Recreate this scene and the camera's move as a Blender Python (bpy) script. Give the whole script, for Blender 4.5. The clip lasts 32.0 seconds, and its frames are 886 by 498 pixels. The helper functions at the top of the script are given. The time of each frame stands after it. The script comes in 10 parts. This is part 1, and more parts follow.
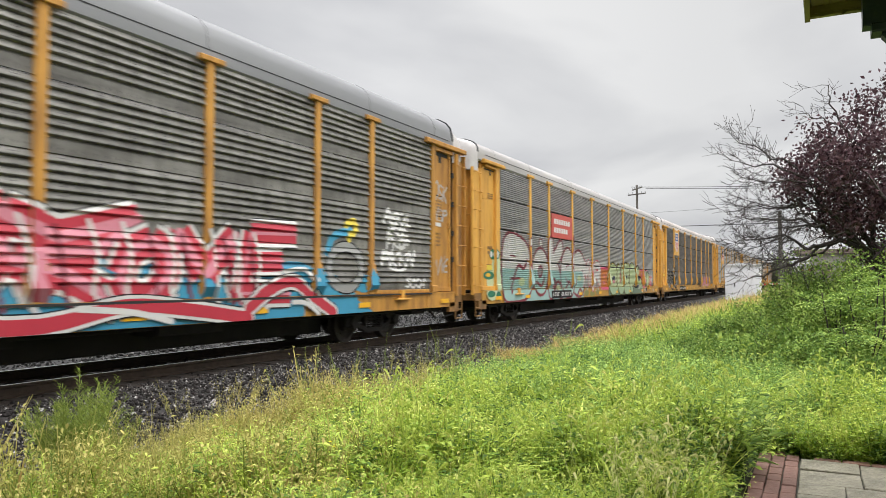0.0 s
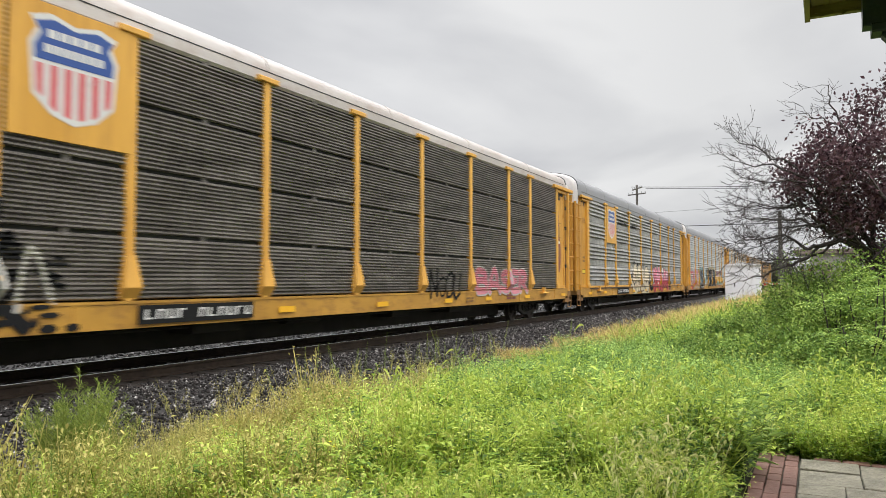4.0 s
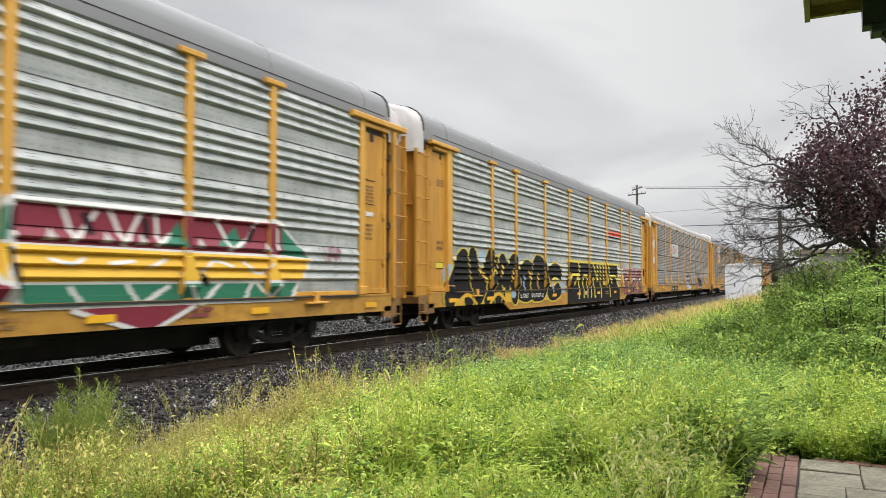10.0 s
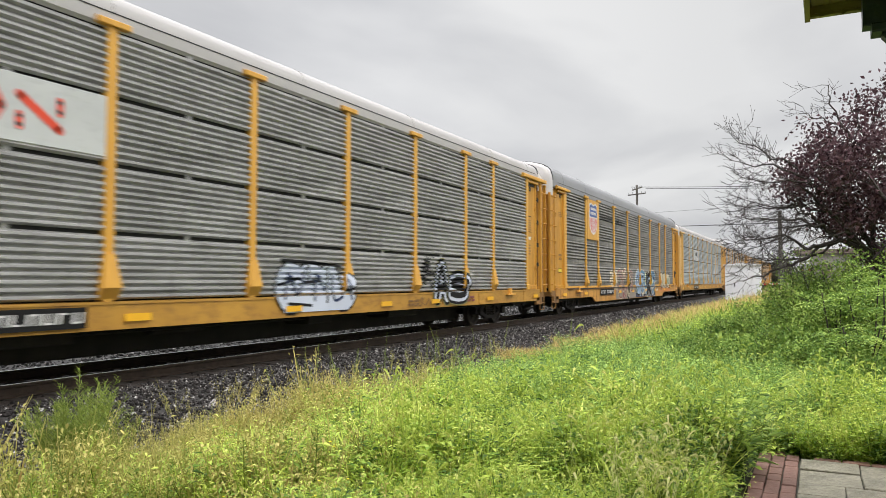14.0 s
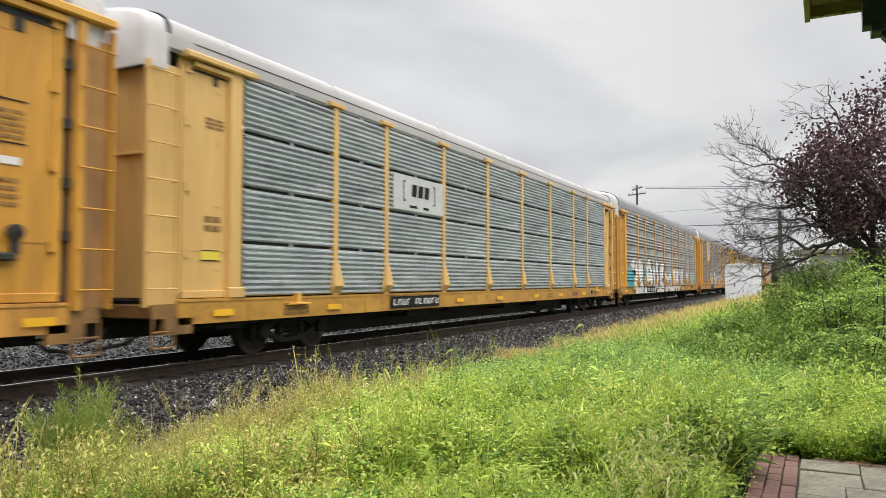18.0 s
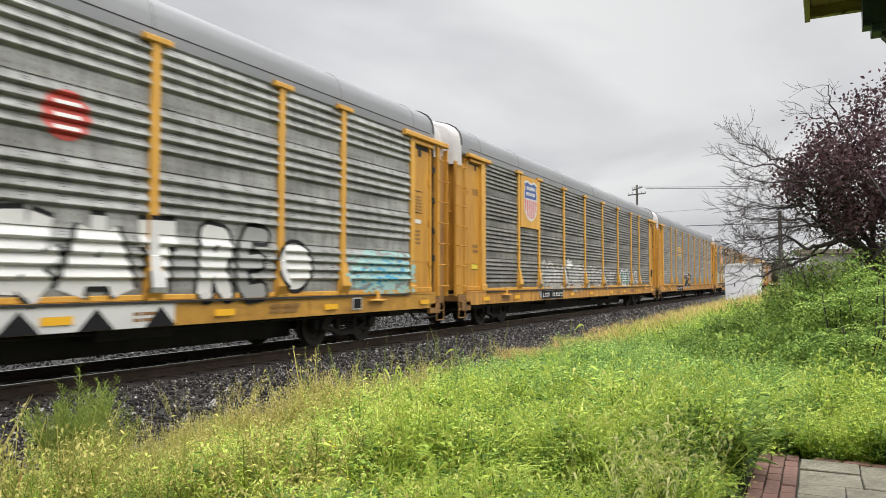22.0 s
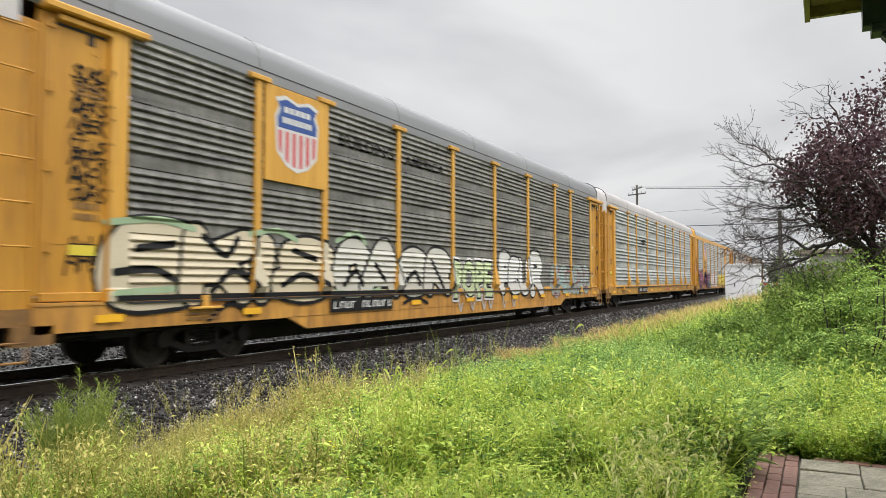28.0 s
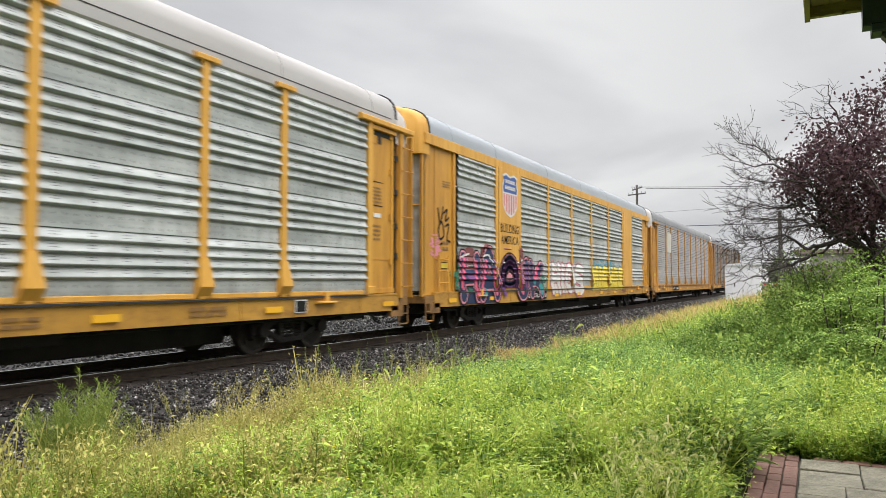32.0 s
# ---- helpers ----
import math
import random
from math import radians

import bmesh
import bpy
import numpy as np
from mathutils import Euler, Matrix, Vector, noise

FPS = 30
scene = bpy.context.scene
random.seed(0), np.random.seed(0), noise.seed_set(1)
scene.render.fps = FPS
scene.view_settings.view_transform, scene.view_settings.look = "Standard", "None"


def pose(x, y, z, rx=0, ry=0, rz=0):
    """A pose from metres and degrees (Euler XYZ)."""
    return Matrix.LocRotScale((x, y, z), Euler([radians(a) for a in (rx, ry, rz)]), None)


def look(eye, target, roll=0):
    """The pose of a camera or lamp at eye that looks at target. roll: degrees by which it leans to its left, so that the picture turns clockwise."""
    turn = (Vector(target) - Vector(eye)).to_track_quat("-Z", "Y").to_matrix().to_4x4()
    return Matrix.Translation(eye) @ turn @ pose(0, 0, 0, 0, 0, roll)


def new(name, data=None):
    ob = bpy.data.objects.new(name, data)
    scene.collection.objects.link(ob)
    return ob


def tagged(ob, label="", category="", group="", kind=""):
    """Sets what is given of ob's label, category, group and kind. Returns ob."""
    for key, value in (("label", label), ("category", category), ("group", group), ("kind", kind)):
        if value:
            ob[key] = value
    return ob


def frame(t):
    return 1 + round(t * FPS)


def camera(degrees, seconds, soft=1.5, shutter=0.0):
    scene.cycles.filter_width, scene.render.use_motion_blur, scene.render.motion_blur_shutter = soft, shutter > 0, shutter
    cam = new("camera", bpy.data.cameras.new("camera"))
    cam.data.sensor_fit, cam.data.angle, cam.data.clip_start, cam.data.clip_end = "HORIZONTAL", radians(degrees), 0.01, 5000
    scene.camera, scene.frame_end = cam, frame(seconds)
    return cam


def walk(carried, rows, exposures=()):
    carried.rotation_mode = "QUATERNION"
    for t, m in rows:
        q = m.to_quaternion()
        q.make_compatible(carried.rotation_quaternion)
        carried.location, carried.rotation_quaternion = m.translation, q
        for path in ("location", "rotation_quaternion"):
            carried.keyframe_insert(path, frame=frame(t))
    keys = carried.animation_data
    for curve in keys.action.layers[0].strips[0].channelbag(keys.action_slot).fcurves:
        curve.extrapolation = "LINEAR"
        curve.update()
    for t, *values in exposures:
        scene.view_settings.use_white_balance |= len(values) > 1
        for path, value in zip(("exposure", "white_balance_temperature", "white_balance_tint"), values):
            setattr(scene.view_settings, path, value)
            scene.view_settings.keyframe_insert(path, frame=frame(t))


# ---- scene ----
# The track runs along +x; the train rolls towards -x. Rail heads are at z = 0.
HEAD_Y, SIDE_Y, MID_Y = 26.95, 8.79, 10.29      # camera heading, near flank of the train, track centre
EYE = (0.0, 0.0, 1.37)
PITCH = 2.52
cam = camera(62.3, 32.0, soft=0.75, shutter=0.3)
AIM = Vector((math.cos(radians(HEAD_Y)), math.sin(radians(HEAD_Y)), math.tan(radians(PITCH))))
walk(cam, [(0.0, look(EYE, Vector(EYE) + AIM)), (32.0, look(EYE, Vector(EYE) + AIM))])
scene.view_settings.exposure = 0.0

# ---------------------------------------------------------------- world and light
world = bpy.data.worlds.new("overcast_sky")
scene.world = world
world.use_nodes = True


def build_world():
    nt = world.node_tree
    nt.nodes.clear()
    N = nt.nodes.new
    L = nt.links.new
    out = N("ShaderNodeOutputWorld")
    bg = N("ShaderNodeBackground")
    tc = N("ShaderNodeTexCoord")
    sep = N("ShaderNodeSeparateXYZ")
    L(tc.outputs["Generated"], sep.inputs[0])
    # flattened cloud layer: divide the direction by its height
    mx = N("ShaderNodeMath"); mx.operation = "MAXIMUM"; mx.inputs[1].default_value = 0.0
    L(sep.outputs["Z"], mx.inputs[0])
    ad = N("ShaderNodeMath"); ad.operation = "ADD"; ad.inputs[1].default_value = 0.22
    L(mx.outputs[0], ad.inputs[0])
    dv = N("ShaderNodeVectorMath"); dv.operation = "DIVIDE"
    cb = N("ShaderNodeCombineXYZ")
    for i in range(3):
        L(ad.outputs[0], cb.inputs[i])
    L(tc.outputs["Generated"], dv.inputs[0]); L(cb.outputs[0], dv.inputs[1])
    nz = N("ShaderNodeTexNoise")
    nz.inputs["Scale"].default_value = 1.15
    nz.inputs["Detail"].default_value = 5.0
    nz.inputs["Roughness"].default_value = 0.45
    nz.inputs["Distortion"].default_value = 0.35
    L(dv.outputs[0], nz.inputs["Vector"])
    rp = N("ShaderNodeValToRGB")
    e = rp.color_ramp.elements
    e[0].position, e[0].color = 0.36, (0.55, 0.555, 0.575, 1)
    e[1].position, e[1].color = 0.66, (0.80, 0.80, 0.80, 1)
    L(nz.outputs["Fac"], rp.inputs[0])
    # an overcast zenith is brighter than the horizon
    zr = N("ShaderNodeMapRange")
    zr.inputs["From Min"].default_value, zr.inputs["From Max"].default_value = 0.40, 0.85
    zr.inputs["To Min"].default_value, zr.inputs["To Max"].default_value = 1.0, SKY_ZENITH
    L(sep.outputs["Z"], zr.inputs["Value"])
    ml = N("ShaderNodeMix"); ml.data_type = "RGBA"; ml.blend_type = "MULTIPLY"; ml.inputs[0].default_value = 1.0
    cc = N("ShaderNodeCombineColor")
    for i in range(3):
        L(zr.outputs[0], cc.inputs[i])
    L(rp.outputs[0], ml.inputs[6]); L(cc.outputs[0], ml.inputs[7])
    # a thin bright part of the cloud and a heavier grey one
    shaded = ml.outputs[2]
    for (dx, dy, dz), edge, gain in (((0.855, 0.423, 0.300), 0.93, 1.10), ((0.928, 0.215, 0.304), 0.95, 0.92)):
        dp = N("ShaderNodeVectorMath"); dp.operation = "DOT_PRODUCT"; dp.inputs[1].default_value = (dx, dy, dz)
        L(tc.outputs["Generated"], dp.inputs[0])
        lobe = N("ShaderNodeMapRange"); lobe.interpolation_type = "SMOOTHSTEP"
        lobe.inputs["From Min"].default_value, lobe.inputs["From Max"].default_value = edge, 1.0
        lobe.inputs["To Min"].default_value, lobe.inputs["To Max"].default_value = 1.0, gain
        L(dp.outputs["Value"], lobe.inputs["Value"])
        sc = N("ShaderNodeVectorMath"); sc.operation = "SCALE"
        L(shaded, sc.inputs[0]); L(lobe.outputs[0], sc.inputs["Scale"])
        shaded = sc.outputs[0]
    sky = N("ShaderNodeTexSky"); sky.sky_type = "NISHITA"; sky.sun_disc = False
    sky.sun_elevation, sky.sun_rotation = radians(52), radians(150)
    sm = N("ShaderNodeMix"); sm.data_type = "RGBA"; sm.blend_type = "ADD"; sm.inputs[0].default_value = 0.004
    L(shaded, sm.inputs[6]); L(sky.outputs[0], sm.inputs[7])
    L(sm.outputs[2], bg.inputs["Color"])
    bg.inputs["Strength"].default_value = 1.0
    L(bg.outputs[0], out.inputs[0])


SKY_ZENITH = 5.3
build_world()
sun = new("sun", bpy.data.lights.new("sun", "SUN"))
sun.data.energy, sun.data.angle, sun.data.color = 1.5, radians(35), (1.0, 0.97, 0.93)
sun.matrix_world = look((-20, -35, 60), (0, 0, 0))


# ---------------------------------------------------------------- materials
def material(name, rough=0.7, metal=0.0):
    m = bpy.data.materials.new(name)
    m.use_nodes = True
    b = m.node_tree.nodes["Principled BSDF"]
    b.inputs["Roughness"].default_value = rough
    b.inputs["Metallic"].default_value = metal
    return m, m.node_tree, b


def paint(name, c0, c1, rough=0.55, metal=0.0, scale=2.0, streak=(1, 1, 1), dirt=None, dirt_amount=0.5, bump=0.15, fine=40.0, rand=0.0, c2=None, spec=0.5, runs=None):
    """Two-scale surface: a broad mix of c0 and c1, stains of dirt, fine relief."""
    m, nt, b = material(name, rough, metal)
    N, L = nt.nodes.new, nt.links.new
    tc = N("ShaderNodeTexCoord")
    mp = N("ShaderNodeMapping"); mp.inputs["Scale"].default_value = streak
    L(tc.outputs["Object"], mp.inputs[0])
    n1 = N("ShaderNodeTexNoise"); n1.inputs["Scale"].default_value = scale; n1.inputs["Detail"].default_value = 6; n1.inputs["Roughness"].default_value = 0.6
    L(mp.outputs[0], n1.inputs["Vector"])
    r1 = N("ShaderNodeValToRGB")
    e = r1.color_ramp.elements
    e[0].position, e[0].color = 0.33, (*c0, 1)
    e[1].position, e[1].color = 0.67, (*c1, 1)
    L(n1.outputs["Fac"], r1.inputs[0])
    last = r1.outputs[0]
    if rand:
        oi = N("ShaderNodeObjectInfo")
        hs = N("ShaderNodeHueSaturation")
        mr = N("ShaderNodeMapRange")
        mr.inputs["To Min"].default_value, mr.inputs["To Max"].default_value = 1 - rand, 1 + rand
        L(oi.outputs["Random"], mr.inputs["Value"])
        L(mr.outputs[0], hs.inputs["Value"]); L(last, hs.inputs["Color"])
        last = hs.outputs[0]
    n2 = N("ShaderNodeTexNoise"); n2.inputs["Scale"].default_value = scale * 4.3; n2.inputs["Detail"].default_value = 8; n2.inputs["Roughness"].default_value = 0.7
    if runs:
        m2 = N("ShaderNodeMapping"); m2.inputs["Scale"].default_value = runs
        L(tc.outputs["Object"], m2.inputs["Vector"]); L(m2.outputs[0], n2.inputs["Vector"])
    else:
        L(mp.outputs[0], n2.inputs["Vector"])
    if dirt:
        r2 = N("ShaderNodeValToRGB")
        r2.color_ramp.elements[0].position = 0.62 - 0.25 * dirt_amount
        r2.color_ramp.elements[1].position = 0.80 - 0.15 * dirt_amount
        L(n2.outputs["Fac"], r2.inputs[0])
        mx = N("ShaderNodeMix"); mx.data_type = "RGBA"
        mul = N("ShaderNodeMath"); mul.operation = "MULTIPLY"; mul.inputs[1].default_value = dirt_amount
        L(r2.outputs[0], mul.inputs[0]); L(mul.outputs[0], mx.inputs[0])
        L(last, mx.inputs[6]); mx.inputs[7].default_value = (*dirt, 1)
        last = mx.outputs[2]
    L(last, b.inputs["Base Color"])
    rr = N("ShaderNodeMapRange")
    rr.inputs["To Min"].default_value, rr.inputs["To Max"].default_value = max(0.05, rough - 0.15), min(1, rough + 0.15)
    L(n2.outputs["Fac"], rr.inputs["Value"]); L(rr.outputs[0], b.inputs["Roughness"])
    b.inputs["Specular IOR Level"].default_value = spec
    if bump:
        n3 = N("ShaderNodeTexNoise"); n3.inputs["Scale"].default_value = fine; n3.inputs["Detail"].default_value = 4
        L(tc.outputs["Object"], n3.inputs["Vector"])
        bp = N("ShaderNodeBump"); bp.inputs["Strength"].default_value = bump; bp.inputs["Distance"].default_value = 0.02
        L(n3.outputs["Fac"], bp.inputs["Height"]); L(bp.outputs[0], b.inputs["Normal"])
    return m


def leafy(name, cols, rough=0.55, trans=0.25, patch=0.35):
    """Foliage: colour by island and by broad patches, with light through the leaf."""
    m, nt, b = material(name, rough)
    N, L = nt.nodes.new, nt.links.new
    g = N("ShaderNodeNewGeometry")
    tc = N("ShaderNodeTexCoord")
    nz = N("ShaderNodeTexNoise"); nz.inputs["Scale"].default_value = patch; nz.inputs["Detail"].default_value = 3
    L(tc.outputs["Object"], nz.inputs["Vector"])
    mr = N("ShaderNodeMapRange"); mr.inputs["From Min"].default_value, mr.inputs["From Max"].default_value = 0.3, 0.7
    L(nz.outputs["Fac"], mr.inputs["Value"])
    mixv = N("ShaderNodeMix"); mixv.data_type = "FLOAT"; mixv.inputs[0].default_value = 0.5
    L(g.outputs["Random Per Island"], mixv.inputs[2]); L(mr.outputs[0], mixv.inputs[3])
    rp = N("ShaderNodeValToRGB")
    while len(rp.color_ramp.elements) < len(cols):
        rp.color_ramp.elements.new(0.5)
    for i, (el, c) in enumerate(zip(rp.color_ramp.elements, cols)):
        el.position, el.color = 0.12 + 0.76 * i / (len(cols) - 1), (*c, 1)
    L(mixv.outputs[0], rp.inputs[0])
    L(rp.outputs[0], b.inputs["Base Color"])
    b.inputs["Specular IOR Level"].default_value = 0.16
    tr = N("ShaderNodeBsdfTranslucent")
    L(rp.outputs[0], tr.inputs[0])
    mx = N("ShaderNodeMixShader"); mx.inputs[0].default_value = trans
    L(b.outputs[0], mx.inputs[1]); L(tr.outputs[0], mx.inputs[2])
    L(mx.outputs[0], nt.nodes["Material Output"].inputs[0])
    return m


YELLOW = paint("yellow_paint", (0.585, 0.295, 0.04), (0.70, 0.375, 0.062), 0.5, scale=0.9, streak=(1.4, 1, 0.22), dirt=(0.24, 0.105, 0.03), dirt_amount=0.5, bump=0.05, runs=(1.6, 1, 0.16))
YELLOW_DIRTY = paint("dirty_yellow_paint", (0.58, 0.29, 0.045), (0.74, 0.40, 0.075), 0.6, scale=1.1, streak=(1, 1, 0.3), dirt=(0.24, 0.10, 0.03), dirt_amount=0.5, bump=0.06, runs=(1.3, 1, 0.2))
YELLOW_RUSTY = paint("rust_stained_yellow_paint", (0.46, 0.215, 0.036), (0.62, 0.31, 0.055), 0.6, scale=1.1, streak=(1, 1, 0.3), dirt=(0.17, 0.075, 0.03), dirt_amount=0.75, bump=0.06, runs=(1.3, 1, 0.2))
YELLOW_SILL = paint("grimy_yellow_sill", (0.38, 0.192, 0.028), (0.52, 0.275, 0.042), 0.55, scale=1.3, streak=(0.6, 1, 1.2), dirt=(0.19, 0.08, 0.028), dirt_amount=0.6, bump=0.06)
YELLOW_END = paint("orange_yellow_end_paint", (0.47, 0.222, 0.024), (0.62, 0.312, 0.040), 0.5, scale=0.9, streak=(1.4, 1, 0.22), dirt=(0.20, 0.08, 0.02), dirt_amount=0.6, bump=0.05, runs=(1.9, 1, 0.14))
YELLOW_PALE = paint("faded_yellow_paint", (0.56, 0.345, 0.11), (0.68, 0.43, 0.15), 0.5, scale=0.9, streak=(1.4, 1, 0.22), dirt=(0.30, 0.17, 0.07), dirt_amount=0.4, bump=0.05, runs=(1.6, 1, 0.16))
END_STEEL = paint("rust_streaked_end_steel", (0.12, 0.064, 0.024), (0.32, 0.16, 0.04), 0.7, scale=2.0, dirt=(0.05, 0.032, 0.02), dirt_amount=0.5, bump=0.08)
RUST_BOARD = paint("rusted_ladder_board", (0.24, 0.12, 0.045), (0.38, 0.20, 0.06), 0.75, scale=1.6, streak=(1, 1, 0.3), dirt=(0.12, 0.06, 0.03), dirt_amount=0.5)


def galvanised(name, lo, hi, dirt, amount, rand=0.05):
    return paint(name, lo, hi, 0.5, 0.25, 1.3, (0.45, 1, 2.4), dirt, amount * 0.85, 0.06, 60, rand, runs=(0.9, 1, 0.22))


PANEL_DARK = galvanised("weathered_dark_panel", (0.095, 0.09, 0.081), (0.27, 0.26, 0.235), (0.05, 0.043, 0.034), 0.75)
PANEL_DUSK = galvanised("dusty_dark_panel", (0.15, 0.144, 0.13), (0.37, 0.357, 0.325), (0.075, 0.066, 0.053), 0.7)
PANEL_BROWN = galvanised("sooty_brown_panel", (0.10, 0.088, 0.078), (0.25, 0.225, 0.205), (0.045, 0.036, 0.028), 0.6)
PANEL_GREY = galvanised("weathered_grey_panel", (0.19, 0.19, 0.178), (0.42, 0.418, 0.397), (0.085, 0.078, 0.066), 0.78)
PANEL_LIGHT = galvanised("light_galvanised_panel", (0.275, 0.294, 0.285), (0.53, 0.55, 0.538), (0.16, 0.16, 0.145), 0.6)
PANEL_NEW = galvanised("bright_galvanised_panel", (0.305, 0.335, 0.342), (0.545, 0.58, 0.588), (0.22, 0.23, 0.23), 0.5)
PANEL_MID = galvanised("mid_grey_panel", (0.27, 0.266, 0.262), (0.47, 0.462, 0.455), (0.14, 0.13, 0.122), 0.55)
ROOF_GREY = paint("grey_roof_paint", (0.19, 0.193, 0.20), (0.245, 0.247, 0.255), 0.55, 0.1, 0.6, (0.3, 1, 1), (0.2, 0.19, 0.18), 0.3, 0.03)
ROOF_WHITE = paint("white_roof_paint", (0.345, 0.328, 0.32), (0.425, 0.408, 0.40), 0.65, 0.0, 0.7, (0.3, 1, 1), (0.42, 0.36, 0.30), 0.3, 0.03)
ROOF_STAINED = paint("stained_white_roof", (0.40, 0.36, 0.33), (0.54, 0.50, 0.475), 0.55, 0.0, 0.5, (0.5, 1, 1), (0.25, 0.12, 0.06), 0.45, 0.03)
ROOF_SILVER = paint("silver_roof_paint", (0.30, 0.33, 0.36), (0.38, 0.40, 0.43), 0.4, 0.3, 0.7, (0.3, 1, 1), (0.38, 0.36, 0.34), 0.25, 0.03)
CAP_WHITE = paint("white_end_cap", (0.44, 0.415, 0.405), (0.56, 0.535, 0.525), 0.5, 0, 1.5, dirt=(0.35, 0.30, 0.26), dirt_amount=0.4, bump=0.03)
# also laid in gaps and recesses, where its black stands in for shade
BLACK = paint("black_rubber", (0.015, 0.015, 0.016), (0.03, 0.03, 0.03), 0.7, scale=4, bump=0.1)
UNDER = paint("grimy_underframe", (0.010, 0.009, 0.008), (0.024, 0.020, 0.017), 0.85, scale=3, dirt=(0.06, 0.042, 0.03), dirt_amount=0.3)
WHEEL = paint("wheel_steel", (0.018, 0.015, 0.013), (0.045, 0.037, 0.03), 0.65, 0.3, 3, dirt=(0.08, 0.05, 0.035), dirt_amount=0.4)
RAIL_SIDE = paint("rusted_rail_web", (0.030, 0.019, 0.013), (0.062, 0.040, 0.027), 0.8, 0.1, 3, dirt=(0.02, 0.016, 0.013), dirt_amount=0.5)
RAIL_HEAD = paint("polished_rail_head", (0.6, 0.6, 0.6), (0.75, 0.75, 0.75), 0.22, 1.0, 5, bump=0.02)
TIE = paint("creosoted_timber", (0.025, 0.019, 0.015), (0.06, 0.047, 0.038), 0.9, scale=4, streak=(1, 0.2, 1), dirt=(0.1, 0.09, 0.08), dirt_amount=0.3, bump=0.5, fine=30)
SOIL = paint("dark_soil", (0.022, 0.024, 0.011), (0.05, 0.047, 0.024), 0.95, scale=1.2, dirt=(0.14, 0.12, 0.07), dirt_amount=0.4, bump=0.6, fine=12)
STONE = paint("ballast_bed", (0.015, 0.014, 0.013), (0.04, 0.036, 0.034), 0.85, scale=9, dirt=(0.12, 0.115, 0.11), dirt_amount=0.25, bump=1.0, fine=22)


# ---------------------------------------------------------------- mesh helpers
def smooth_by(me, degrees=35):
    """Smooth shading but for edges sharper than this."""
    me.polygons.foreach_set("use_smooth", [True] * len(me.polygons))
    me.set_sharp_from_angle(angle=radians(degrees))
    return me


def mesh_of(name, verts, faces, mat=None, smooth=False):
    me = bpy.data.meshes.new(name)
    me.from_pydata([tuple(v) for v in verts], [], faces)
    if mat:
        me.materials.append(mat)
    if smooth:
        me.polygons.foreach_set("use_smooth", [True] * len(me.polygons))
    return me


def flat_mesh(name, V, F, mat):
    """A mesh from numpy arrays; all faces have the same number of corners."""
    me = bpy.data.meshes.new(name)
    n, k = F.shape
    me.vertices.add(len(V)); me.loops.add(n * k); me.polygons.add(n)
    me.vertices.foreach_set("co", V.astype(np.float32).ravel())
    me.loops.foreach_set("vertex_index", F.astype(np.int32).ravel())
    me.polygons.foreach_set("loop_start", np.arange(0, n * k, k, dtype=np.int32))
    me.polygons.foreach_set("loop_total", np.full(n, k, dtype=np.int32))
    me.update(calc_edges=True)
    me.materials.append(mat)
    return me


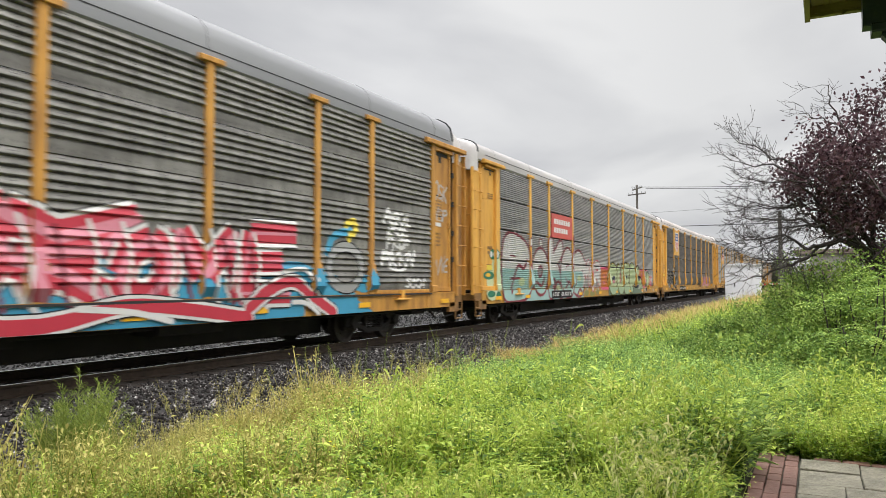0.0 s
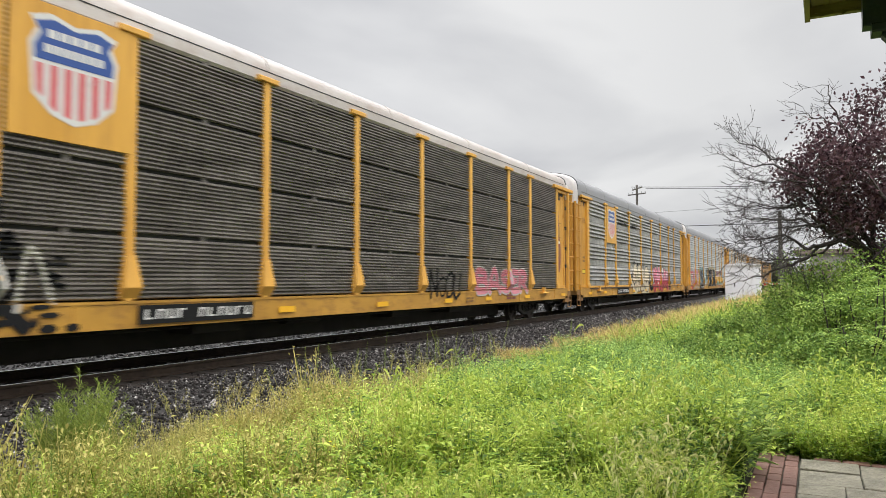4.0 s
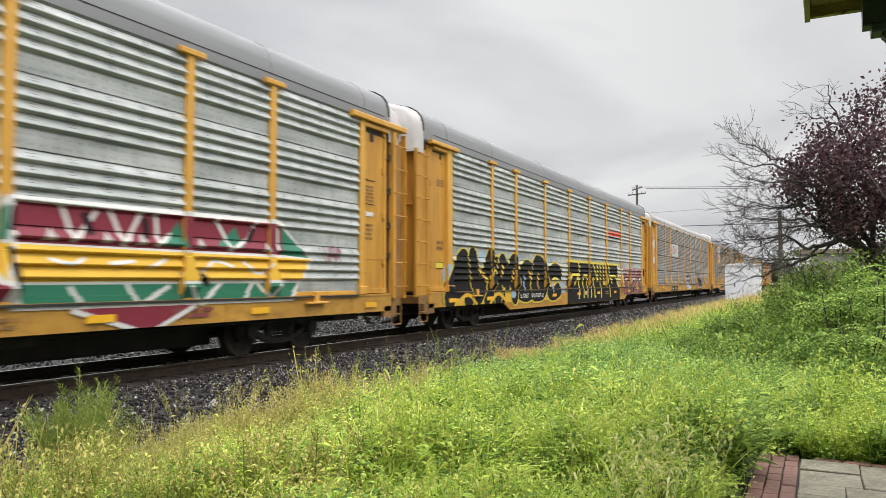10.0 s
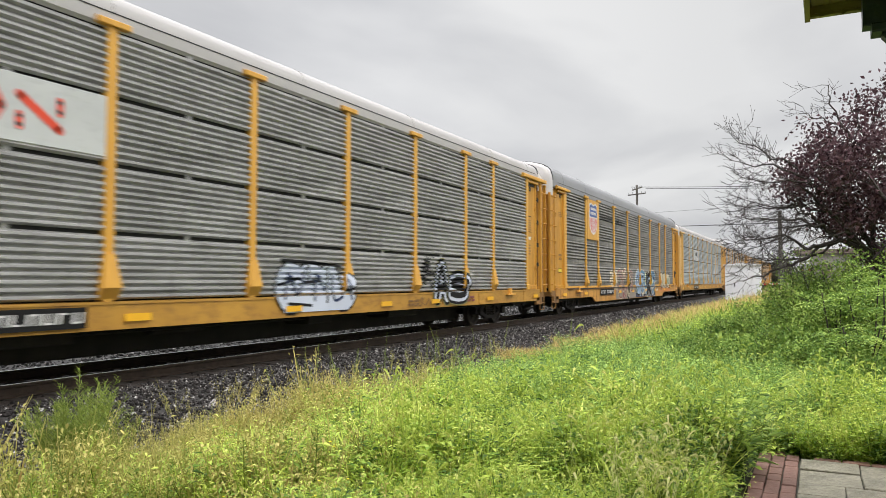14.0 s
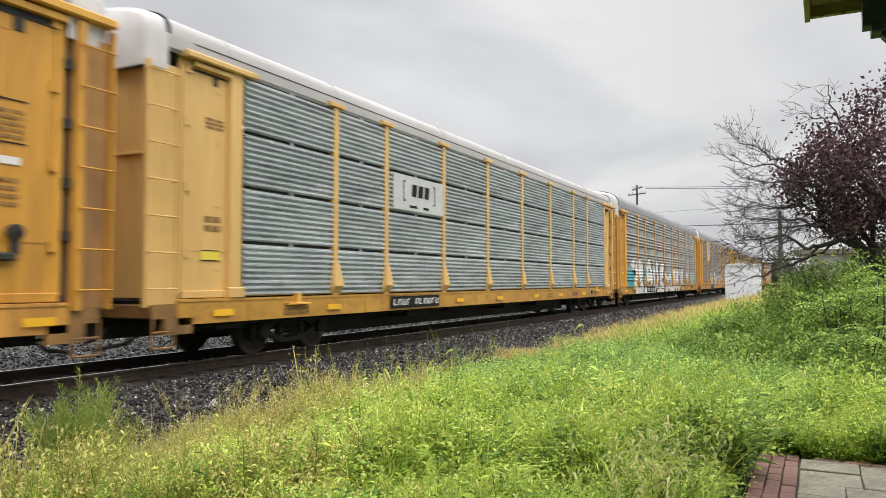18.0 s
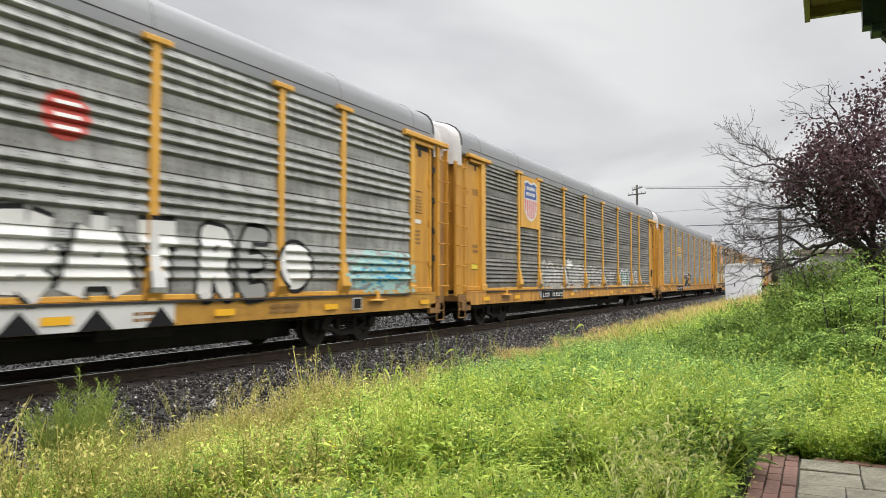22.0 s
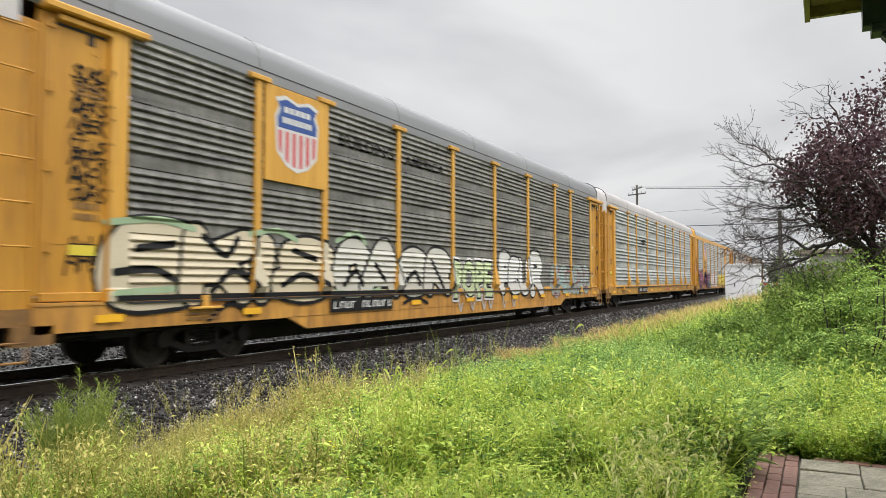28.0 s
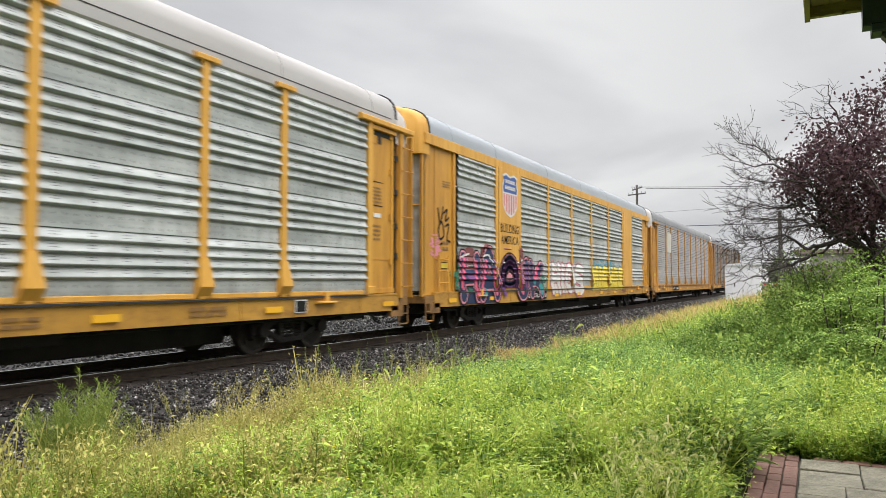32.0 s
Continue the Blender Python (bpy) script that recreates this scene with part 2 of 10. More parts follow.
class Solid:
    """Collects boxes, extrusions and tubes into one mesh."""

    def __init__(self):
        self.v, self.f = [], []

    def add(self, verts, faces):
        o = len(self.v)
        self.v += [tuple(v) for v in verts]
        self.f += [tuple(i + o for i in f) for f in faces]
        return self

    def box(self, x0, x1, y0, y1, z0, z1, b=0.0):
        """A box, with its long edges chamfered by b."""
        if b <= 0:
            vs = [(x, y, z) for z in (z0, z1) for y in (y0, y1) for x in (x0, x1)]
            return self.add(vs, [(0, 2, 3, 1), (4, 5, 7, 6), (0, 1, 5, 4), (2, 6, 7, 3), (0, 4, 6, 2), (1, 3, 7, 5)])
        d = (x1 - x0, y1 - y0, z1 - z0)
        ax = d.index(max(d))
        lo, hi = (x0, y0, z0), (x1, y1, z1)
        p, q = [a for a in range(3) if a != ax]
        ring = [(lo[p] + b, lo[q]), (hi[p] - b, lo[q]), (hi[p], lo[q] + b), (hi[p], hi[q] - b), (hi[p] - b, hi[q]), (lo[p] + b, hi[q]), (lo[p], hi[q] - b), (lo[p], lo[q] + b)]
        if ax == 1:
            ring.reverse()
        vs = []
        for e in (lo[ax], hi[ax]):
            for s, t in ring:
                c = [0, 0, 0]
                c[ax], c[p], c[q] = e, s, t
                vs.append(c)
        return self.add(vs, [tuple(reversed(range(8))), tuple(range(8, 16))] + [(i, (i + 1) % 8, 8 + (i + 1) % 8, 8 + i) for i in range(8)])

    def extrude_x(self, yz, x0, x1, closed=True):
        n = len(yz)
        vs = [(x0, y, z) for y, z in yz] + [(x1, y, z) for y, z in yz]
        fs = [(i, (i + 1) % n, n + (i + 1) % n, n + i) for i in range(n if closed else n - 1)]
        if closed:
            fs += [tuple(reversed(range(n))), tuple(range(n, 2 * n))]
        return self.add(vs, fs)

    def extrude_y(self, xz, y0, y1):
        n = len(xz)
        vs = [(x, y0, z) for x, z in xz] + [(x, y1, z) for x, z in xz]
        return self.add(vs, [(i, (i + 1) % n, n + (i + 1) % n, n + i) for i in range(n)] + [tuple(reversed(range(n))), tuple(range(n, 2 * n))])

    def tube(self, a, b, r0, r1=None, n=8):
        a, b = Vector(a), Vector(b)
        r1 = r0 if r1 is None else r1
        d = (b - a).normalized()
        u = d.orthogonal().normalized()
        w = d.cross(u)
        vs = []
        for c, r in ((a, r0), (b, r1)):
            for i in range(n):
                t = 2 * math.pi * i / n
                vs.append(c + (u * math.cos(t) + w * math.sin(t)) * r)
        return self.add(vs, [(i, (i + 1) % n, n + (i + 1) % n, n + i) for i in range(n)] + [tuple(reversed(range(n))), tuple(range(n, 2 * n))])

    def mesh(self, name, mat, smooth=False):
        return mesh_of(name, self.v, self.f, mat, smooth)


def put(name, me, parent, m=None, mat=None, label=""):
    """Links a mesh as one part under a thing or a part."""
    ob = new(name, me)
    ob.parent = parent
    if m is not None:
        ob.matrix_basis = m
    if mat is not None:
        ob.material_slots[0].link = "OBJECT"
        ob.material_slots[0].material = mat
    if label:
        ob["label"] = label
    return ob


def thing(name, me=None, label="", category="", group="", kind="", m=None):
    ob = new(name, me)
    if m is not None:
        ob.matrix_basis = m
    return tagged(ob, label, category, group, kind)


# ---------------------------------------------------------------- the train
PITCH_CAR = 28.86
BAYS = [-12.1, -9.33, -7.33, -4.40, -1.465, 1.465, 4.40, 7.33, 9.33, 12.22]
BAY_WIDTHS = (2.77, 2.00, 2.935, 2.89)
PANEL_Z0, PANEL_Z1 = 1.11, 4.97
FACE = -1.44                                     # plain of the side screens on the near flank


SLOTTED = ("fine", "coarse")                      # screens with open slots; the others are riveted sheets


def profile_wide(ribs=4, band=0.30, out=0.046):
    """Four rolled sheets, each a flat riveted band with a lapped lower edge under bold ribs with long sloped shoulders."""
    sheets = []
    h = (PANEL_Z1 - PANEL_Z0) / 4
    pitch = (h - band) / ribs
    for s in range(4):
        z = PANEL_Z0 + s * h
        pts = [(FACE + 0.014, z + 0.001), (FACE - 0.016, z + 0.005), (FACE - 0.008, z + band - 0.03)]
        for r in range(ribs):
            c = z + band + r * pitch
            pts += [(FACE + 0.012, c), (FACE - out * 0.92, c + pitch * 0.17), (FACE - out, c + pitch * 0.24), (FACE - out * 0.82, c + pitch * 0.38), (FACE - out * 0.22, c + pitch * 0.76), (FACE - out * 0.02, c + pitch * 0.93)]
        pts += [(FACE + 0.004, z + h - 0.004)]
        sheets.append(pts)
    return sheets


def profile_fine(n=26, out=0.028, every=6):
    """Four sheets of fine corrugation with a few deep grooves and an open slot above each."""
    sheets, z = [], PANEL_Z0
    h = (PANEL_Z1 - PANEL_Z0) / 4
    for s in range(4):
        pts = []
        hh = h - 0.055
        for i in range(n):
            a = z + hh * i / n
            d = hh / n
            deep = i % every == every - 2
            pts += [(FACE, a), (FACE - (0.0 if deep else out), a + d * 0.3), (FACE - (0.0 if deep else out), a + d * 0.62), (FACE, a + d * 0.85)]
        pts.append((FACE, z + hh))
        sheets.append(pts)
        z += h
    return sheets


PROFILES = {"wide": profile_wide(4, 0.28, 0.064), "dense": profile_wide(6, 0.22, 0.042), "fine": profile_fine(14, 0.046, 99), "coarse": profile_fine(9, 0.062, 99)}


def sheet_meshes(kind, length):
    """One mesh a sheet, of the bay's length; centred on its bay."""
    out = []
    for i, pts in enumerate(PROFILES[kind]):
        s = Solid()
        s.extrude_x(pts, -length / 2, length / 2, closed=False)
        n = len(s.f)
        z0, z1 = pts[0][1], pts[-1][1]
        if kind not in SLOTTED:
            # rows of rivets on the flat band, and columns of them over the ribs
            dots = []
            k = int(length / 0.17)
            for z in (z0 + 0.07, z0 + 0.19):
                dots += [(-length / 2 + (j + 0.5) * length / k, z, 0.009, 0.022) for j in range(k)]
            cols = int(length / 0.5)
            for j in range(cols):
                x = -length / 2 + (j + 0.5) * length / cols
                for r in range(4):
                    c = z0 + 0.30 + r * 0.166
                    dots += [(x + dx, c + dz, 0.022, 0.008) for dx in (-0.03, 0.035) for dz in (0.075, 0.115)]
            zz, yy = [p[1] for p in pts], [p[0] for p in pts]
            for x, z, rx, rz in dots:
                ring = [(x + rx * math.cos(a * 1.047), z + rz * math.sin(a * 1.047)) for a in range(6)]
                s.add([(px, float(np.interp(pz, zz, yy)) - 0.003, pz) for px, pz in ring], [(0, 1, 2, 3, 4, 5)])
        else:
            # pale clip in the middle of the slot above
            s.add([(-0.05, FACE - 0.012, z1 - 0.02), (0.05, FACE - 0.012, z1 - 0.02), (0.05, FACE - 0.012, z1 + 0.06), (-0.05, FACE - 0.012, z1 + 0.06)], [(0, 1, 2, 3)])
        me = s.mesh(kind + "_side_screen", PANEL_GREY)
        if kind not in SLOTTED:
            me.materials.append(BLACK)
            for f in me.polygons[n:]:
                f.material_index = 1
        out.append(me)
    return out


SHEETS = {}
for kind in PROFILES:
    for w in BAY_WIDTHS:
        SHEETS[kind, w] = sheet_meshes(kind, w - 0.1)


def bay_width(i):
    w = BAYS[i + 1] - BAYS[i]
    return min(BAY_WIDTHS, key=lambda q: abs(q - w))


def far_sheet(w):
    s = Solid()
    pts = []
    for i in range(16):
        z = PANEL_Z0 + i * (PANEL_Z1 - PANEL_Z0) / 16
        pts += [(-FACE, z), (-FACE + 0.03, z + 0.12)]
    s.extrude_x(pts, -w / 2 + 0.05, w / 2 - 0.05, closed=False)
    return s.mesh("far_side_screen", PANEL_GREY)


FAR_SHEETS = {w: far_sheet(w) for w in BAY_WIDTHS}
POST_OUT = -1.53


def post_mesh(flare=True):
    s = Solid()
    y0, y1 = POST_OUT, -1.36
    w = 0.085
    s.box(-w, w, y0 + 0.02, y1, PANEL_Z0 - 0.03, PANEL_Z1 + 0.06, 0.012)
    if flare:
        # gusset at the foot, wider towards the sill
        vs = [(-w, y0, 1.75), (w, y0, 1.75), (-w, y1, 1.75), (w, y1, 1.75),
              (-0.16, y0 - 0.07, 1.28), (0.16, y0 - 0.07, 1.28), (-0.16, y1, 1.28), (0.16, y1, 1.28),
              (-0.16, y0 + 0.03, 1.11), (0.16, y0 + 0.03, 1.11), (-0.16, y1, 1.11), (0.16, y1, 1.11)]
        s.add(vs, [(0, 1, 3, 2), (0, 4, 5, 1), (0, 2, 6, 4), (1, 5, 7, 3), (4, 8, 9, 5), (4, 6, 10, 8), (5, 9, 11, 7), (8, 10, 11, 9)])
    return s.mesh("side_post", YELLOW)


def end_post_mesh():
    """Broad smooth post between the last screen and the corner panel."""
    s = Solid()
    s.box(12.21, 12.41, -1.50, -1.36, PANEL_Z0 - 0.02, PANEL_Z1 + 0.02, 0.02)
    s.box(12.17, 12.44, -1.53, -1.36, PANEL_Z0 - 0.03, PANEL_Z0 + 0.16, 0.02)
    return s.mesh("end_post", YELLOW)


def front_post_mesh():
    """Its wider fellow at the leading end."""
    s = Solid()
    s.box(12.09, 12.39, -1.50, -1.36, PANEL_Z0 - 0.02, PANEL_Z1 + 0.02, 0.02)
    s.box(12.05, 12.43, -1.53, -1.36, PANEL_Z0 - 0.03, PANEL_Z0 + 0.16, 0.02)
    return s.mesh("end_post", YELLOW)


def post_cap():
    s = Solid()
    s.box(-0.27, 0.27, POST_OUT - 0.02, -1.38, PANEL_Z1 - 0.01, PANEL_Z1 + 0.085, 0.012)
    return s.mesh("post_cap", YELLOW)


POST, POST_PLAIN, CAP = post_mesh(), post_mesh(False), post_cap()

ROOF_YZ = [(-1.475, 4.99), (-1.475, 5.17), (-1.472, 5.19), (-1.458, 5.38), (-1.40, 5.56), (-1.28, 5.70), (-1.08, 5.81), (-0.72, 5.91), (-0.35, 5.965), (0, 5.98)]
ROOF_YZ += [(-y, z) for y, z in reversed(ROOF_YZ[:-1])]


def roof_mesh(k=1.0):
    s = Solid()
    outer = [(y, z if z < 5.2 else 5.19 + (z - 5.19) * k) for y, z in ROOF_YZ]
    inner = [(y * 0.97, z - 0.05) for y, z in reversed(outer)]
    loop = list(reversed(outer + inner))
    s.extrude_x(loop, -13.76, 13.45)
    return smooth_by(s.mesh("roof", ROOF_GREY))


def low(k):
    return [(y, z if z < 5.2 else 5.19 + (z - 5.19) * k) for y, z in ROOF_YZ]


def arch(name, line, x0, x1, ko, zo, ki, zi, mat):
    """A band bent over the roof's section, from x0 to x1."""
    s = Solid()
    vs = []
    for y, z in line:
        vs += [(x0, y * ko, z + zo), (x1, y * ko, z + zo), (x1, y * ki, z + zi), (x0, y * ki, z + zi)]
    fs = [(0, 1, 2, 3)]
    for i in range(len(line) - 1):
        a, b = 4 * i, 4 * i + 4
        fs += [(a + k, b + k, b + (k + 1) % 4, a + (k + 1) % 4) for k in range(4)]
    n = 4 * len(line) - 4
    fs.append((n + 3, n + 2, n + 1, n))
    s.add(vs, fs)
    return s.mesh(name, mat)


def roof_rib(k=1.0):
    """A slim lap seam over the roof sheet."""
    return arch("roof_seam", low(k)[2:-2], -0.02, 0.02, 1.004, 0.008, 0.99, -0.02, ROOF_GREY)


def end_cap_mesh(k=1.0, front=False):
    """Rounded hood over the end doors: the roof's section drawn in towards the end; the trailing one slopes away."""
    s = Solid()
    rings = []
    line = low(k)
    for x, f, dz in (((13.74, 1.0, 0.0), (14.0, 0.995, -0.01), (14.10, 0.97, -0.05), (14.15, 0.92, -0.14)) if front else ((13.43, 0.995, -0.02), (13.75, 0.98, -0.20), (14.0, 0.965, -0.34), (14.1, 0.93, -0.5))):
        rings.append([(x, y * f, 4.6 + (z - 4.6) * (1 + dz * 0.6) if z > 5.0 else 4.62) for y, z in line])
    n = len(ROOF_YZ)
    vs = [p for r in rings for p in r]
    fs = [(j * n + i, j * n + i + 1, (j + 1) * n + i + 1, (j + 1) * n + i) for j in range(3) for i in range(n - 1)]
    fs.append(tuple(3 * n + i for i in range(n)))
    s.add(vs, fs)
    return smooth_by(s.mesh("end_hood", CAP_WHITE), 50)


def rim_mesh(k=1.0, x=13.38):
    """Black weather strip round the roof's end, standing proud of it."""
    return arch("weather_strip", low(k)[2:-2], x, x + 0.08, 1.006, 0.03, 0.98, -0.05, BLACK)


def sill_mesh():
    """C-shaped side sill with lips and small stiffeners."""
    s = Solid()
    y = -1.50
    s.extrude_x([(y, 0.69), (y, 1.07), (y + 0.06, 1.09), (y + 0.16, 1.09), (y + 0.16, 1.05), (y + 0.05, 1.03), (y + 0.05, 0.74), (y + 0.16, 0.73), (y + 0.16, 0.69)][::-1], -13.5, 13.5)
    s.box(-13.5, 13.5, y - 0.012, y + 0.01, 1.045, 1.085)
    for x in (-8.2, 8.2, -11.9, 11.9):
        s.box(x - 0.02, x + 0.02, y - 0.015, y, 0.72, 1.04)
    return s.mesh("side_sill", YELLOW)


def deep_sill_mesh():
    """Side sill with a fish belly between the trucks."""
    s = Solid()
    y = -1.50
    s.extrude_x([(y, 0.69), (y, 1.07), (y + 0.06, 1.09), (y + 0.16, 1.09), (y + 0.16, 1.05), (y + 0.05, 1.03), (y + 0.05, 0.74), (y + 0.16, 0.73), (y + 0.16, 0.69)][::-1], -13.5, 13.5)
    s.extrude_y([(-8.5, 0.70), (-7.9, 0.46), (7.9, 0.46), (8.5, 0.70)], y, y + 0.05)
    s.box(-13.5, 13.5, y - 0.012, y + 0.01, 1.045, 1.085)
    return s.mesh("side_sill", YELLOW)


def underframe_mesh():
    s = Solid()
    s.box(-13.9, 13.9, -1.36, 1.36, 1.0, 1.07)
    s.box(-8.9, 8.9, -0.45, 0.45, 0.225, 1.0, 0.03)
    s.box(-13.85, 13.85, -0.36, 0.36, 0.46, 1.0, 0.02)
    for sg in (-1, 1):
        s.box(sg * 12.0 - 0.35, sg * 12.0 + 0.35, -1.2, -0.5, 0.55, 0.95, 0.03)
        s.box(sg * 13.1 - 0.5, sg * 13.1 + 0.5, -1.3, 1.3, 0.72, 1.0, 0.02)
        s.tube((sg * 13.3, -0.75, 0.75), (sg * 13.75, -0.7, 0.40), 0.03)
        s.tube((sg * 13.75, -0.7, 0.40), (sg * 14.25, -0.55, 0.33), 0.03)
        s.tube((sg * 11.4, -1.2, 0.66), (sg * 13.4, -1.25, 0.60), 0.022)
    for x in (-8, -6, -4, -2, 0, 2, 4, 6, 8):
        s.box(x - 0.08, x + 0.08, -1.3, 1.3, 0.72, 1.0)
    for x, w in ((-5.2, 0.55), (4.4, 0.7), (1.0, 0.4)):
        s.box(x - w, x + w, -1.15, -0.55, 0.50, 0.88, 0.03)
    s.tube((-3.2, -0.9, 0.72), (-2.1, -0.9, 0.72), 0.2, n=12)
    s.tube((-12, -1.05, 0.62), (12, -1.05, 0.62), 0.025)
    return s.mesh("underframe", UNDER)


def door_mesh():
    """Recessed corner panel with folds, from the end post to the hinge."""
    s = Solid()
    y = -1.40
    s.extrude_x([(y, 1.18), (y, 4.9), (y + 0.05, 4.9), (y + 0.05, 1.18)][::-1], 12.3, 13.44)
    s.box(13.30, 13.40, y - 0.03, y, 1.2, 4.78, 0.01)
    s.box(12.40, 13.3, y - 0.008, y, 1.86, 1.875)
    s.box(12.40, 13.38, y - 0.05, y, 1.1, 1.22, 0.01)
    for z in (1.55, 2.6, 3.65, 4.5):
        s.box(12.55, 12.63, y - 0.012, y, z, z + 0.03)
        s.box(13.24, 13.34, y - 0.05, y, z + 0.2, z + 0.34, 0.01)
    return s.mesh("corner_panel", YELLOW)


def beam_mesh():
    s = Solid()
    s.box(11.82, 14.13, -1.57, -1.34, 4.92, 5.05, 0.02)
    s.box(12.40, 13.4, -1.50, -1.36, 4.80, 4.90, 0.01)
    return s.mesh("header_beam", YELLOW)


def front_beam_mesh():
    """The shorter beam of the leading end, over the corner panel alone."""
    s = Solid()
    s.box(11.80, 13.44, -1.57, -1.34, 4.92, 5.03, 0.02)
    s.box(12.40, 13.2, -1.50, -1.36, 4.82, 4.90, 0.01)
    return s.mesh("header_beam", YELLOW)


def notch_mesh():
    """Black plates on the corner panel's head, painting the shade of its openings."""
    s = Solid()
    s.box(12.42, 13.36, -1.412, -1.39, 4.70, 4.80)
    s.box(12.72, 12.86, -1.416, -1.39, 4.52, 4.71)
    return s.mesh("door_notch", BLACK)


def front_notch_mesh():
    """Narrow black plates painting the shaded slit at the leading corner panel's head."""
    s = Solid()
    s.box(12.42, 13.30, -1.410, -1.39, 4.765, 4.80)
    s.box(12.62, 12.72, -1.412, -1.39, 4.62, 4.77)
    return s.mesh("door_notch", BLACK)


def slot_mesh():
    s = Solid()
    # black strip puts the hinge gap's shade into colour; the blocks are hinges
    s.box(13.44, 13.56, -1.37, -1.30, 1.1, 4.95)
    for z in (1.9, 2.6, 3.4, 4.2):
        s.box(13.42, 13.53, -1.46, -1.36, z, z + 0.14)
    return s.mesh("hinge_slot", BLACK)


def ladder_mesh():
    s = Solid()
    s.box(13.55, 13.67, -1.54, -1.40, 0.98, 4.88, 0.012)
    s.box(14.09, 14.13, -1.54, -1.40, 0.98, 4.88, 0.01)
    return s.mesh("ladder_stiles", YELLOW)


def front_ladder_mesh():
    """The leading end's ladder stands on a plain folded plate."""
    s = Solid()
    s.box(13.46, 13.52, -1.46, -1.40, 0.98, 4.70, 0.01)
    s.box(14.06, 14.13, -1.50, -1.40, 0.98, 4.70, 0.02)
    return s.mesh("ladder_stiles", YELLOW)


def rung_mesh():
    s = Solid()
    s.tube((13.6, -1.575, 0), (14.1, -1.575, 0), 0.013, n=8)
    s.tube((13.6, -1.575, 0), (13.6, -1.42, 0), 0.013, n=6)
    s.tube((14.1, -1.575, 0), (14.1, -1.42, 0), 0.013, n=6)
    return s.mesh("rung", YELLOW)


def ladder_board():
    s = Solid()
    s.box(13.52, 14.10, -1.43, -1.40, 1.0, 4.72)
    return s.mesh("ladder_board", YELLOW)


def end_door_mesh():
    """Folding end doors, slightly bowed, with vertical folds."""
    s = Solid()
    pts = []
    n = 12
    for i in range(n + 1):
        y = -1.40 + 2.80 * i / n
        bow = 0.09 * (1 - (y / 1.4) ** 2)
        pts.append((13.93 + bow + (0.025 if i % 2 else 0.0), y))
    vs = [(x, y, z) for z in (1.12, 4.64) for x, y in pts] + [(x - 0.06, y, z) for z in (1.12, 4.64) for x, y in pts]
    k = n + 1
    fs = [(i, i + 1, k + i + 1, k + i) for i in range(n)] + [(2 * k + i, 3 * k + i, 3 * k + i + 1, 2 * k + i + 1) for i in range(n)]
    fs += [(0, k, 3 * k, 2 * k), (k - 1, 3 * k - 1, 4 * k - 1, 2 * k - 1)]
    s.add(vs, fs)
    return s.mesh("end_door", YELLOW)


def door_bar_mesh():
    """A thin bar across the folding doors."""
    return Solid().box(13.98, 14.035, -1.3, 1.3, 0, 0.035, 0.006).mesh("door_bar", YELLOW)


def plate_mesh():
    """Smooth full-height corner plate of the roof-railed kind, with a fold and a lap seam."""
    s = Solid()
    y = -1.40
    s.extrude_x([(y, 0.98), (y, 5.16), (y + 0.05, 5.16), (y + 0.05, 0.98)][::-1], 12.16, 14.04)
    s.box(13.30, 13.35, y - 0.016, y, 1.0, 5.1, 0.006)
    s.box(13.96, 14.06, y - 0.03, y, 0.98, 5.16, 0.01)
    s.box(12.16, 12.30, y - 0.06, y, 1.0, 5.1, 0.015)
    return s.mesh("corner_plate", YELLOW)


def low_ladder_mesh():
    """Short ladder at the foot of the corner plate."""
    s = Solid()
    for x in (12.66, 13.22):
        s.box(x - 0.02, x + 0.02, -1.50, -1.46, 0.92, 2.06, 0.006)
        for z in (1.0, 1.95):
            s.box(x - 0.02, x + 0.02, -1.47, -1.39, z, z + 0.05)
    for k in range(4):
        s.tube((12.66, -1.48, 1.02 + 0.31 * k), (13.22, -1.48, 1.02 + 0.31 * k), 0.014, n=8)
    return s.mesh("low_ladder", YELLOW)


def end_sill_mesh():
    s = Solid()
    s.box(13.5, 13.98, -1.48, 1.48, 0.80, 1.02, 0.02)
    s.box(13.2, 13.75, -1.5, -1.40, 0.55, 0.80)
    for x in (13.56, 13.97):
        s.tube((x, -1.49, 0.36), (x, -1.49, 0.85), 0.018, n=6)
    s.tube((13.56, -1.49, 0.36), (13.97, -1.49, 0.36), 0.018, n=6)
    s.tube((13.56, -1.49, 0.60), (13.97, -1.49, 0.60), 0.018, n=6)
    return s.mesh("end_sill", YELLOW_DIRTY)


def coupler_mesh():
    s = Solid()
    s.box(13.5, 14.14, -0.11, 0.11, 0.74, 0.98, 0.03)
    s.box(14.08, 14.29, -0.2, 0.17, 0.72, 1.0, 0.04)
    s.tube((13.7, -0.35, 0.78), (14.05, -0.42, 0.5), 0.03)
    s.tube((14.05, -0.42, 0.5), (14.29, -0.42, 0.44), 0.03)
    return s.mesh("coupler", UNDER)


def brake_mesh():
    s = Solid()
    s.tube((12.78, -1.42, 1.98), (12.78, -1.50, 1.98), 0.10, n=16)
    s.box(12.73, 12.84, -1.50, -1.40, 1.70, 2.0, 0.03)
    s.box(12.55, 12.78, -1.50, -1.40, 1.62, 1.72, 0.02)
    return s.mesh("hand_brake", BLACK)


def bracket_mesh():
    s = Solid()
    s.box(-0.32, 0.32, -1.60, -1.48, 0.93, 0.97, 0.008)
    s.box(-0.06, 0.06, -1.58, -1.45, 0.97, 1.15, 0.01)
    return s.mesh("jack_bracket", YELLOW_DIRTY)


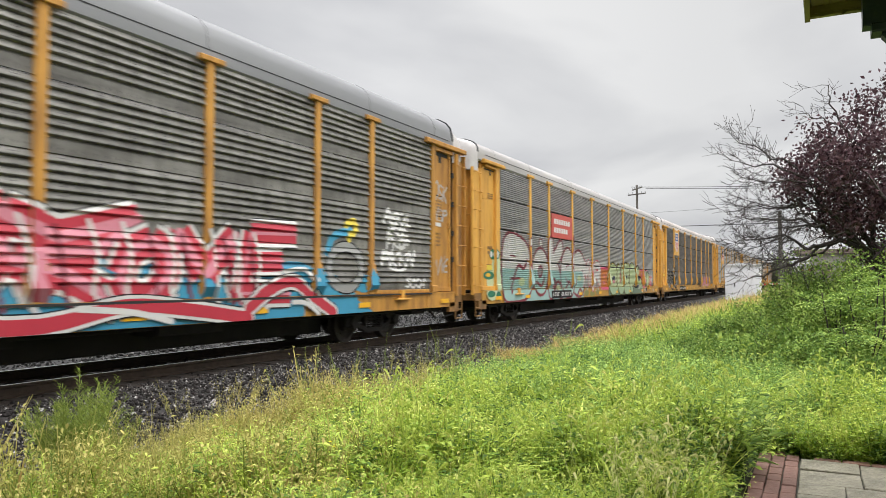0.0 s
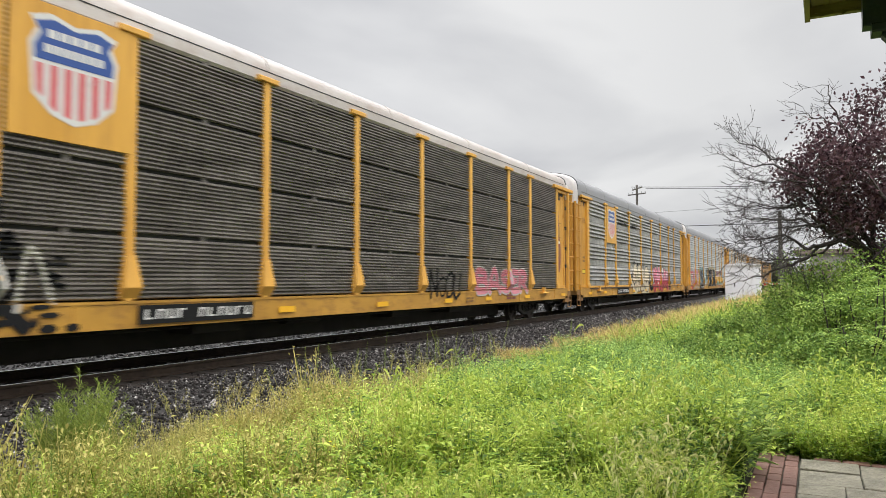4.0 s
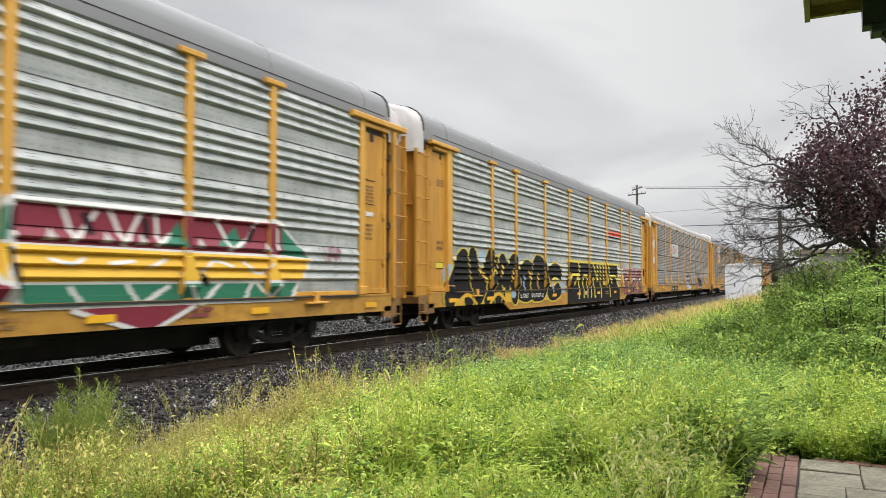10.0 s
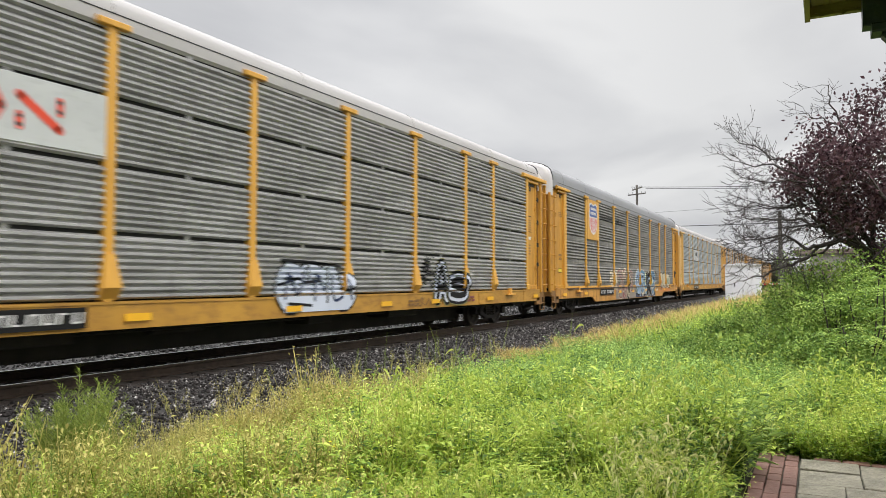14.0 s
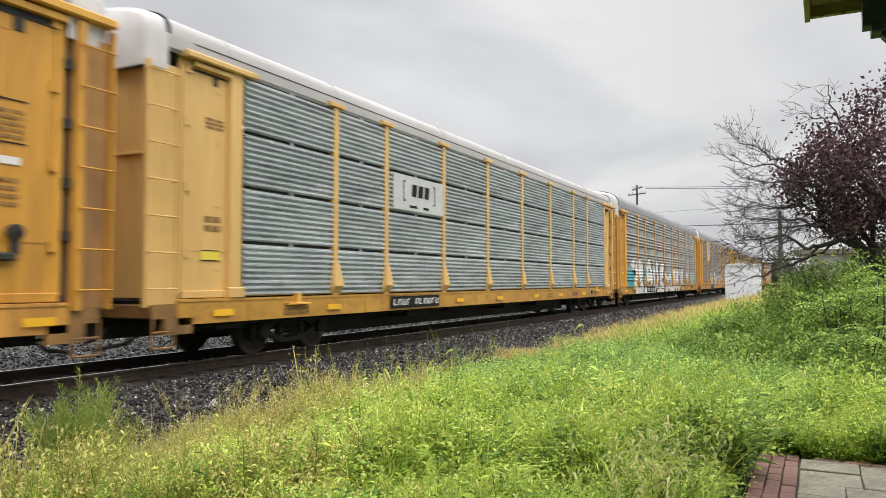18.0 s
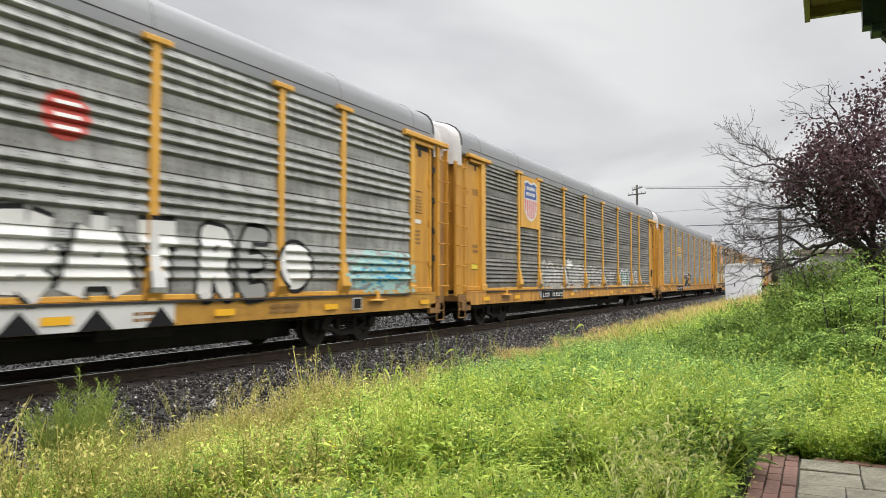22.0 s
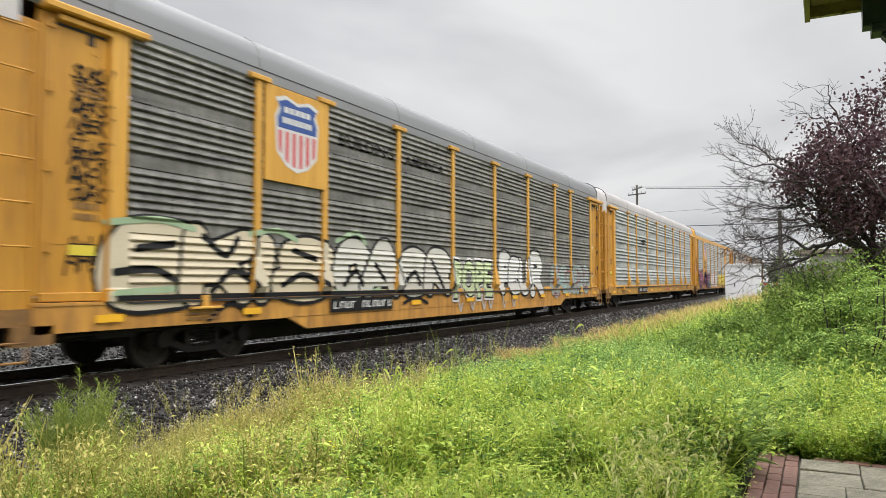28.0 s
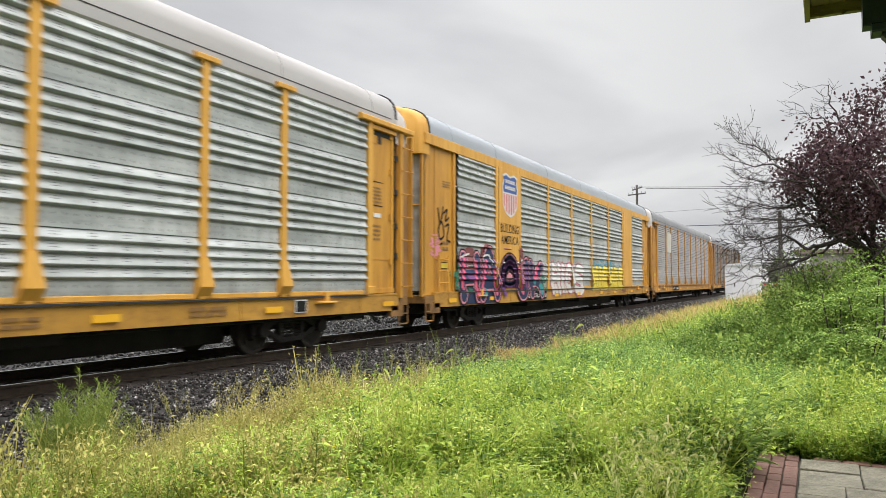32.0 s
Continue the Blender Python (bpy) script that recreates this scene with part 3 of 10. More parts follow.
def frame_mesh():
    """Cast side frame of a truck: arch bar, spring window, journal boxes."""
    s = Solid()
    y0, y1 = -0.06, 0.06
    s.extrude_y([(-1.15, 0.36), (-1.15, 0.56), (-0.75, 0.60), (-0.35, 0.74), (0.35, 0.74), (0.75, 0.60), (1.15, 0.56), (1.15, 0.36), (0.8, 0.40), (0.40, 0.60), (-0.40, 0.60), (-0.8, 0.40)][::-1], y0, y1)
    s.extrude_y([(-0.8, 0.40), (-0.35, 0.20), (0.35, 0.20), (0.8, 0.40), (0.7, 0.46), (0.3, 0.29), (-0.3, 0.29), (-0.7, 0.46)][::-1], y0, y1)
    for x in (-0.33, 0.33):
        s.box(x - 0.05, x + 0.05, y0, y1, 0.25, 0.65)
    for x in (-0.18, 0, 0.18):
        for k in range(5):
            s.tube((x, -0.02, 0.30 + k * 0.055), (x, -0.02, 0.33 + k * 0.055), 0.075, n=10)
    for x in (-0.89, 0.89):
        s.tube((x, -0.14, 0.45), (x, 0.05, 0.45), 0.13, n=12)
    return s.mesh("side_frame", UNDER)


def bolster_mesh():
    s = Solid()
    s.box(-0.2, 0.2, -1.0, 1.0, 0.48, 0.72, 0.03)
    s.box(-0.9, 0.9, -0.5, -0.42, 0.4, 0.5)
    return s.mesh("bolster", UNDER)


def wheelset_mesh():
    """Two flanged wheels on an axle, centred on the axle; spokeless plate with a dished face."""
    s = Solid()
    s.tube((0, -0.95, 0), (0, 0.95, 0), 0.075, n=12)
    n = 28
    for sg in (-1, 1):
        rings = [(0.84, 0.42), (0.72, 0.42), (0.695, 0.445), (0.68, 0.44)]
        face = [(0.84, 0.36), (0.79, 0.30), (0.79, 0.18), (0.86, 0.14), (0.86, 0.0)]
        prof = [(0.68, 0.0)] + rings[::-1] + face
        vs = []
        for y, r in prof:
            for i in range(n):
                t = 2 * math.pi * i / n
                vs.append((math.cos(t) * r, sg * y, math.sin(t) * r))
        fs = []
        for j in range(len(prof) - 1):
            for i in range(n):
                q = (j * n + i, j * n + (i + 1) % n, (j + 1) * n + (i + 1) % n, (j + 1) * n + i)
                fs.append(q if sg < 0 else q[::-1])
        s.add(vs, fs)
        for k in range(3):
            t = 2 * math.pi * k / 3
            s.tube((math.cos(t) * 0.24, sg * 0.78, math.sin(t) * 0.24), (math.cos(t) * 0.24, sg * 0.81, math.sin(t) * 0.24), 0.035, n=8)
    return s.mesh("wheelset", WHEEL)


MESH = dict(roof=roof_mesh(), seam=roof_rib(), hood=end_cap_mesh(), rim=rim_mesh(), sill=sill_mesh(), deepsill=deep_sill_mesh(), lowroof=roof_mesh(0.61), lowseam=roof_rib(0.61), lowhood=end_cap_mesh(0.61), lowrim=rim_mesh(0.61), fronthood=end_cap_mesh(1.0, True), frontrim=rim_mesh(1.0, 13.70), lowfronthood=end_cap_mesh(0.61, True), lowfrontrim=rim_mesh(0.61, 13.70), under=underframe_mesh(), door=door_mesh(), beam=beam_mesh(), frontbeam=front_beam_mesh(), frontladder=front_ladder_mesh(), notch=notch_mesh(), frontnotch=front_notch_mesh(), endpost=end_post_mesh(), frontpost=front_post_mesh(),
            slot=slot_mesh(), ladder=ladder_mesh(), rung=rung_mesh(), board=ladder_board(), enddoor=end_door_mesh(), doorbar=door_bar_mesh(), plate=plate_mesh(), lowladder=low_ladder_mesh(), endsill=end_sill_mesh(), coupler=coupler_mesh(),
            brake=brake_mesh(), bracket=bracket_mesh(), frame=frame_mesh(), bolster=bolster_mesh(), wheels=wheelset_mesh())


def mirrored(me, name):
    """The same mesh turned over from the rear end to the front end of the car."""
    m2 = me.copy()
    m2.name = name
    m2.transform(Matrix.Diagonal((-1, 1, 1, 1)))
    m2.flip_normals()
    return m2


MIRROR = {k: mirrored(MESH[k], MESH[k].name) for k in ("fronthood", "frontrim", "lowfronthood", "lowfrontrim", "door", "beam", "slot", "ladder", "rung", "board", "enddoor", "doorbar", "plate", "lowladder", "endsill", "coupler", "brake", "frontbeam", "frontladder", "frontnotch", "frontpost")}
WHEELS = []


DEEP_SILLS = (5, 7, 12)


def autorack(index, label, kind, panel, roof, frame_paint=None, cap=None, brown_boards=(True, False), yellow_roofline=False):
    """A covered railcar for automobiles: origin on the rail under its middle, front towards -x."""
    car = thing("autorack_railcar", None, label, "railcar", "freight train of covered car carriers")
    fp = frame_paint or YELLOW
    ep = YELLOW_END if fp is YELLOW else fp
    put("underframe", MESH["under"], car)
    for turn in (0, 180):
        put("side_sill", MESH["deepsill" if index in DEEP_SILLS else "sill"], car, pose(0, 0, 0, 0, 0, turn), YELLOW_RUSTY if kind == "dense" else YELLOW_SILL)
    rf = put("roof", MESH["lowroof" if kind in SLOTTED else "roof"], car, None, roof)
    for x in (-12.4, -9.28, -4.36, 0, 4.36, 9.28, 12.4):
        put("roof_seam", MESH["lowseam" if kind in SLOTTED else "seam"], rf, pose(x, 0, 0), roof)
    put("roof_joint", ROOF_JOINT, rf)
    for i in range(9):
        w = bay_width(i)
        c = (BAYS[i] + BAYS[i + 1]) / 2
        for me in SHEETS[kind, w]:
            put("side_screen", me, car, pose(c, 0, 0), panel)
        put("far_side_screen", FAR_SHEETS[w], car, pose(c, 0, 0), panel)
    for i, x in enumerate(BAYS):
        if 0 < i < 9:
            p = put("side_post", POST_PLAIN if yellow_roofline else POST, car, pose(x, 0, 0), fp)
            if not yellow_roofline:
                put("post_cap", CAP, p, None, fp)
        put("side_post", POST_PLAIN, car, pose(x, 0, 0, 0, 0, 180), fp)
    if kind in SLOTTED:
        # black strips behind the open slots paint the dark of the inside
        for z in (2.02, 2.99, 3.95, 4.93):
            put("deck_edge", SLOT_SHADE, car, pose(0, 0, z - 2.02))
    for k, end in ((0, MESH), (1, MIRROR)):
        for key, nm, mt in (("enddoor", "end_door", ep), (("low" if kind in SLOTTED else "") + ("fronthood" if k else "hood"), "end_hood", cap or CAP_WHITE), (("low" if kind in SLOTTED else "") + ("frontrim" if k else "rim"), "weather_strip", BLACK), ("endsill", "end_sill", END_STEEL),
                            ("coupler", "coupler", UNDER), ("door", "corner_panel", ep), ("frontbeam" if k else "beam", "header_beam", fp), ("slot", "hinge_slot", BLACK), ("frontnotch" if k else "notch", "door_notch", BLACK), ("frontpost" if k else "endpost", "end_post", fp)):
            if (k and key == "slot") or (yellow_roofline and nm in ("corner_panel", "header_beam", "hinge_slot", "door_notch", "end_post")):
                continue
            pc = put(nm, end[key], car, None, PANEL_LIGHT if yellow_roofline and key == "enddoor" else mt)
            if key == "enddoor":
                put("door_bar", end["doorbar"], pc, pose(0, 0, 3.3), fp)
        if yellow_roofline:
            put("corner_plate", end["plate"], car, None, ep)
            put("low_ladder", end["lowladder"], car, None, fp)
        ld = None if yellow_roofline else put("ladder", end["frontladder" if k else "ladder"], car, None, ep)
        if ld:
            put("ladder_board", end["board"], ld, None, RUST_BOARD if brown_boards[k] else ep)
        for r in range(7 if ld else 0):
            put("rung", end["rung"], ld, pose(0, 0, 1.25 + r * 0.55), ep)
        # the far corner carries the same panel and ladder, turned about
        put("corner_panel", (MIRROR if k == 0 else MESH)["door"], car, pose(0, 0, 0, 0, 0, 180), fp)
        tx = 10.15 * (1 if k == 0 else -1)
        truck = put("truck", MESH["bolster"], car, pose(tx, 0, 0))
        put("side_frame", MESH["frame"], truck, pose(0, -0.98, 0))
        put("side_frame", MESH["frame"], truck, pose(0, 0.98, 0, 0, 0, 180))
        for wx in (-0.89, 0.89):
            ws = put("wheelset", MESH["wheels"], truck, pose(wx, 0, 0.42))
            WHEELS.append((ws, wx))
    if index in (5, 7, 10, 11):
        put("hand_brake", MESH["brake"], car)
    if yellow_roofline:
        for turn in (0, 180):
            put("roof_rail", ROOF_RAIL, car, pose(0, 0, 0, 0, 0, turn), YELLOW)
    if kind not in SLOTTED:
        put("sill_joint", SILL_SHADE_STRIP, car)
        for i in range(9):
            put("bottom_rail", BOTTOM_RAILS[bay_width(i)], car, pose((BAYS[i] + BAYS[i + 1]) / 2, 0, 0), fp)
    for x in (10.6, -10.6):
        put("jack_bracket", MESH["bracket"], car, pose(x, 0, 0))
    return car


ROOF_JOINT = Solid().box(-13.2, 13.2, -1.480, -1.46, 5.165, 5.182).mesh("roof_joint", BLACK)
BOTTOM_RAILS = {w: Solid().box(-w / 2 + 0.17, w / 2 - 0.17, FACE - 0.05, FACE + 0.01, 1.088, 1.17, 0.008).mesh("bottom_rail", YELLOW) for w in BAY_WIDTHS}
# black strip ahead of the sill, painting the shaded recess along its top
SILL_SHADE_STRIP = Solid().box(-12.1, 12.1, -1.548, -1.50, 1.046, 1.080).mesh("sill_joint", BLACK)
ROOF_RAIL = Solid().box(-14.0, 14.0, -1.50, -1.46, 4.90, 5.18, 0.01).mesh("roof_rail", YELLOW)
# strip whose black stands in for the shade seen through a slot
SLOT_SHADE = Solid().box(-12, 12, -1.40, -1.36, 2.0, 2.1).mesh("deck_edge", BLACK)

# each car in the order in which it passes: label, screens, panel, roof
CARS = [
    ("sooty grey car carrier with red, white and blue spray paint", "dense", PANEL_DARK, ROOF_GREY, YELLOW_RUSTY, None, (True, False)),
    ("grey slotted car carrier with white roof and red placard", "fine", PANEL_MID, ROOF_WHITE, YELLOW_DIRTY),
    ("brown-grey slotted car carrier with shield placard and stained white roof", "fine", PANEL_BROWN, ROOF_STAINED, YELLOW_DIRTY),
    ("silver banded car carrier with shield placard and pink spray paint", "wide", PANEL_GREY, ROOF_GREY),
    ("light galvanised car carrier with teal, black and red spray paint", "wide", PANEL_LIGHT, ROOF_GREY),
    ("light galvanised car carrier with black and yellow spray paint", "wide", PANEL_LIGHT, ROOF_GREY),
    ("grey slotted car carrier with white roof and white placard", "coarse", PANEL_MID, ROOF_WHITE),
    ("weathered grey car carrier with blue and cream spray paint", "dense", PANEL_DARK, ROOF_GREY, YELLOW, None, (True, False)),
    ("bright slotted car carrier with white roof and clean pale yellow posts", "coarse", PANEL_NEW, ROOF_WHITE, YELLOW_PALE),
    ("silver car carrier with big white and teal spray-painted letters", "wide", PANEL_GREY, ROOF_GREY),
    ("dark weathered car carrier with shield placard and faint white scrawl", "dense", PANEL_DARK, ROOF_GREY, YELLOW, None, (True, False)),
    ("dark grey car carrier with small yellow lettering plate", "dense", PANEL_DUSK, ROOF_GREY),
    ("dark grey car carrier with shield placard and cream spray paint", "dense", PANEL_DARK, ROOF_GREY),
    ("pale galvanised car carrier with white roof and yellow posts", "wide", PANEL_LIGHT, ROOF_WHITE),
    ("yellow-framed silver car carrier with shield and colourful spray paint", "wide", PANEL_LIGHT, ROOF_SILVER, YELLOW, YELLOW, (False, False), True),
    ("dusty grey-brown car carrier with pale placard near its front end", "dense", PANEL_MID, ROOF_GREY, YELLOW_RUSTY),
    ("sooty brown car carrier at the tail of the visible train", "dense", PANEL_BROWN, ROOF_GREY, RUST_BOARD),
]
TRAIN = [autorack(i, *spec) for i, spec in enumerate(CARS)]


def car_x(i, t):
    """Where the middle of car i stands at t seconds; the train slows a little."""
    return PITCH_CAR * i + 4.485 - 11.88 * t - 0.00081 * t * t + 0.0000848 * t ** 3


def motions():
    for i, car in enumerate(TRAIN):
        walk(car, [(t, pose(car_x(i, t), MID_Y, 0)) for t in range(0, 33, 2)])
    # wheels: one turn each 2.64 m; the sets at one place in their trucks share their keys
    done = {}
    for ws, wx in WHEELS:
        if wx not in done:
            rows = []
            for k in range(0, 641):
                t = k * 0.05
                roll = (car_x(0, t) - car_x(0, 0)) / 0.42
                rows.append((t, Matrix.LocRotScale((wx, 0, 0.42), Euler((0, roll, 0)), None)))
            walk(ws, rows)
            done[wx] = ws
        else:
            src = done[wx].animation_data
            ws.rotation_mode = "QUATERNION"
            ws.animation_data_create()
            ws.animation_data.action = src.action
            ws.animation_data.action_slot = src.action_slot

# ---------------------------------------------------------------- paint and markings on the flanks
def spray(name, c, rough=0.5, dirt=0.3):
    d = tuple(v * 0.45 + 0.03 for v in c)
    return paint(name, tuple(v * 0.88 for v in c), c, rough, 0, 1.6, (0.5, 1, 1), d, dirt, 0.03, spec=0.2 if max(c) < 0.12 else 0.45)


INK = dict(
    black=spray("black_spray", (0.012, 0.012, 0.013), 0.75), white=spray("white_spray", (0.66, 0.65, 0.63)), cream=spray("cream_spray", (0.62, 0.535, 0.385)),
    red=spray("red_spray", (0.50, 0.035, 0.06)), pink=spray("pink_spray", (0.66, 0.24, 0.30)), hotpink=spray("hot_pink_spray", (0.70, 0.10, 0.20)), blue=spray("blue_spray", (0.06, 0.20, 0.36)),
    teal=spray("teal_spray", (0.03, 0.30, 0.33)), aqua=spray("aqua_spray", (0.32, 0.50, 0.47)), navy=spray("navy_spray", (0.02, 0.035, 0.09)), maroon=spray("maroon_spray", (0.22, 0.02, 0.04)),
    yellow=spray("yellow_spray", (0.74, 0.58, 0.06)), gold=spray("gold_spray", (0.72, 0.42, 0.03)), green=spray("green_spray", (0.02, 0.17, 0.10)), sage=spray("sage_spray", (0.34, 0.45, 0.28)),
    mint=spray("mint_spray", (0.54, 0.62, 0.37)), grey=spray("grey_spray", (0.30, 0.30, 0.29)), cyan=spray("bright_blue_spray", (0.05, 0.30, 0.47)), olive=spray("olive_spray", (0.24, 0.23, 0.08)), dust=spray("pale_dusty_spray", (0.46, 0.44, 0.42)), tan=spray("dusty_tan_spray", (0.26, 0.22, 0.18)), orange=spray("orange_spray", (0.62, 0.22, 0.05)), brown=spray("oxblood_spray", (0.20, 0.05, 0.05)),
    violet=spray("violet_spray", (0.16, 0.05, 0.20)), bone=spray("bone_white_spray", (0.58, 0.56, 0.50)), moss=spray("grey_green_spray", (0.13, 0.19, 0.135)), pear=spray("yellow_olive_spray", (0.40, 0.41, 0.12)), ice=spray("pale_ice_spray", (0.60, 0.64, 0.74)), skyblue=spray("sky_blue_spray", (0.30, 0.42, 0.58)), scarlet=spray("scarlet_marking", (0.70, 0.07, 0.03)),
    signwhite=spray("weathered_white_placard", (0.52, 0.53, 0.52), dirt=0.4), signred=spray("faded_red_placard", (0.52, 0.075, 0.06), dirt=0.2), shieldblue=spray("shield_blue", (0.035, 0.085, 0.30), dirt=0.1), shieldred=spray("shield_red", (0.62, 0.12, 0.13), dirt=0.1),
    plate=spray("black_plate", (0.012, 0.012, 0.012), 0.8), marking=spray("yellow_reflector", (0.85, 0.45, 0.02), dirt=0.1), stencil=spray("dark_stencil", (0.24, 0.125, 0.04)))


def flank(kind):
    """The near flank as depth over height, with its breaks."""
    pts = [p for sheet in PROFILES[kind] for p in sheet]
    zs = np.array([z for y, z in pts])
    ys = np.array([y for y, z in pts])
    return zs, ys


FLANK = {k: flank(k) for k in PROFILES}
SLOTS = [(PANEL_Z0 + (i + 1) * (PANEL_Z1 - PANEL_Z0) / 4 - 0.055, PANEL_Z0 + (i + 1) * (PANEL_Z1 - PANEL_Z0) / 4) for i in range(4)]


def clip(poly, axis, v, keep_less):
    out = []
    n = len(poly)
    for i in range(n):
        a, b = poly[i], poly[(i + 1) % n]
        ia, ib = (a[axis] <= v) == keep_less, (b[axis] <= v) == keep_less
        if ia:
            out.append(a)
        if ia != ib and abs(b[axis] - a[axis]) > 1e-9:
            t = (v - a[axis]) / (b[axis] - a[axis])
            out.append((a[0] + (b[0] - a[0]) * t, a[1] + (b[1] - a[1]) * t))
    return out


def slabs(poly, axis, breaks):
    lo, hi = min(p[axis] for p in poly), max(p[axis] for p in poly)
    rest = poly
    for v in breaks:
        if v <= lo + 1e-6:
            continue
        if v >= hi - 1e-6:
            break
        a = clip(rest, axis, v, True)
        if len(a) > 2:
            yield a
        rest = clip(rest, axis, v, False)
        if len(rest) < 3:
            return
    yield rest


X_BREAKS = sorted([b + o for b in BAYS[1:-1] for o in (-0.16, -0.085, 0.085, 0.16)] + [-12.40, -12.06, 12.18, 12.42])


def gusset_half(z):
    return 0.085 if z > 1.75 else (0.085 + 0.075 * (1.75 - z) / 0.47 if z > 1.28 else 0.16)


def decal(car, kind, polys, mat, lift=0.004, name="spray_paint", label=""):
    """Convex shapes in (x, z), laid on the flank so that they follow ribs, posts and sill."""
    zs, ys = FLANK[kind]
    zb = sorted(set([round(float(z), 4) for z in zs] + [0.465, 0.695, 1.044, 1.082, 1.087, 1.172, 1.28, 1.75]))
    V, F = [], []
    for rank, poly in enumerate(polys):
        proud = lift + 0.0001 * (rank % 22)
        for strip in slabs(poly, 1, zb):
            for q in slabs(strip, 0, X_BREAKS):
                if len(q) < 3:
                    continue
                cx = sum(p[0] for p in q) / len(q)
                cz = sum(p[1] for p in q) / len(q)
                if 1.044 < cz < 1.087 and kind not in SLOTTED and abs(cx) < 12.06:
                    continue
                if cz < (car["sill_foot"] if abs(cx) < 8.0 else 0.695) or cz > 5.0:
                    continue
                near = min(BAYS[1:-1], key=lambda b: abs(b - cx))
                if cz < 1.086:
                    zone = "sill"
                elif cx > 12.42 or cx < -12.40:
                    zone = "end"
                elif cx > 12.18 or cx < -12.06:
                    zone = "end_post"
                elif abs(cx - near) < gusset_half(cz):
                    zone = "post"
                else:
                    zone = "screen"
                    if kind in SLOTTED and any(a < cz < b for a, b in SLOTS):
                        continue
                o = len(V)
                for x, z in q:
                    if zone == "sill":
                        y = -1.514
                    elif zone == "end":
                        y = -1.404
                    elif zone == "end_post":
                        y = -1.504 if z > 1.275 else -1.534
                    elif zone == "post":
                        y = POST_OUT + 0.02 if z > 1.7501 else (POST_OUT - 0.07 * (1.75 - z) / 0.47 if z > 1.28 else POST_OUT - 0.07 + 0.10 * (1.28 - z) / 0.17)
                    else:
                        y = FACE - 0.051 if cz < 1.172 and kind not in SLOTTED else float(np.interp(z, zs, ys))
                    V.append((x, y - proud, z))
                # faces look towards the near side
                a = sum(q[i][0] * q[(i + 1) % len(q)][1] - q[(i + 1) % len(q)][0] * q[i][1] for i in range(len(q)))
                idx = tuple(range(o, o + len(q)))
                F.append(idx if a > 0 else idx[::-1])
    if not F:
        return None
    ob = put(name, mesh_of(name, V, F, mat), car, None, None, label)
    if name in ("spray_paint", "spray_scrawl", "number_marking", "owner_mark", "corner_stencil", "sill_stencil", "stencil_lines"):
        ob["kind"] = "stuff"
    return ob


def oblong(x0, x1, z0, z1, lean=0.0):
    return [(x0, z0), (x1, z0), (x1 + lean, z1), (x0 + lean, z1)]


def disc(x, z, rx, rz=None, n=14, a0=0.0):
    rz = rz or rx
    return [(x + rx * math.cos(a0 + 2 * math.pi * i / n), z + rz * math.sin(a0 + 2 * math.pi * i / n)) for i in range(n)]


def stroke(pts, w, rounded=True, taper=1.0):
    """A thick line as convex pieces."""
    out = []
    n = len(pts) - 1
    for i in range(n):
        (ax, az), (bx, bz) = pts[i], pts[i + 1]
        l = math.hypot(bx - ax, bz - az) or 1e-6
        nx, nz = -(bz - az) / l, (bx - ax) / l
        wa, wb = w * (1 + (taper - 1) * i / n), w * (1 + (taper - 1) * (i + 1) / n)
        out.append([(ax - nx * wa, az - nz * wa), (bx - nx * wb, bz - nz * wb), (bx + nx * wb, bz + nz * wb), (ax + nx * wa, az + nz * wa)])
        if rounded:
            out.append(disc(bx, bz, wb, n=10))
            if i == 0:
                out.append(disc(ax, az, wa, n=10))
    return out


# letter shapes from the built-in font, plain and swollen
GLYPHS = {}


def load_glyphs(wanted):
    made = []
    for ch, off in wanted:
        cu = bpy.data.curves.new("glyph", "FONT")
        cu.body, cu.offset, cu.resolution_u, cu.size = ch, off, 3, 1.0
        ob = new("glyph", cu)
        made.append((ch, off, ob, cu))
    dg = bpy.context.evaluated_depsgraph_get()
    dg.update()
    for ch, off, ob, cu in made:
        me = bpy.data.meshes.new_from_object(ob.evaluated_get(dg))
        co = [(v.co.x, v.co.y) for v in me.vertices]
        me.calc_loop_triangles()
        GLYPHS[ch, off] = [[co[i] for i in t.vertices] for t in me.loop_triangles]
        bpy.data.meshes.remove(me)
        bpy.data.objects.remove(ob)
        bpy.data.curves.remove(cu)


FAT = (0.0, 0.05, 0.09, 0.13)
load_glyphs([(c, o) for c in "ZANUSTOPEIGHBRMKFCDL" for o in FAT] + [(c, 0.01) for c in "BUILDNGAMERC"])


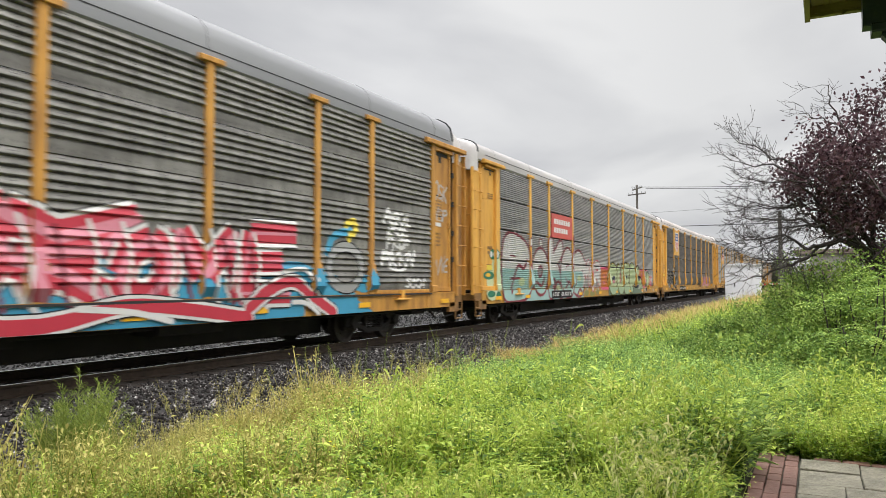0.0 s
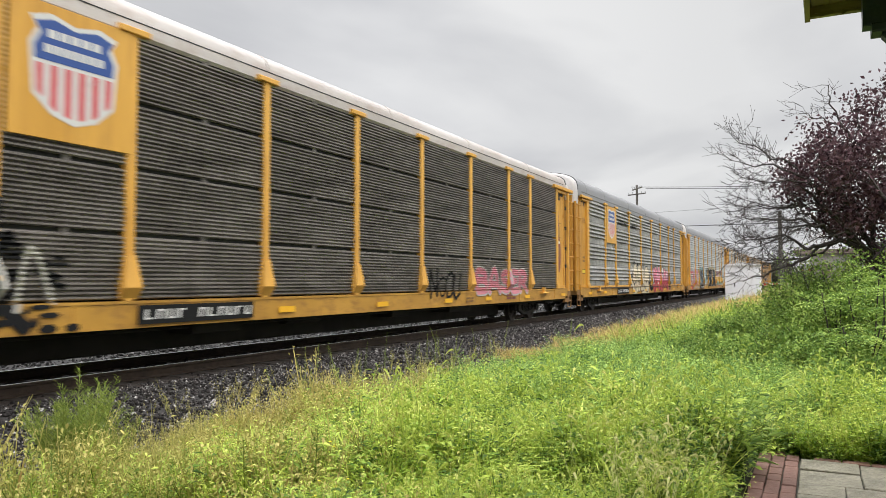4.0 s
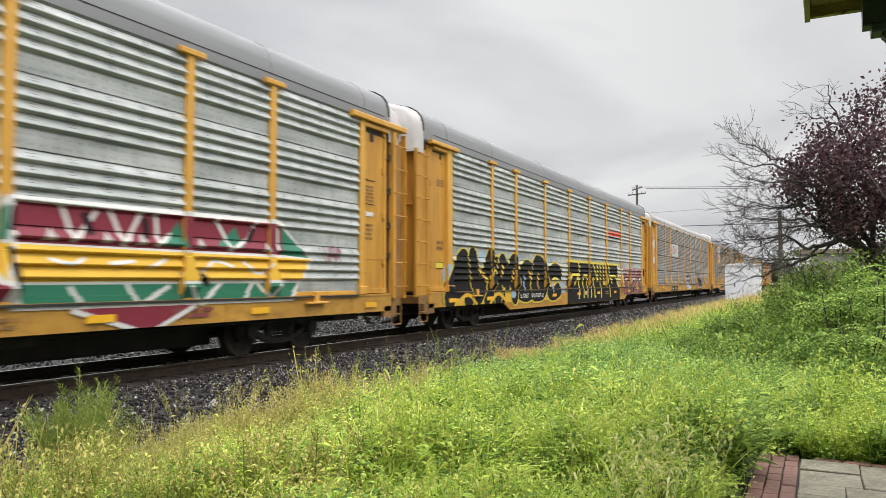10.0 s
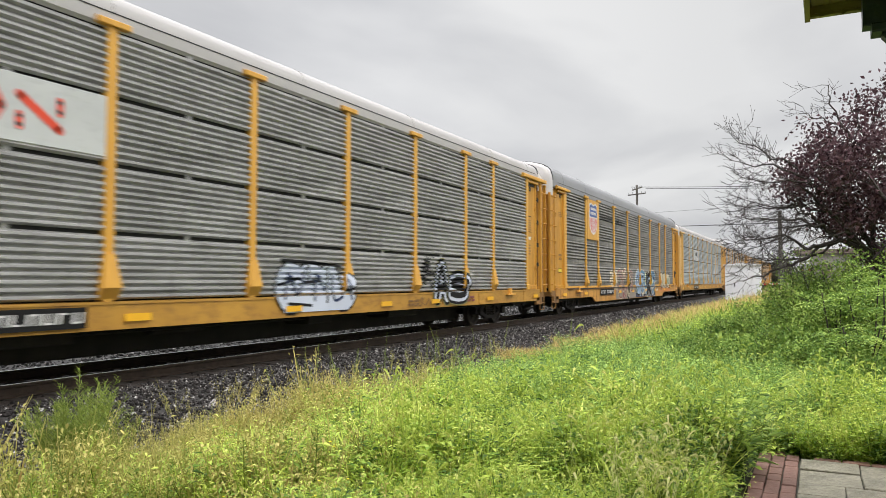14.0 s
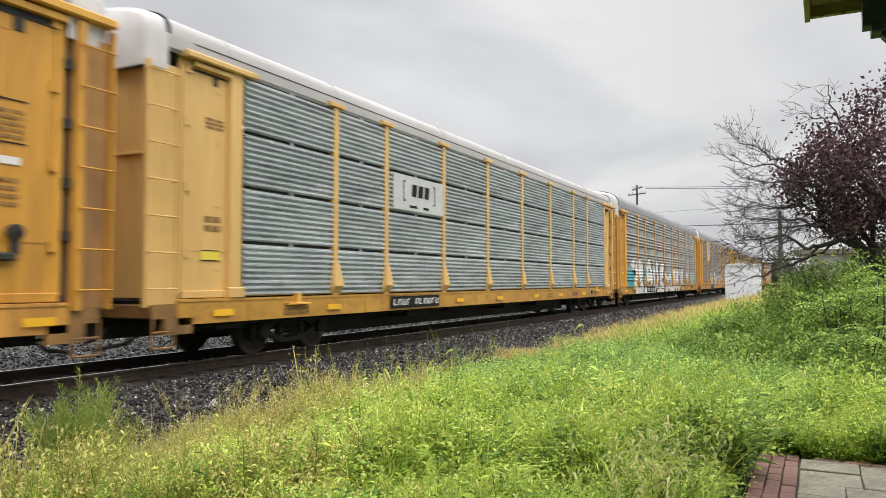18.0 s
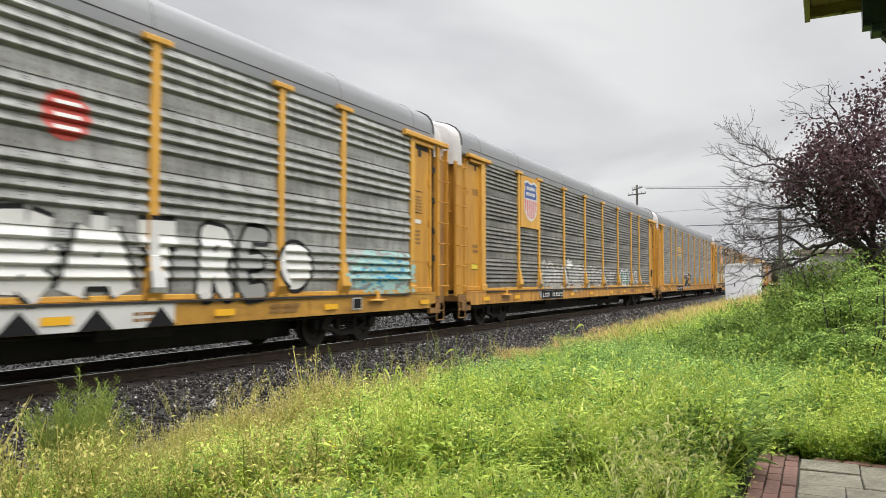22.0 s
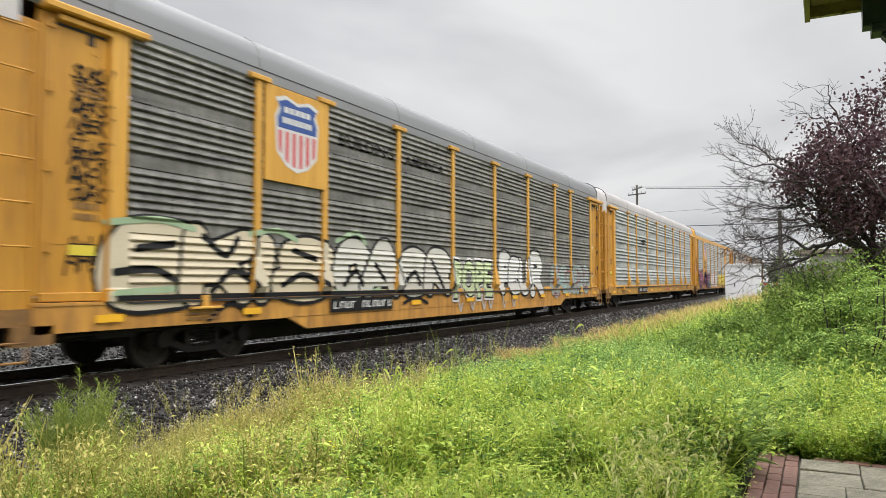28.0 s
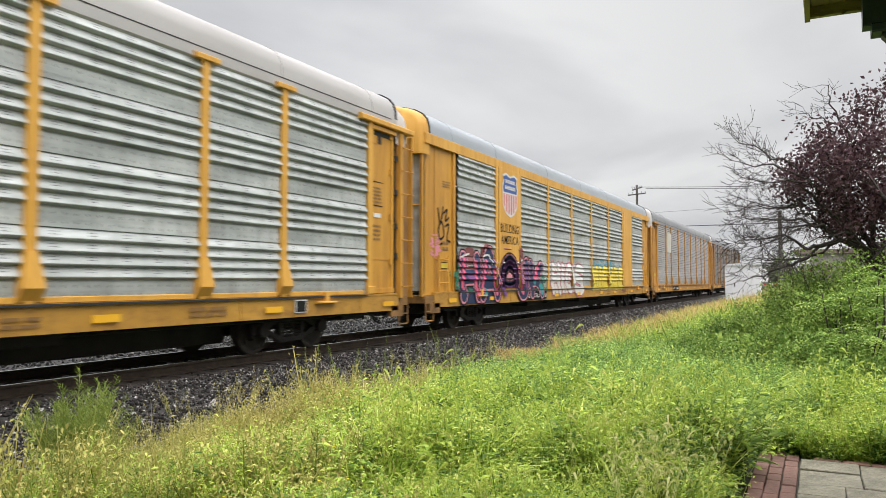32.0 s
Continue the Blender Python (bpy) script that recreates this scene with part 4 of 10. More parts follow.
def lettering(word, x0, x1, z0, z1, off, seed=0, jig=0.0, lean=0.0):
    """Triangles of a word fitted to a box, each letter a little turned and shifted."""
    r = random.Random(seed)
    gl = []
    for ch in word:
        if ch == " ":
            gl.append((ch, 0, 0.35, 0, 1))
            continue
        base = [p for t in GLYPHS[ch, 0.0 if (ch, 0.0) in GLYPHS else off] for p in t]
        xs = [p[0] for p in base]
        ys = [p[1] for p in base]
        gl.append((ch, min(xs), max(xs) - min(xs) + 0.12, min(ys), max(ys) - min(ys)))
    total = sum(g[2] for g in gl)
    kx = (x1 - x0) / total
    out, x = [], x0
    for ch, gx, gw, gy, gh in gl:
        if ch != " ":
            a, dz, ks = r.uniform(-jig, jig), r.uniform(-jig, jig) * 0.35, 1 + r.uniform(-jig, jig) * 0.5
            cx, cz = x + gw * kx / 2, (z0 + z1) / 2 + dz
            for t in GLYPHS[ch, off]:
                q = []
                for px, pz in t:
                    u = (px - gx - (gw - 0.12) / 2) * kx * ks
                    v = ((pz - gy) / gh - 0.5) * (z1 - z0) * ks
                    q.append((cx + u * math.cos(a) - v * math.sin(a) + lean * v, cz + u * math.sin(a) + v * math.cos(a)))
                out.append(q)
        x += gw * kx
    return out


def letter_piece(car, kind, word, x0, x1, z0, z1, layers, seed, jig=0.12, lean=0.0, label="", base=0.0115):
    for k, (off, ink) in enumerate(layers):
        decal(car, kind, lettering(word, x0, x1, z0, z1, off, seed, jig, lean), INK[ink], base + 0.0028 * k, "spray_paint", label)


# bones of made-up letter shapes in a unit cell; none is meant to be read
BONES = [
    [[(0.12, 0.0), (0.10, 0.55), (0.12, 1.0), (0.62, 0.98), (0.85, 0.76), (0.62, 0.52), (0.14, 0.5)]],
    [[(0.12, 0.0), (0.14, 1.0)], [(0.85, 1.02), (0.2, 0.5), (0.9, 0.0)]],
    [[(0.1, 0.0), (0.12, 1.0), (0.8, 0.05), (0.84, 1.0)]],
    [[(0.85, 0.86), (0.45, 1.02), (0.14, 0.8), (0.4, 0.54), (0.82, 0.32), (0.6, 0.03), (0.1, 0.12)]],
    [[(0.06, 0.0), (0.3, 0.86), (0.5, 1.02), (0.7, 0.86), (0.92, 0.0)], [(0.22, 0.36), (0.78, 0.36)]],
    [[(0.86, 0.98), (0.3, 1.0), (0.1, 0.75), (0.1, 0.25), (0.34, 0.0), (0.9, 0.04)], [(0.1, 0.5), (0.7, 0.54)]],
    [[(0.1, 1.0), (0.1, 0.25), (0.4, 0.0), (0.78, 0.2), (0.85, 1.02)]],
    [[(0.5, 1.0), (0.16, 0.8), (0.1, 0.45), (0.3, 0.05), (0.65, 0.02), (0.88, 0.35), (0.84, 0.78), (0.5, 1.0)]],
    [[(0.12, 0.0), (0.12, 1.0), (0.66, 0.96), (0.8, 0.74), (0.6, 0.52), (0.18, 0.48)], [(0.5, 0.48), (0.9, 0.0)]],
]


def halves(polys, z):
    """The shapes cut at height z: those above and those below."""
    up, down = [], []
    for q in polys:
        a, b = clip(q, 1, z, False), clip(q, 1, z, True)
        if len(a) > 2:
            up.append(a)
        if len(b) > 2:
            down.append(b)
    return up, down


def wild_piece(car, kind, x0, x1, z0, z1, n, outline, fills, shine, bg, seed, w=0.16, label="", edge=0.07, rounded=True, low=None, veins=None):
    """A row of interlocking swollen shapes: cloud behind, rims, fills in one or two tones, lines over them."""
    r = random.Random(seed)
    if bg:
        cloud = []
        for i in range(n * 3):
            cloud.append(disc(r.uniform(x0, x1), r.uniform(z0 + 0.1, z1 - 0.3), r.uniform(0.2, 0.42), r.uniform(0.15, 0.36), 11, r.uniform(0, 1)))
        decal(car, kind, cloud, INK[bg], 0.0045, "spray_paint", label)
    step = (x1 - x0) / n
    wide = step * 1.14
    h = z1 - z0
    cells = []
    last = -1
    for i in range(n):
        k = r.choice([j for j in range(len(BONES)) if j != last])
        last = k
        ox, oz, kh, lean = x0 + step * i + r.uniform(-0.06, 0.06) * step, z0 + w + r.uniform(-0.02, 0.06) * h, (h - 2 * w) * r.uniform(0.88, 1.06), r.uniform(-0.10, 0.16)
        ww = min(w, wide * 0.24) * r.uniform(0.85, 1.12)
        lines = [[(ox + ww + (wide - 2 * ww) * (px + lean * (pz - 0.5)), oz + kh * pz) for px, pz in bone] for bone in BONES[k]]
        cells.append((lines, ww, fills[i % len(fills)]))
    for odd in (0, 1):
        some = [c for i, c in enumerate(cells) if i % 2 == odd]
        base = 0.0068 + 0.0052 * odd
        decal(car, kind, [q for lines, ww, f in some for p in lines for q in stroke(p, ww + edge, rounded)], INK[outline], base, "spray_paint", label)
        for f in sorted(set(fills)):
            body = [q for lines, ww, c in some if c == f for p in lines for q in stroke(p, ww, rounded)]
            if low:
                up, down = halves(body, z0 + 0.42 * h)
                decal(car, kind, up, INK[f], base + 0.0026, "spray_paint", label)
                decal(car, kind, down, INK[low], base + 0.0026, "spray_paint", label)
            elif body:
                decal(car, kind, body, INK[f], base + 0.0026, "spray_paint", label)
    if veins:
        inks = [veins] if isinstance(veins, str) else list(veins)
        for k, ink in enumerate(inks):
            over = []
            for lines, ww, f in cells:
                cx = lines[0][0][0]
                for m in range(3 if len(inks) == 1 else 2):
                    ax, az = cx + r.uniform(-0.1, 0.8) * wide, z0 + r.uniform(0.12, 0.85) * h
                    rx, rz, a0, sweep = r.uniform(0.12, 0.3) * wide, r.uniform(0.10, 0.22) * h, r.uniform(0, 6.28), r.uniform(1.5, 4.2)
                    over += stroke([(ax + rx * math.cos(a0 + sweep * q / 7), az + rz * math.sin(a0 + sweep * q / 7)) for q in range(8)], ww * r.uniform(0.10, 0.24), rounded, r.uniform(0.4, 1.4))
                if r.random() < 0.7:
                    p = lines[r.randrange(len(lines))]
                    o = r.uniform(-0.3, 0.3) * ww
                    over += stroke([(a + o, b - o) for a, b in p[:r.randint(2, max(2, len(p)))]], ww * 0.11, rounded)
            decal(car, kind, over, INK[ink], 0.0172 + 0.0024 * k, "spray_paint", label)
    if shine:
        sh = []
        for lines, ww, f in cells:
            for p in lines:
                if r.random() < 0.8:
                    o = 0.45 * ww
                    m = max(2, len(p) // 2)
                    sh += stroke([(a - o, b + o * 0.6) for a, b in p[:m]], ww * r.uniform(0.12, 0.24), rounded)
        decal(car, kind, sh, INK[shine], 0.0245, "spray_paint", label)


def scrawl(car, kind, x0, x1, z0, z1, n, ink, seed, w=0.025):
    """Thin joined-up strokes of spray that cannot be read."""
    r = random.Random(seed)
    out = []
    step, h = (x1 - x0) / n, z1 - z0
    for i in range(n):
        ox, oz, kh, lean = x0 + step * i, z0 + r.uniform(-0.08, 0.12) * h, h * r.uniform(0.6, 1.0), r.uniform(0.0, 0.5)
        for bone in r.choice(BONES):
            pts = [(ox + step * 1.1 * (px + lean * (pz - 0.5) + r.uniform(-0.08, 0.08)), oz + kh * (pz + r.uniform(-0.06, 0.06))) for px, pz in bone]
            out += stroke(pts, w * r.uniform(0.6, 1.2), True, r.uniform(0.5, 1.2))
    decal(car, kind, out, INK[ink], 0.007, "spray_scrawl")


def swirls(car, kind, x0, x1, z0, z1, n, ink, seed, w=0.035, lift=0.007):
    """Loose overlapping arcs of spray."""
    r = random.Random(seed)
    out = []
    h = z1 - z0
    for i in range(n):
        cx, cz = x0 + (x1 - x0) * (i + r.uniform(0.2, 0.8)) / n, z0 + r.uniform(0.3, 0.7) * h
        rx, rz, a0, sweep = r.uniform(0.18, 0.5), r.uniform(0.25, 0.48) * h, r.uniform(0, 6.28), r.uniform(2.0, 5.5)
        out += stroke([(cx + rx * math.cos(a0 + sweep * k / 12), cz + rz * math.sin(a0 + sweep * k / 12)) for k in range(13)], w * r.uniform(0.6, 1.5), True, r.uniform(0.4, 1.2))
    decal(car, kind, out, INK[ink], lift, "spray_scrawl")


def bars(car, kind, x0, x1, z0, z1, rows, ink, seed, name="stencil_lines", gap=0.45, cols=1):
    """Lines of small marking that stand for writing."""
    r = random.Random(seed)
    out = []
    h = (z1 - z0) / rows
    for i in range(rows):
        z = z1 - (i + 1) * h
        x = x0 + r.uniform(0, 0.06) * (x1 - x0)
        while x < x1 - 0.02:
            l = min(r.uniform(0.25, 0.6) * (x1 - x0) / cols, x1 - x)
            out.append(oblong(x, x + l * 0.82, z, z + h * (1 - gap)))
            x += l
    return decal(car, kind, out, INK[ink], 0.008, name)


def sheet(car, x0, x1, z0, z1, mat, name, label):
    """A flat placard screwed over the ribs."""
    s = Solid()
    s.box(x0, x1, FACE - 0.076, FACE - 0.04, z0, z1, 0.004)
    return put(name, s.mesh(name, mat), car, None, None, label)


def on_sheet(car, polys, ink, k=1, name="placard_mark"):
    V, F = [], []
    y = FACE - 0.078 - 0.003 * k
    for q in polys:
        o = len(V)
        V += [(x, y, z) for x, z in q]
        a = sum(q[i][0] * q[(i + 1) % len(q)][1] - q[(i + 1) % len(q)][0] * q[i][1] for i in range(len(q)))
        idx = tuple(range(o, o + len(q)))
        F.append(idx if a > 0 else idx[::-1])
    ob = put(name, mesh_of(name, V, F, INK[ink]), car)
    if name in ("placard_mark", "emblem_bar"):
        ob["kind"] = "stuff"
    return ob


def shield_placard(car, z0=3.2):
    """Yellow placard over the second bay with the shield on it."""
    sheet(car, -9.19, -7.35, z0, 4.96, YELLOW, "placard", "yellow sheet placard")
    cx, a, b, half = -8.27, z0 + 0.22, 4.84, 0.66
    zc = a + (b - a) * 0.56

    def shape(k):
        h, w = (b - a) * k, half * k
        m = (a + b) / 2
        t, f = m + h / 2, m - h / 2
        return [[(cx - w, t - 0.30 * h), (cx - w * 0.92, f + 0.24 * h), (cx - w * 0.5, f + 0.07 * h), (cx, f), (cx + w * 0.5, f + 0.07 * h), (cx + w * 0.92, f + 0.24 * h), (cx + w, t - 0.30 * h)],
                [(cx - w, t - 0.30 * h), (cx, t - 0.30 * h), (cx, t - 0.06 * h), (cx - w * 0.55, t)], [(cx - w, t - 0.30 * h), (cx - w * 0.55, t), (cx - w * 0.98, t - 0.06 * h), (cx - w * 0.84, t - 0.16 * h)],
                [(cx + w, t - 0.30 * h), (cx, t - 0.30 * h), (cx, t - 0.06 * h), (cx + w * 0.55, t)], [(cx + w, t - 0.30 * h), (cx + w * 0.55, t), (cx + w * 0.98, t - 0.06 * h), (cx + w * 0.84, t - 0.16 * h)]]
    on_sheet(car, shape(1.0), "white", 1, "shield_emblem")
    inner = shape(0.9)
    on_sheet(car, [q for p in inner for q in [clip(p, 1, zc, False)] if len(q) > 2], "shieldblue", 2, "shield_chief")
    st = []
    for i in range(6):
        x = cx - half * 0.86 + i * half * 0.31
        q = clip(clip(clip(inner[0], 1, zc - 0.05, True), 0, x, False), 0, x + half * 0.165, True)
        if len(q) > 2:
            st.append(q)
    on_sheet(car, st, "shieldred", 2, "shield_stripes")
    h = b - a
    for k, (f0, f1, wd) in enumerate(((0.77, 0.85, 0.62), (0.63, 0.71, 0.68))):
        segs = []
        n = 5 + k * 2
        for i in range(n):
            x = cx - half * wd + 2 * half * wd * i / n
            segs.append(oblong(x, x + 1.6 * half * wd / n, a + h * f0, a + h * f1))
        on_sheet(car, segs, "white", 3, "emblem_bar")


def slogan(car, kind):
    decal(car, kind, lettering("BUILDING", -6.85, -4.6, 4.22, 4.46, 0.01), INK["black"], 0.007, "slogan_lettering", "black painted words")
    decal(car, kind, lettering("AMERICA", -4.1, -2.0, 4.20, 4.44, 0.01), INK["black"], 0.007, "slogan_lettering", "black painted words")


def common_marks(i, car, kind):
    r = random.Random(100 + i)
    # number plate on the sill: bars on black
    decal(car, kind, [oblong(-7.2, -4.75, 0.74, 1.02)], INK["plate"], 0.022, "number_plate", "black painted panel with pale bars")
    segs = []
    x = -7.08
    for k in range(11):
        if k != 4:
            segs.append(oblong(x, x + 0.05, 0.81, 0.955, 0.02))
            segs.append(oblong(x + 0.05, x + 0.15, 0.93 if k % 2 else 0.81, 0.955 if k % 2 else 0.835, 0.0))
            if k % 3:
                segs.append(oblong(x + 0.12, x + 0.16, 0.81, 0.955, 0.02))
        x += 0.21
    decal(car, kind, segs, INK["white"], 0.026, "number_marking")
    for x in (-12.6, -9.8, -3.9, -0.8, 2.6, 5.4, 8.6, 12.6):
        x += r.uniform(-0.25, 0.25)
        decal(car, kind, [oblong(x, x + 0.46, 0.80, 0.91)], INK["marking"], 0.026, "reflector", "bright yellow reflective strip")
    bars(car, kind, 7.0, 7.9, 0.80, 0.98, 2, "stencil" if i % 2 else "brown", i, "sill_stencil", 0.3)
    bars(car, kind, -11.0, -10.2, 0.76, 1.0, 3, "stencil", i + 5, "sill_stencil")
    bars(car, kind, 4.0, 4.6, 0.78, 0.96, 2, "stencil", i + 6, "sill_stencil")
    if i in (1, 5, 8, 9, 13):
        decal(car, kind, [oblong(9.62, 9.98, 0.77, 1.02)], INK["white"], 0.021, "label_frame")
        decal(car, kind, [oblong(9.65, 9.95, 0.79, 1.0)], INK["plate"], 0.025, "label_field")
    # stencil blocks on the corner panels
    bars(car, kind, 12.45, 12.9, 3.15, 3.55, 5, "stencil", i + 1, "corner_stencil", 0.5)
    for z in (3.08, 3.62):
        decal(car, kind, [oblong(12.4, 12.93, z, z + 0.02)], INK["black"], 0.009, "stencil_rule")
    decal(car, kind, [oblong(12.55, 12.85, 2.82, 2.92)], INK["white"], 0.009, "small_label")
    bars(car, kind, 12.5, 12.85, 2.3, 2.7, 4, "stencil", i + 2, "corner_stencil", 0.5)
    bars(car, kind, -12.9, -12.5, 2.2, 2.5, 2, "stencil", i + 3, "corner_stencil", 0.4)
    decal(car, kind, [oblong(-12.95, -12.55, 1.72, 1.86)], INK["yellow"], 0.009, "warning_label")
    for z in (1.70, 1.865):
        decal(car, kind, [oblong(-12.95, -12.55, z, z + 0.015)], INK["black"], 0.010, "label_rule")
    bars(car, kind, -12.9, -12.45, 3.9, 4.1, 3, "stencil", i + 4, "corner_stencil", 0.5)


# letter bones in a unit cell, for painted words drawn with thick strokes
LETTER = {
    "A": [[(0.0, 0.0), (0.36, 1.0), (0.64, 1.0), (1.0, 0.0)], [(0.2, 0.34), (0.8, 0.34)]],
    "B": [[(0.06, 0.0), (0.05, 1.0), (0.62, 0.98), (0.86, 0.78), (0.6, 0.56), (0.2, 0.54)], [(0.6, 0.56), (1.0, 0.34), (0.78, 0.04), (0.06, 0.0)]],
    "C": [[(0.96, 0.84), (0.62, 1.0), (0.16, 0.84), (0.03, 0.44), (0.26, 0.04), (0.66, 0.0), (0.98, 0.16)]],
    "E": [[(0.98, 1.0), (0.08, 0.96), (0.04, 0.02), (0.98, 0.0)], [(0.1, 0.5), (0.76, 0.53)]],
    "Z": [[(0.2, 1.0), (0.0, 0.88), (0.24, 0.62), (0.1, 0.05)], [(0.2, 0.95), (0.52, 0.74), (1.0, 1.0), (0.78, 0.62), (0.36, 0.56)], [(0.3, 0.5), (0.62, 0.36), (0.98, 0.02)], [(0.36, 0.56), (0.5, 0.1)]],
    "F": [[(1.0, 0.9), (0.55, 1.0), (0.0, 0.96), (0.1, 0.45), (0.06, 0.0)], [(0.1, 0.48), (0.86, 0.6), (1.0, 0.42)], [(0.3, 0.9), (0.5, 0.3), (0.9, 0.0)]],
    "G": [[(0.96, 0.86), (0.5, 1.0), (0.1, 0.76), (0.04, 0.3), (0.4, 0.0), (0.94, 0.06), (0.96, 0.46), (0.56, 0.46)]],
    "H": [[(0.04, 0.0), (0.08, 1.0)], [(0.94, 1.0), (0.98, 0.0)], [(0.08, 0.5), (0.94, 0.52)]],
    "I": [[(0.5, 0.0), (0.5, 1.0)]],
    "J": [[(0.7, 1.0), (0.78, 0.3), (0.45, 0.0), (0.08, 0.2)]],
    "K": [[(0.1, 0.0), (0.06, 1.0)], [(0.98, 0.94), (0.16, 0.46), (0.62, 0.42), (1.0, 0.0)]],
    "M": [[(0.0, 0.0), (0.1, 0.98), (0.46, 0.42), (0.8, 1.0), (1.0, 0.0)]],
    "N": [[(0.02, 0.0), (0.08, 1.0), (0.9, 0.02), (0.98, 1.0)]],
    "O": [[(0.5, 1.0), (0.14, 0.82), (0.04, 0.4), (0.3, 0.02), (0.7, 0.02), (0.96, 0.4), (0.86, 0.82), (0.5, 1.0)]],
    "P": [[(0.08, 0.0), (0.08, 1.0), (0.7, 0.98), (0.94, 0.72), (0.66, 0.46), (0.14, 0.44)]],
    "R": [[(0.12, 0.0), (0.16, 0.94), (0.7, 1.0), (0.94, 0.74), (0.66, 0.5), (0.24, 0.46)], [(0.5, 0.46), (1.0, 0.0)]],
    "S": [[(0.96, 0.86), (0.5, 1.0), (0.1, 0.8), (0.34, 0.56), (0.84, 0.42), (0.9, 0.12), (0.5, 0.0), (0.02, 0.12)]],
    "T": [[(0.0, 0.97), (1.0, 1.0)], [(0.5, 0.98), (0.5, 0.0)]],
    "U": [[(0.05, 1.0), (0.05, 0.3), (0.34, 0.0), (0.72, 0.04), (0.95, 0.34), (0.95, 1.0)]],
    "V": [[(0.0, 1.0), (0.45, 0.0), (0.6, 0.0), (1.0, 1.0)]],
}


def curve(pts, n=4):
    """A smooth line through the points."""
    loop = pts[0] == pts[-1]
    out = []
    m = len(pts) - 1
    for i in range(m):
        p0 = pts[i - 1] if i else (pts[m - 1] if loop else pts[0])
        p1, p2 = pts[i], pts[i + 1]
        p3 = pts[i + 2] if i + 2 <= m else (pts[1] if loop else pts[m])
        for k in range(n):
            t = k / n
            a, b, c, d = -0.5 * t + t * t - 0.5 * t ** 3, 1 - 2.5 * t * t + 1.5 * t ** 3, 0.5 * t + 2 * t * t - 1.5 * t ** 3, -0.5 * t * t + 0.5 * t ** 3
            out.append((p0[0] * a + p1[0] * b + p2[0] * c + p3[0] * d, p0[1] * a + p1[1] * b + p2[1] * c + p3[1] * d))
    return out + [pts[-1]]


def burner(car, kind, letters, layers, lean=0.0, rounded=True, cut=None, low=None, label="", base=0.007):
    """A painted word: each letter (sign, x0, x1, z0, z1, half stroke), each layer (growth, ink, shift in x, shift in z).
    Neighbours overlap in turn; below the height cut the last full layer takes the ink low."""
    for turn in (0, 1):
        for k, (grow, ink, *off) in enumerate(layers):
            dx, dz = off if off else (0.0, 0.0)
            polys = []
            for sign, x0, x1, z0, z1, w in letters[turn::2]:
                for bone in LETTER[sign]:
                    pts = [(x0 + w + (x1 - x0 - 2 * w) * px + lean * (pz - 0.5) * (z1 - z0) + dx, z0 + w + (z1 - z0 - 2 * w) * pz + dz) for px, pz in bone]
                    polys += stroke(curve(pts) if rounded else pts, max(0.012, w + grow), rounded or grow < -0.05)
            lift = base + 0.0028 * (k + turn * len(layers))
            if low and k == len(layers) - 1:
                up, down = halves(polys, cut)
                decal(car, kind, up, INK[ink], lift, "spray_paint", label)
                decal(car, kind, down, INK[low], lift, "spray_paint", label)
            else:
                decal(car, kind, polys, INK[ink], lift, "spray_paint", label)


def lines(car, kind, paths, ink, w, lift, rounded=True):
    """Painted lines, smooth or angular."""
    decal(car, kind, [q for p in paths for q in stroke(curve(p) if rounded and len(p) > 2 else p, w, rounded)], INK[ink], lift)


def discs(car, kind, spots, ink, lift, label=""):
    """Soft patches: (x, z, half width, half height)."""
    decal(car, kind, [disc(x, z, a, b, 14) for x, z, a, b in spots], INK[ink], lift, "spray_paint", label)


def haze(car, kind, x0, x1, z0, z1, n, ink, seed, size=0.05, lift=0.0062):
    """Overspray: many small flecks, thinner towards the rim."""
    r = random.Random(seed)
    out = []
    for k in range(n):
        u, v = r.gauss(0.5, 0.24), r.gauss(0.5, 0.26)
        if 0 < u < 1 and 0 < v < 1:
            out.append(disc(x0 + (x1 - x0) * u, z0 + (z1 - z0) * v, size * r.uniform(0.5, 2.2), size * r.uniform(0.3, 0.9), 6, r.uniform(0, 1)))
    decal(car, kind, out, INK[ink], lift, "spray_paint")


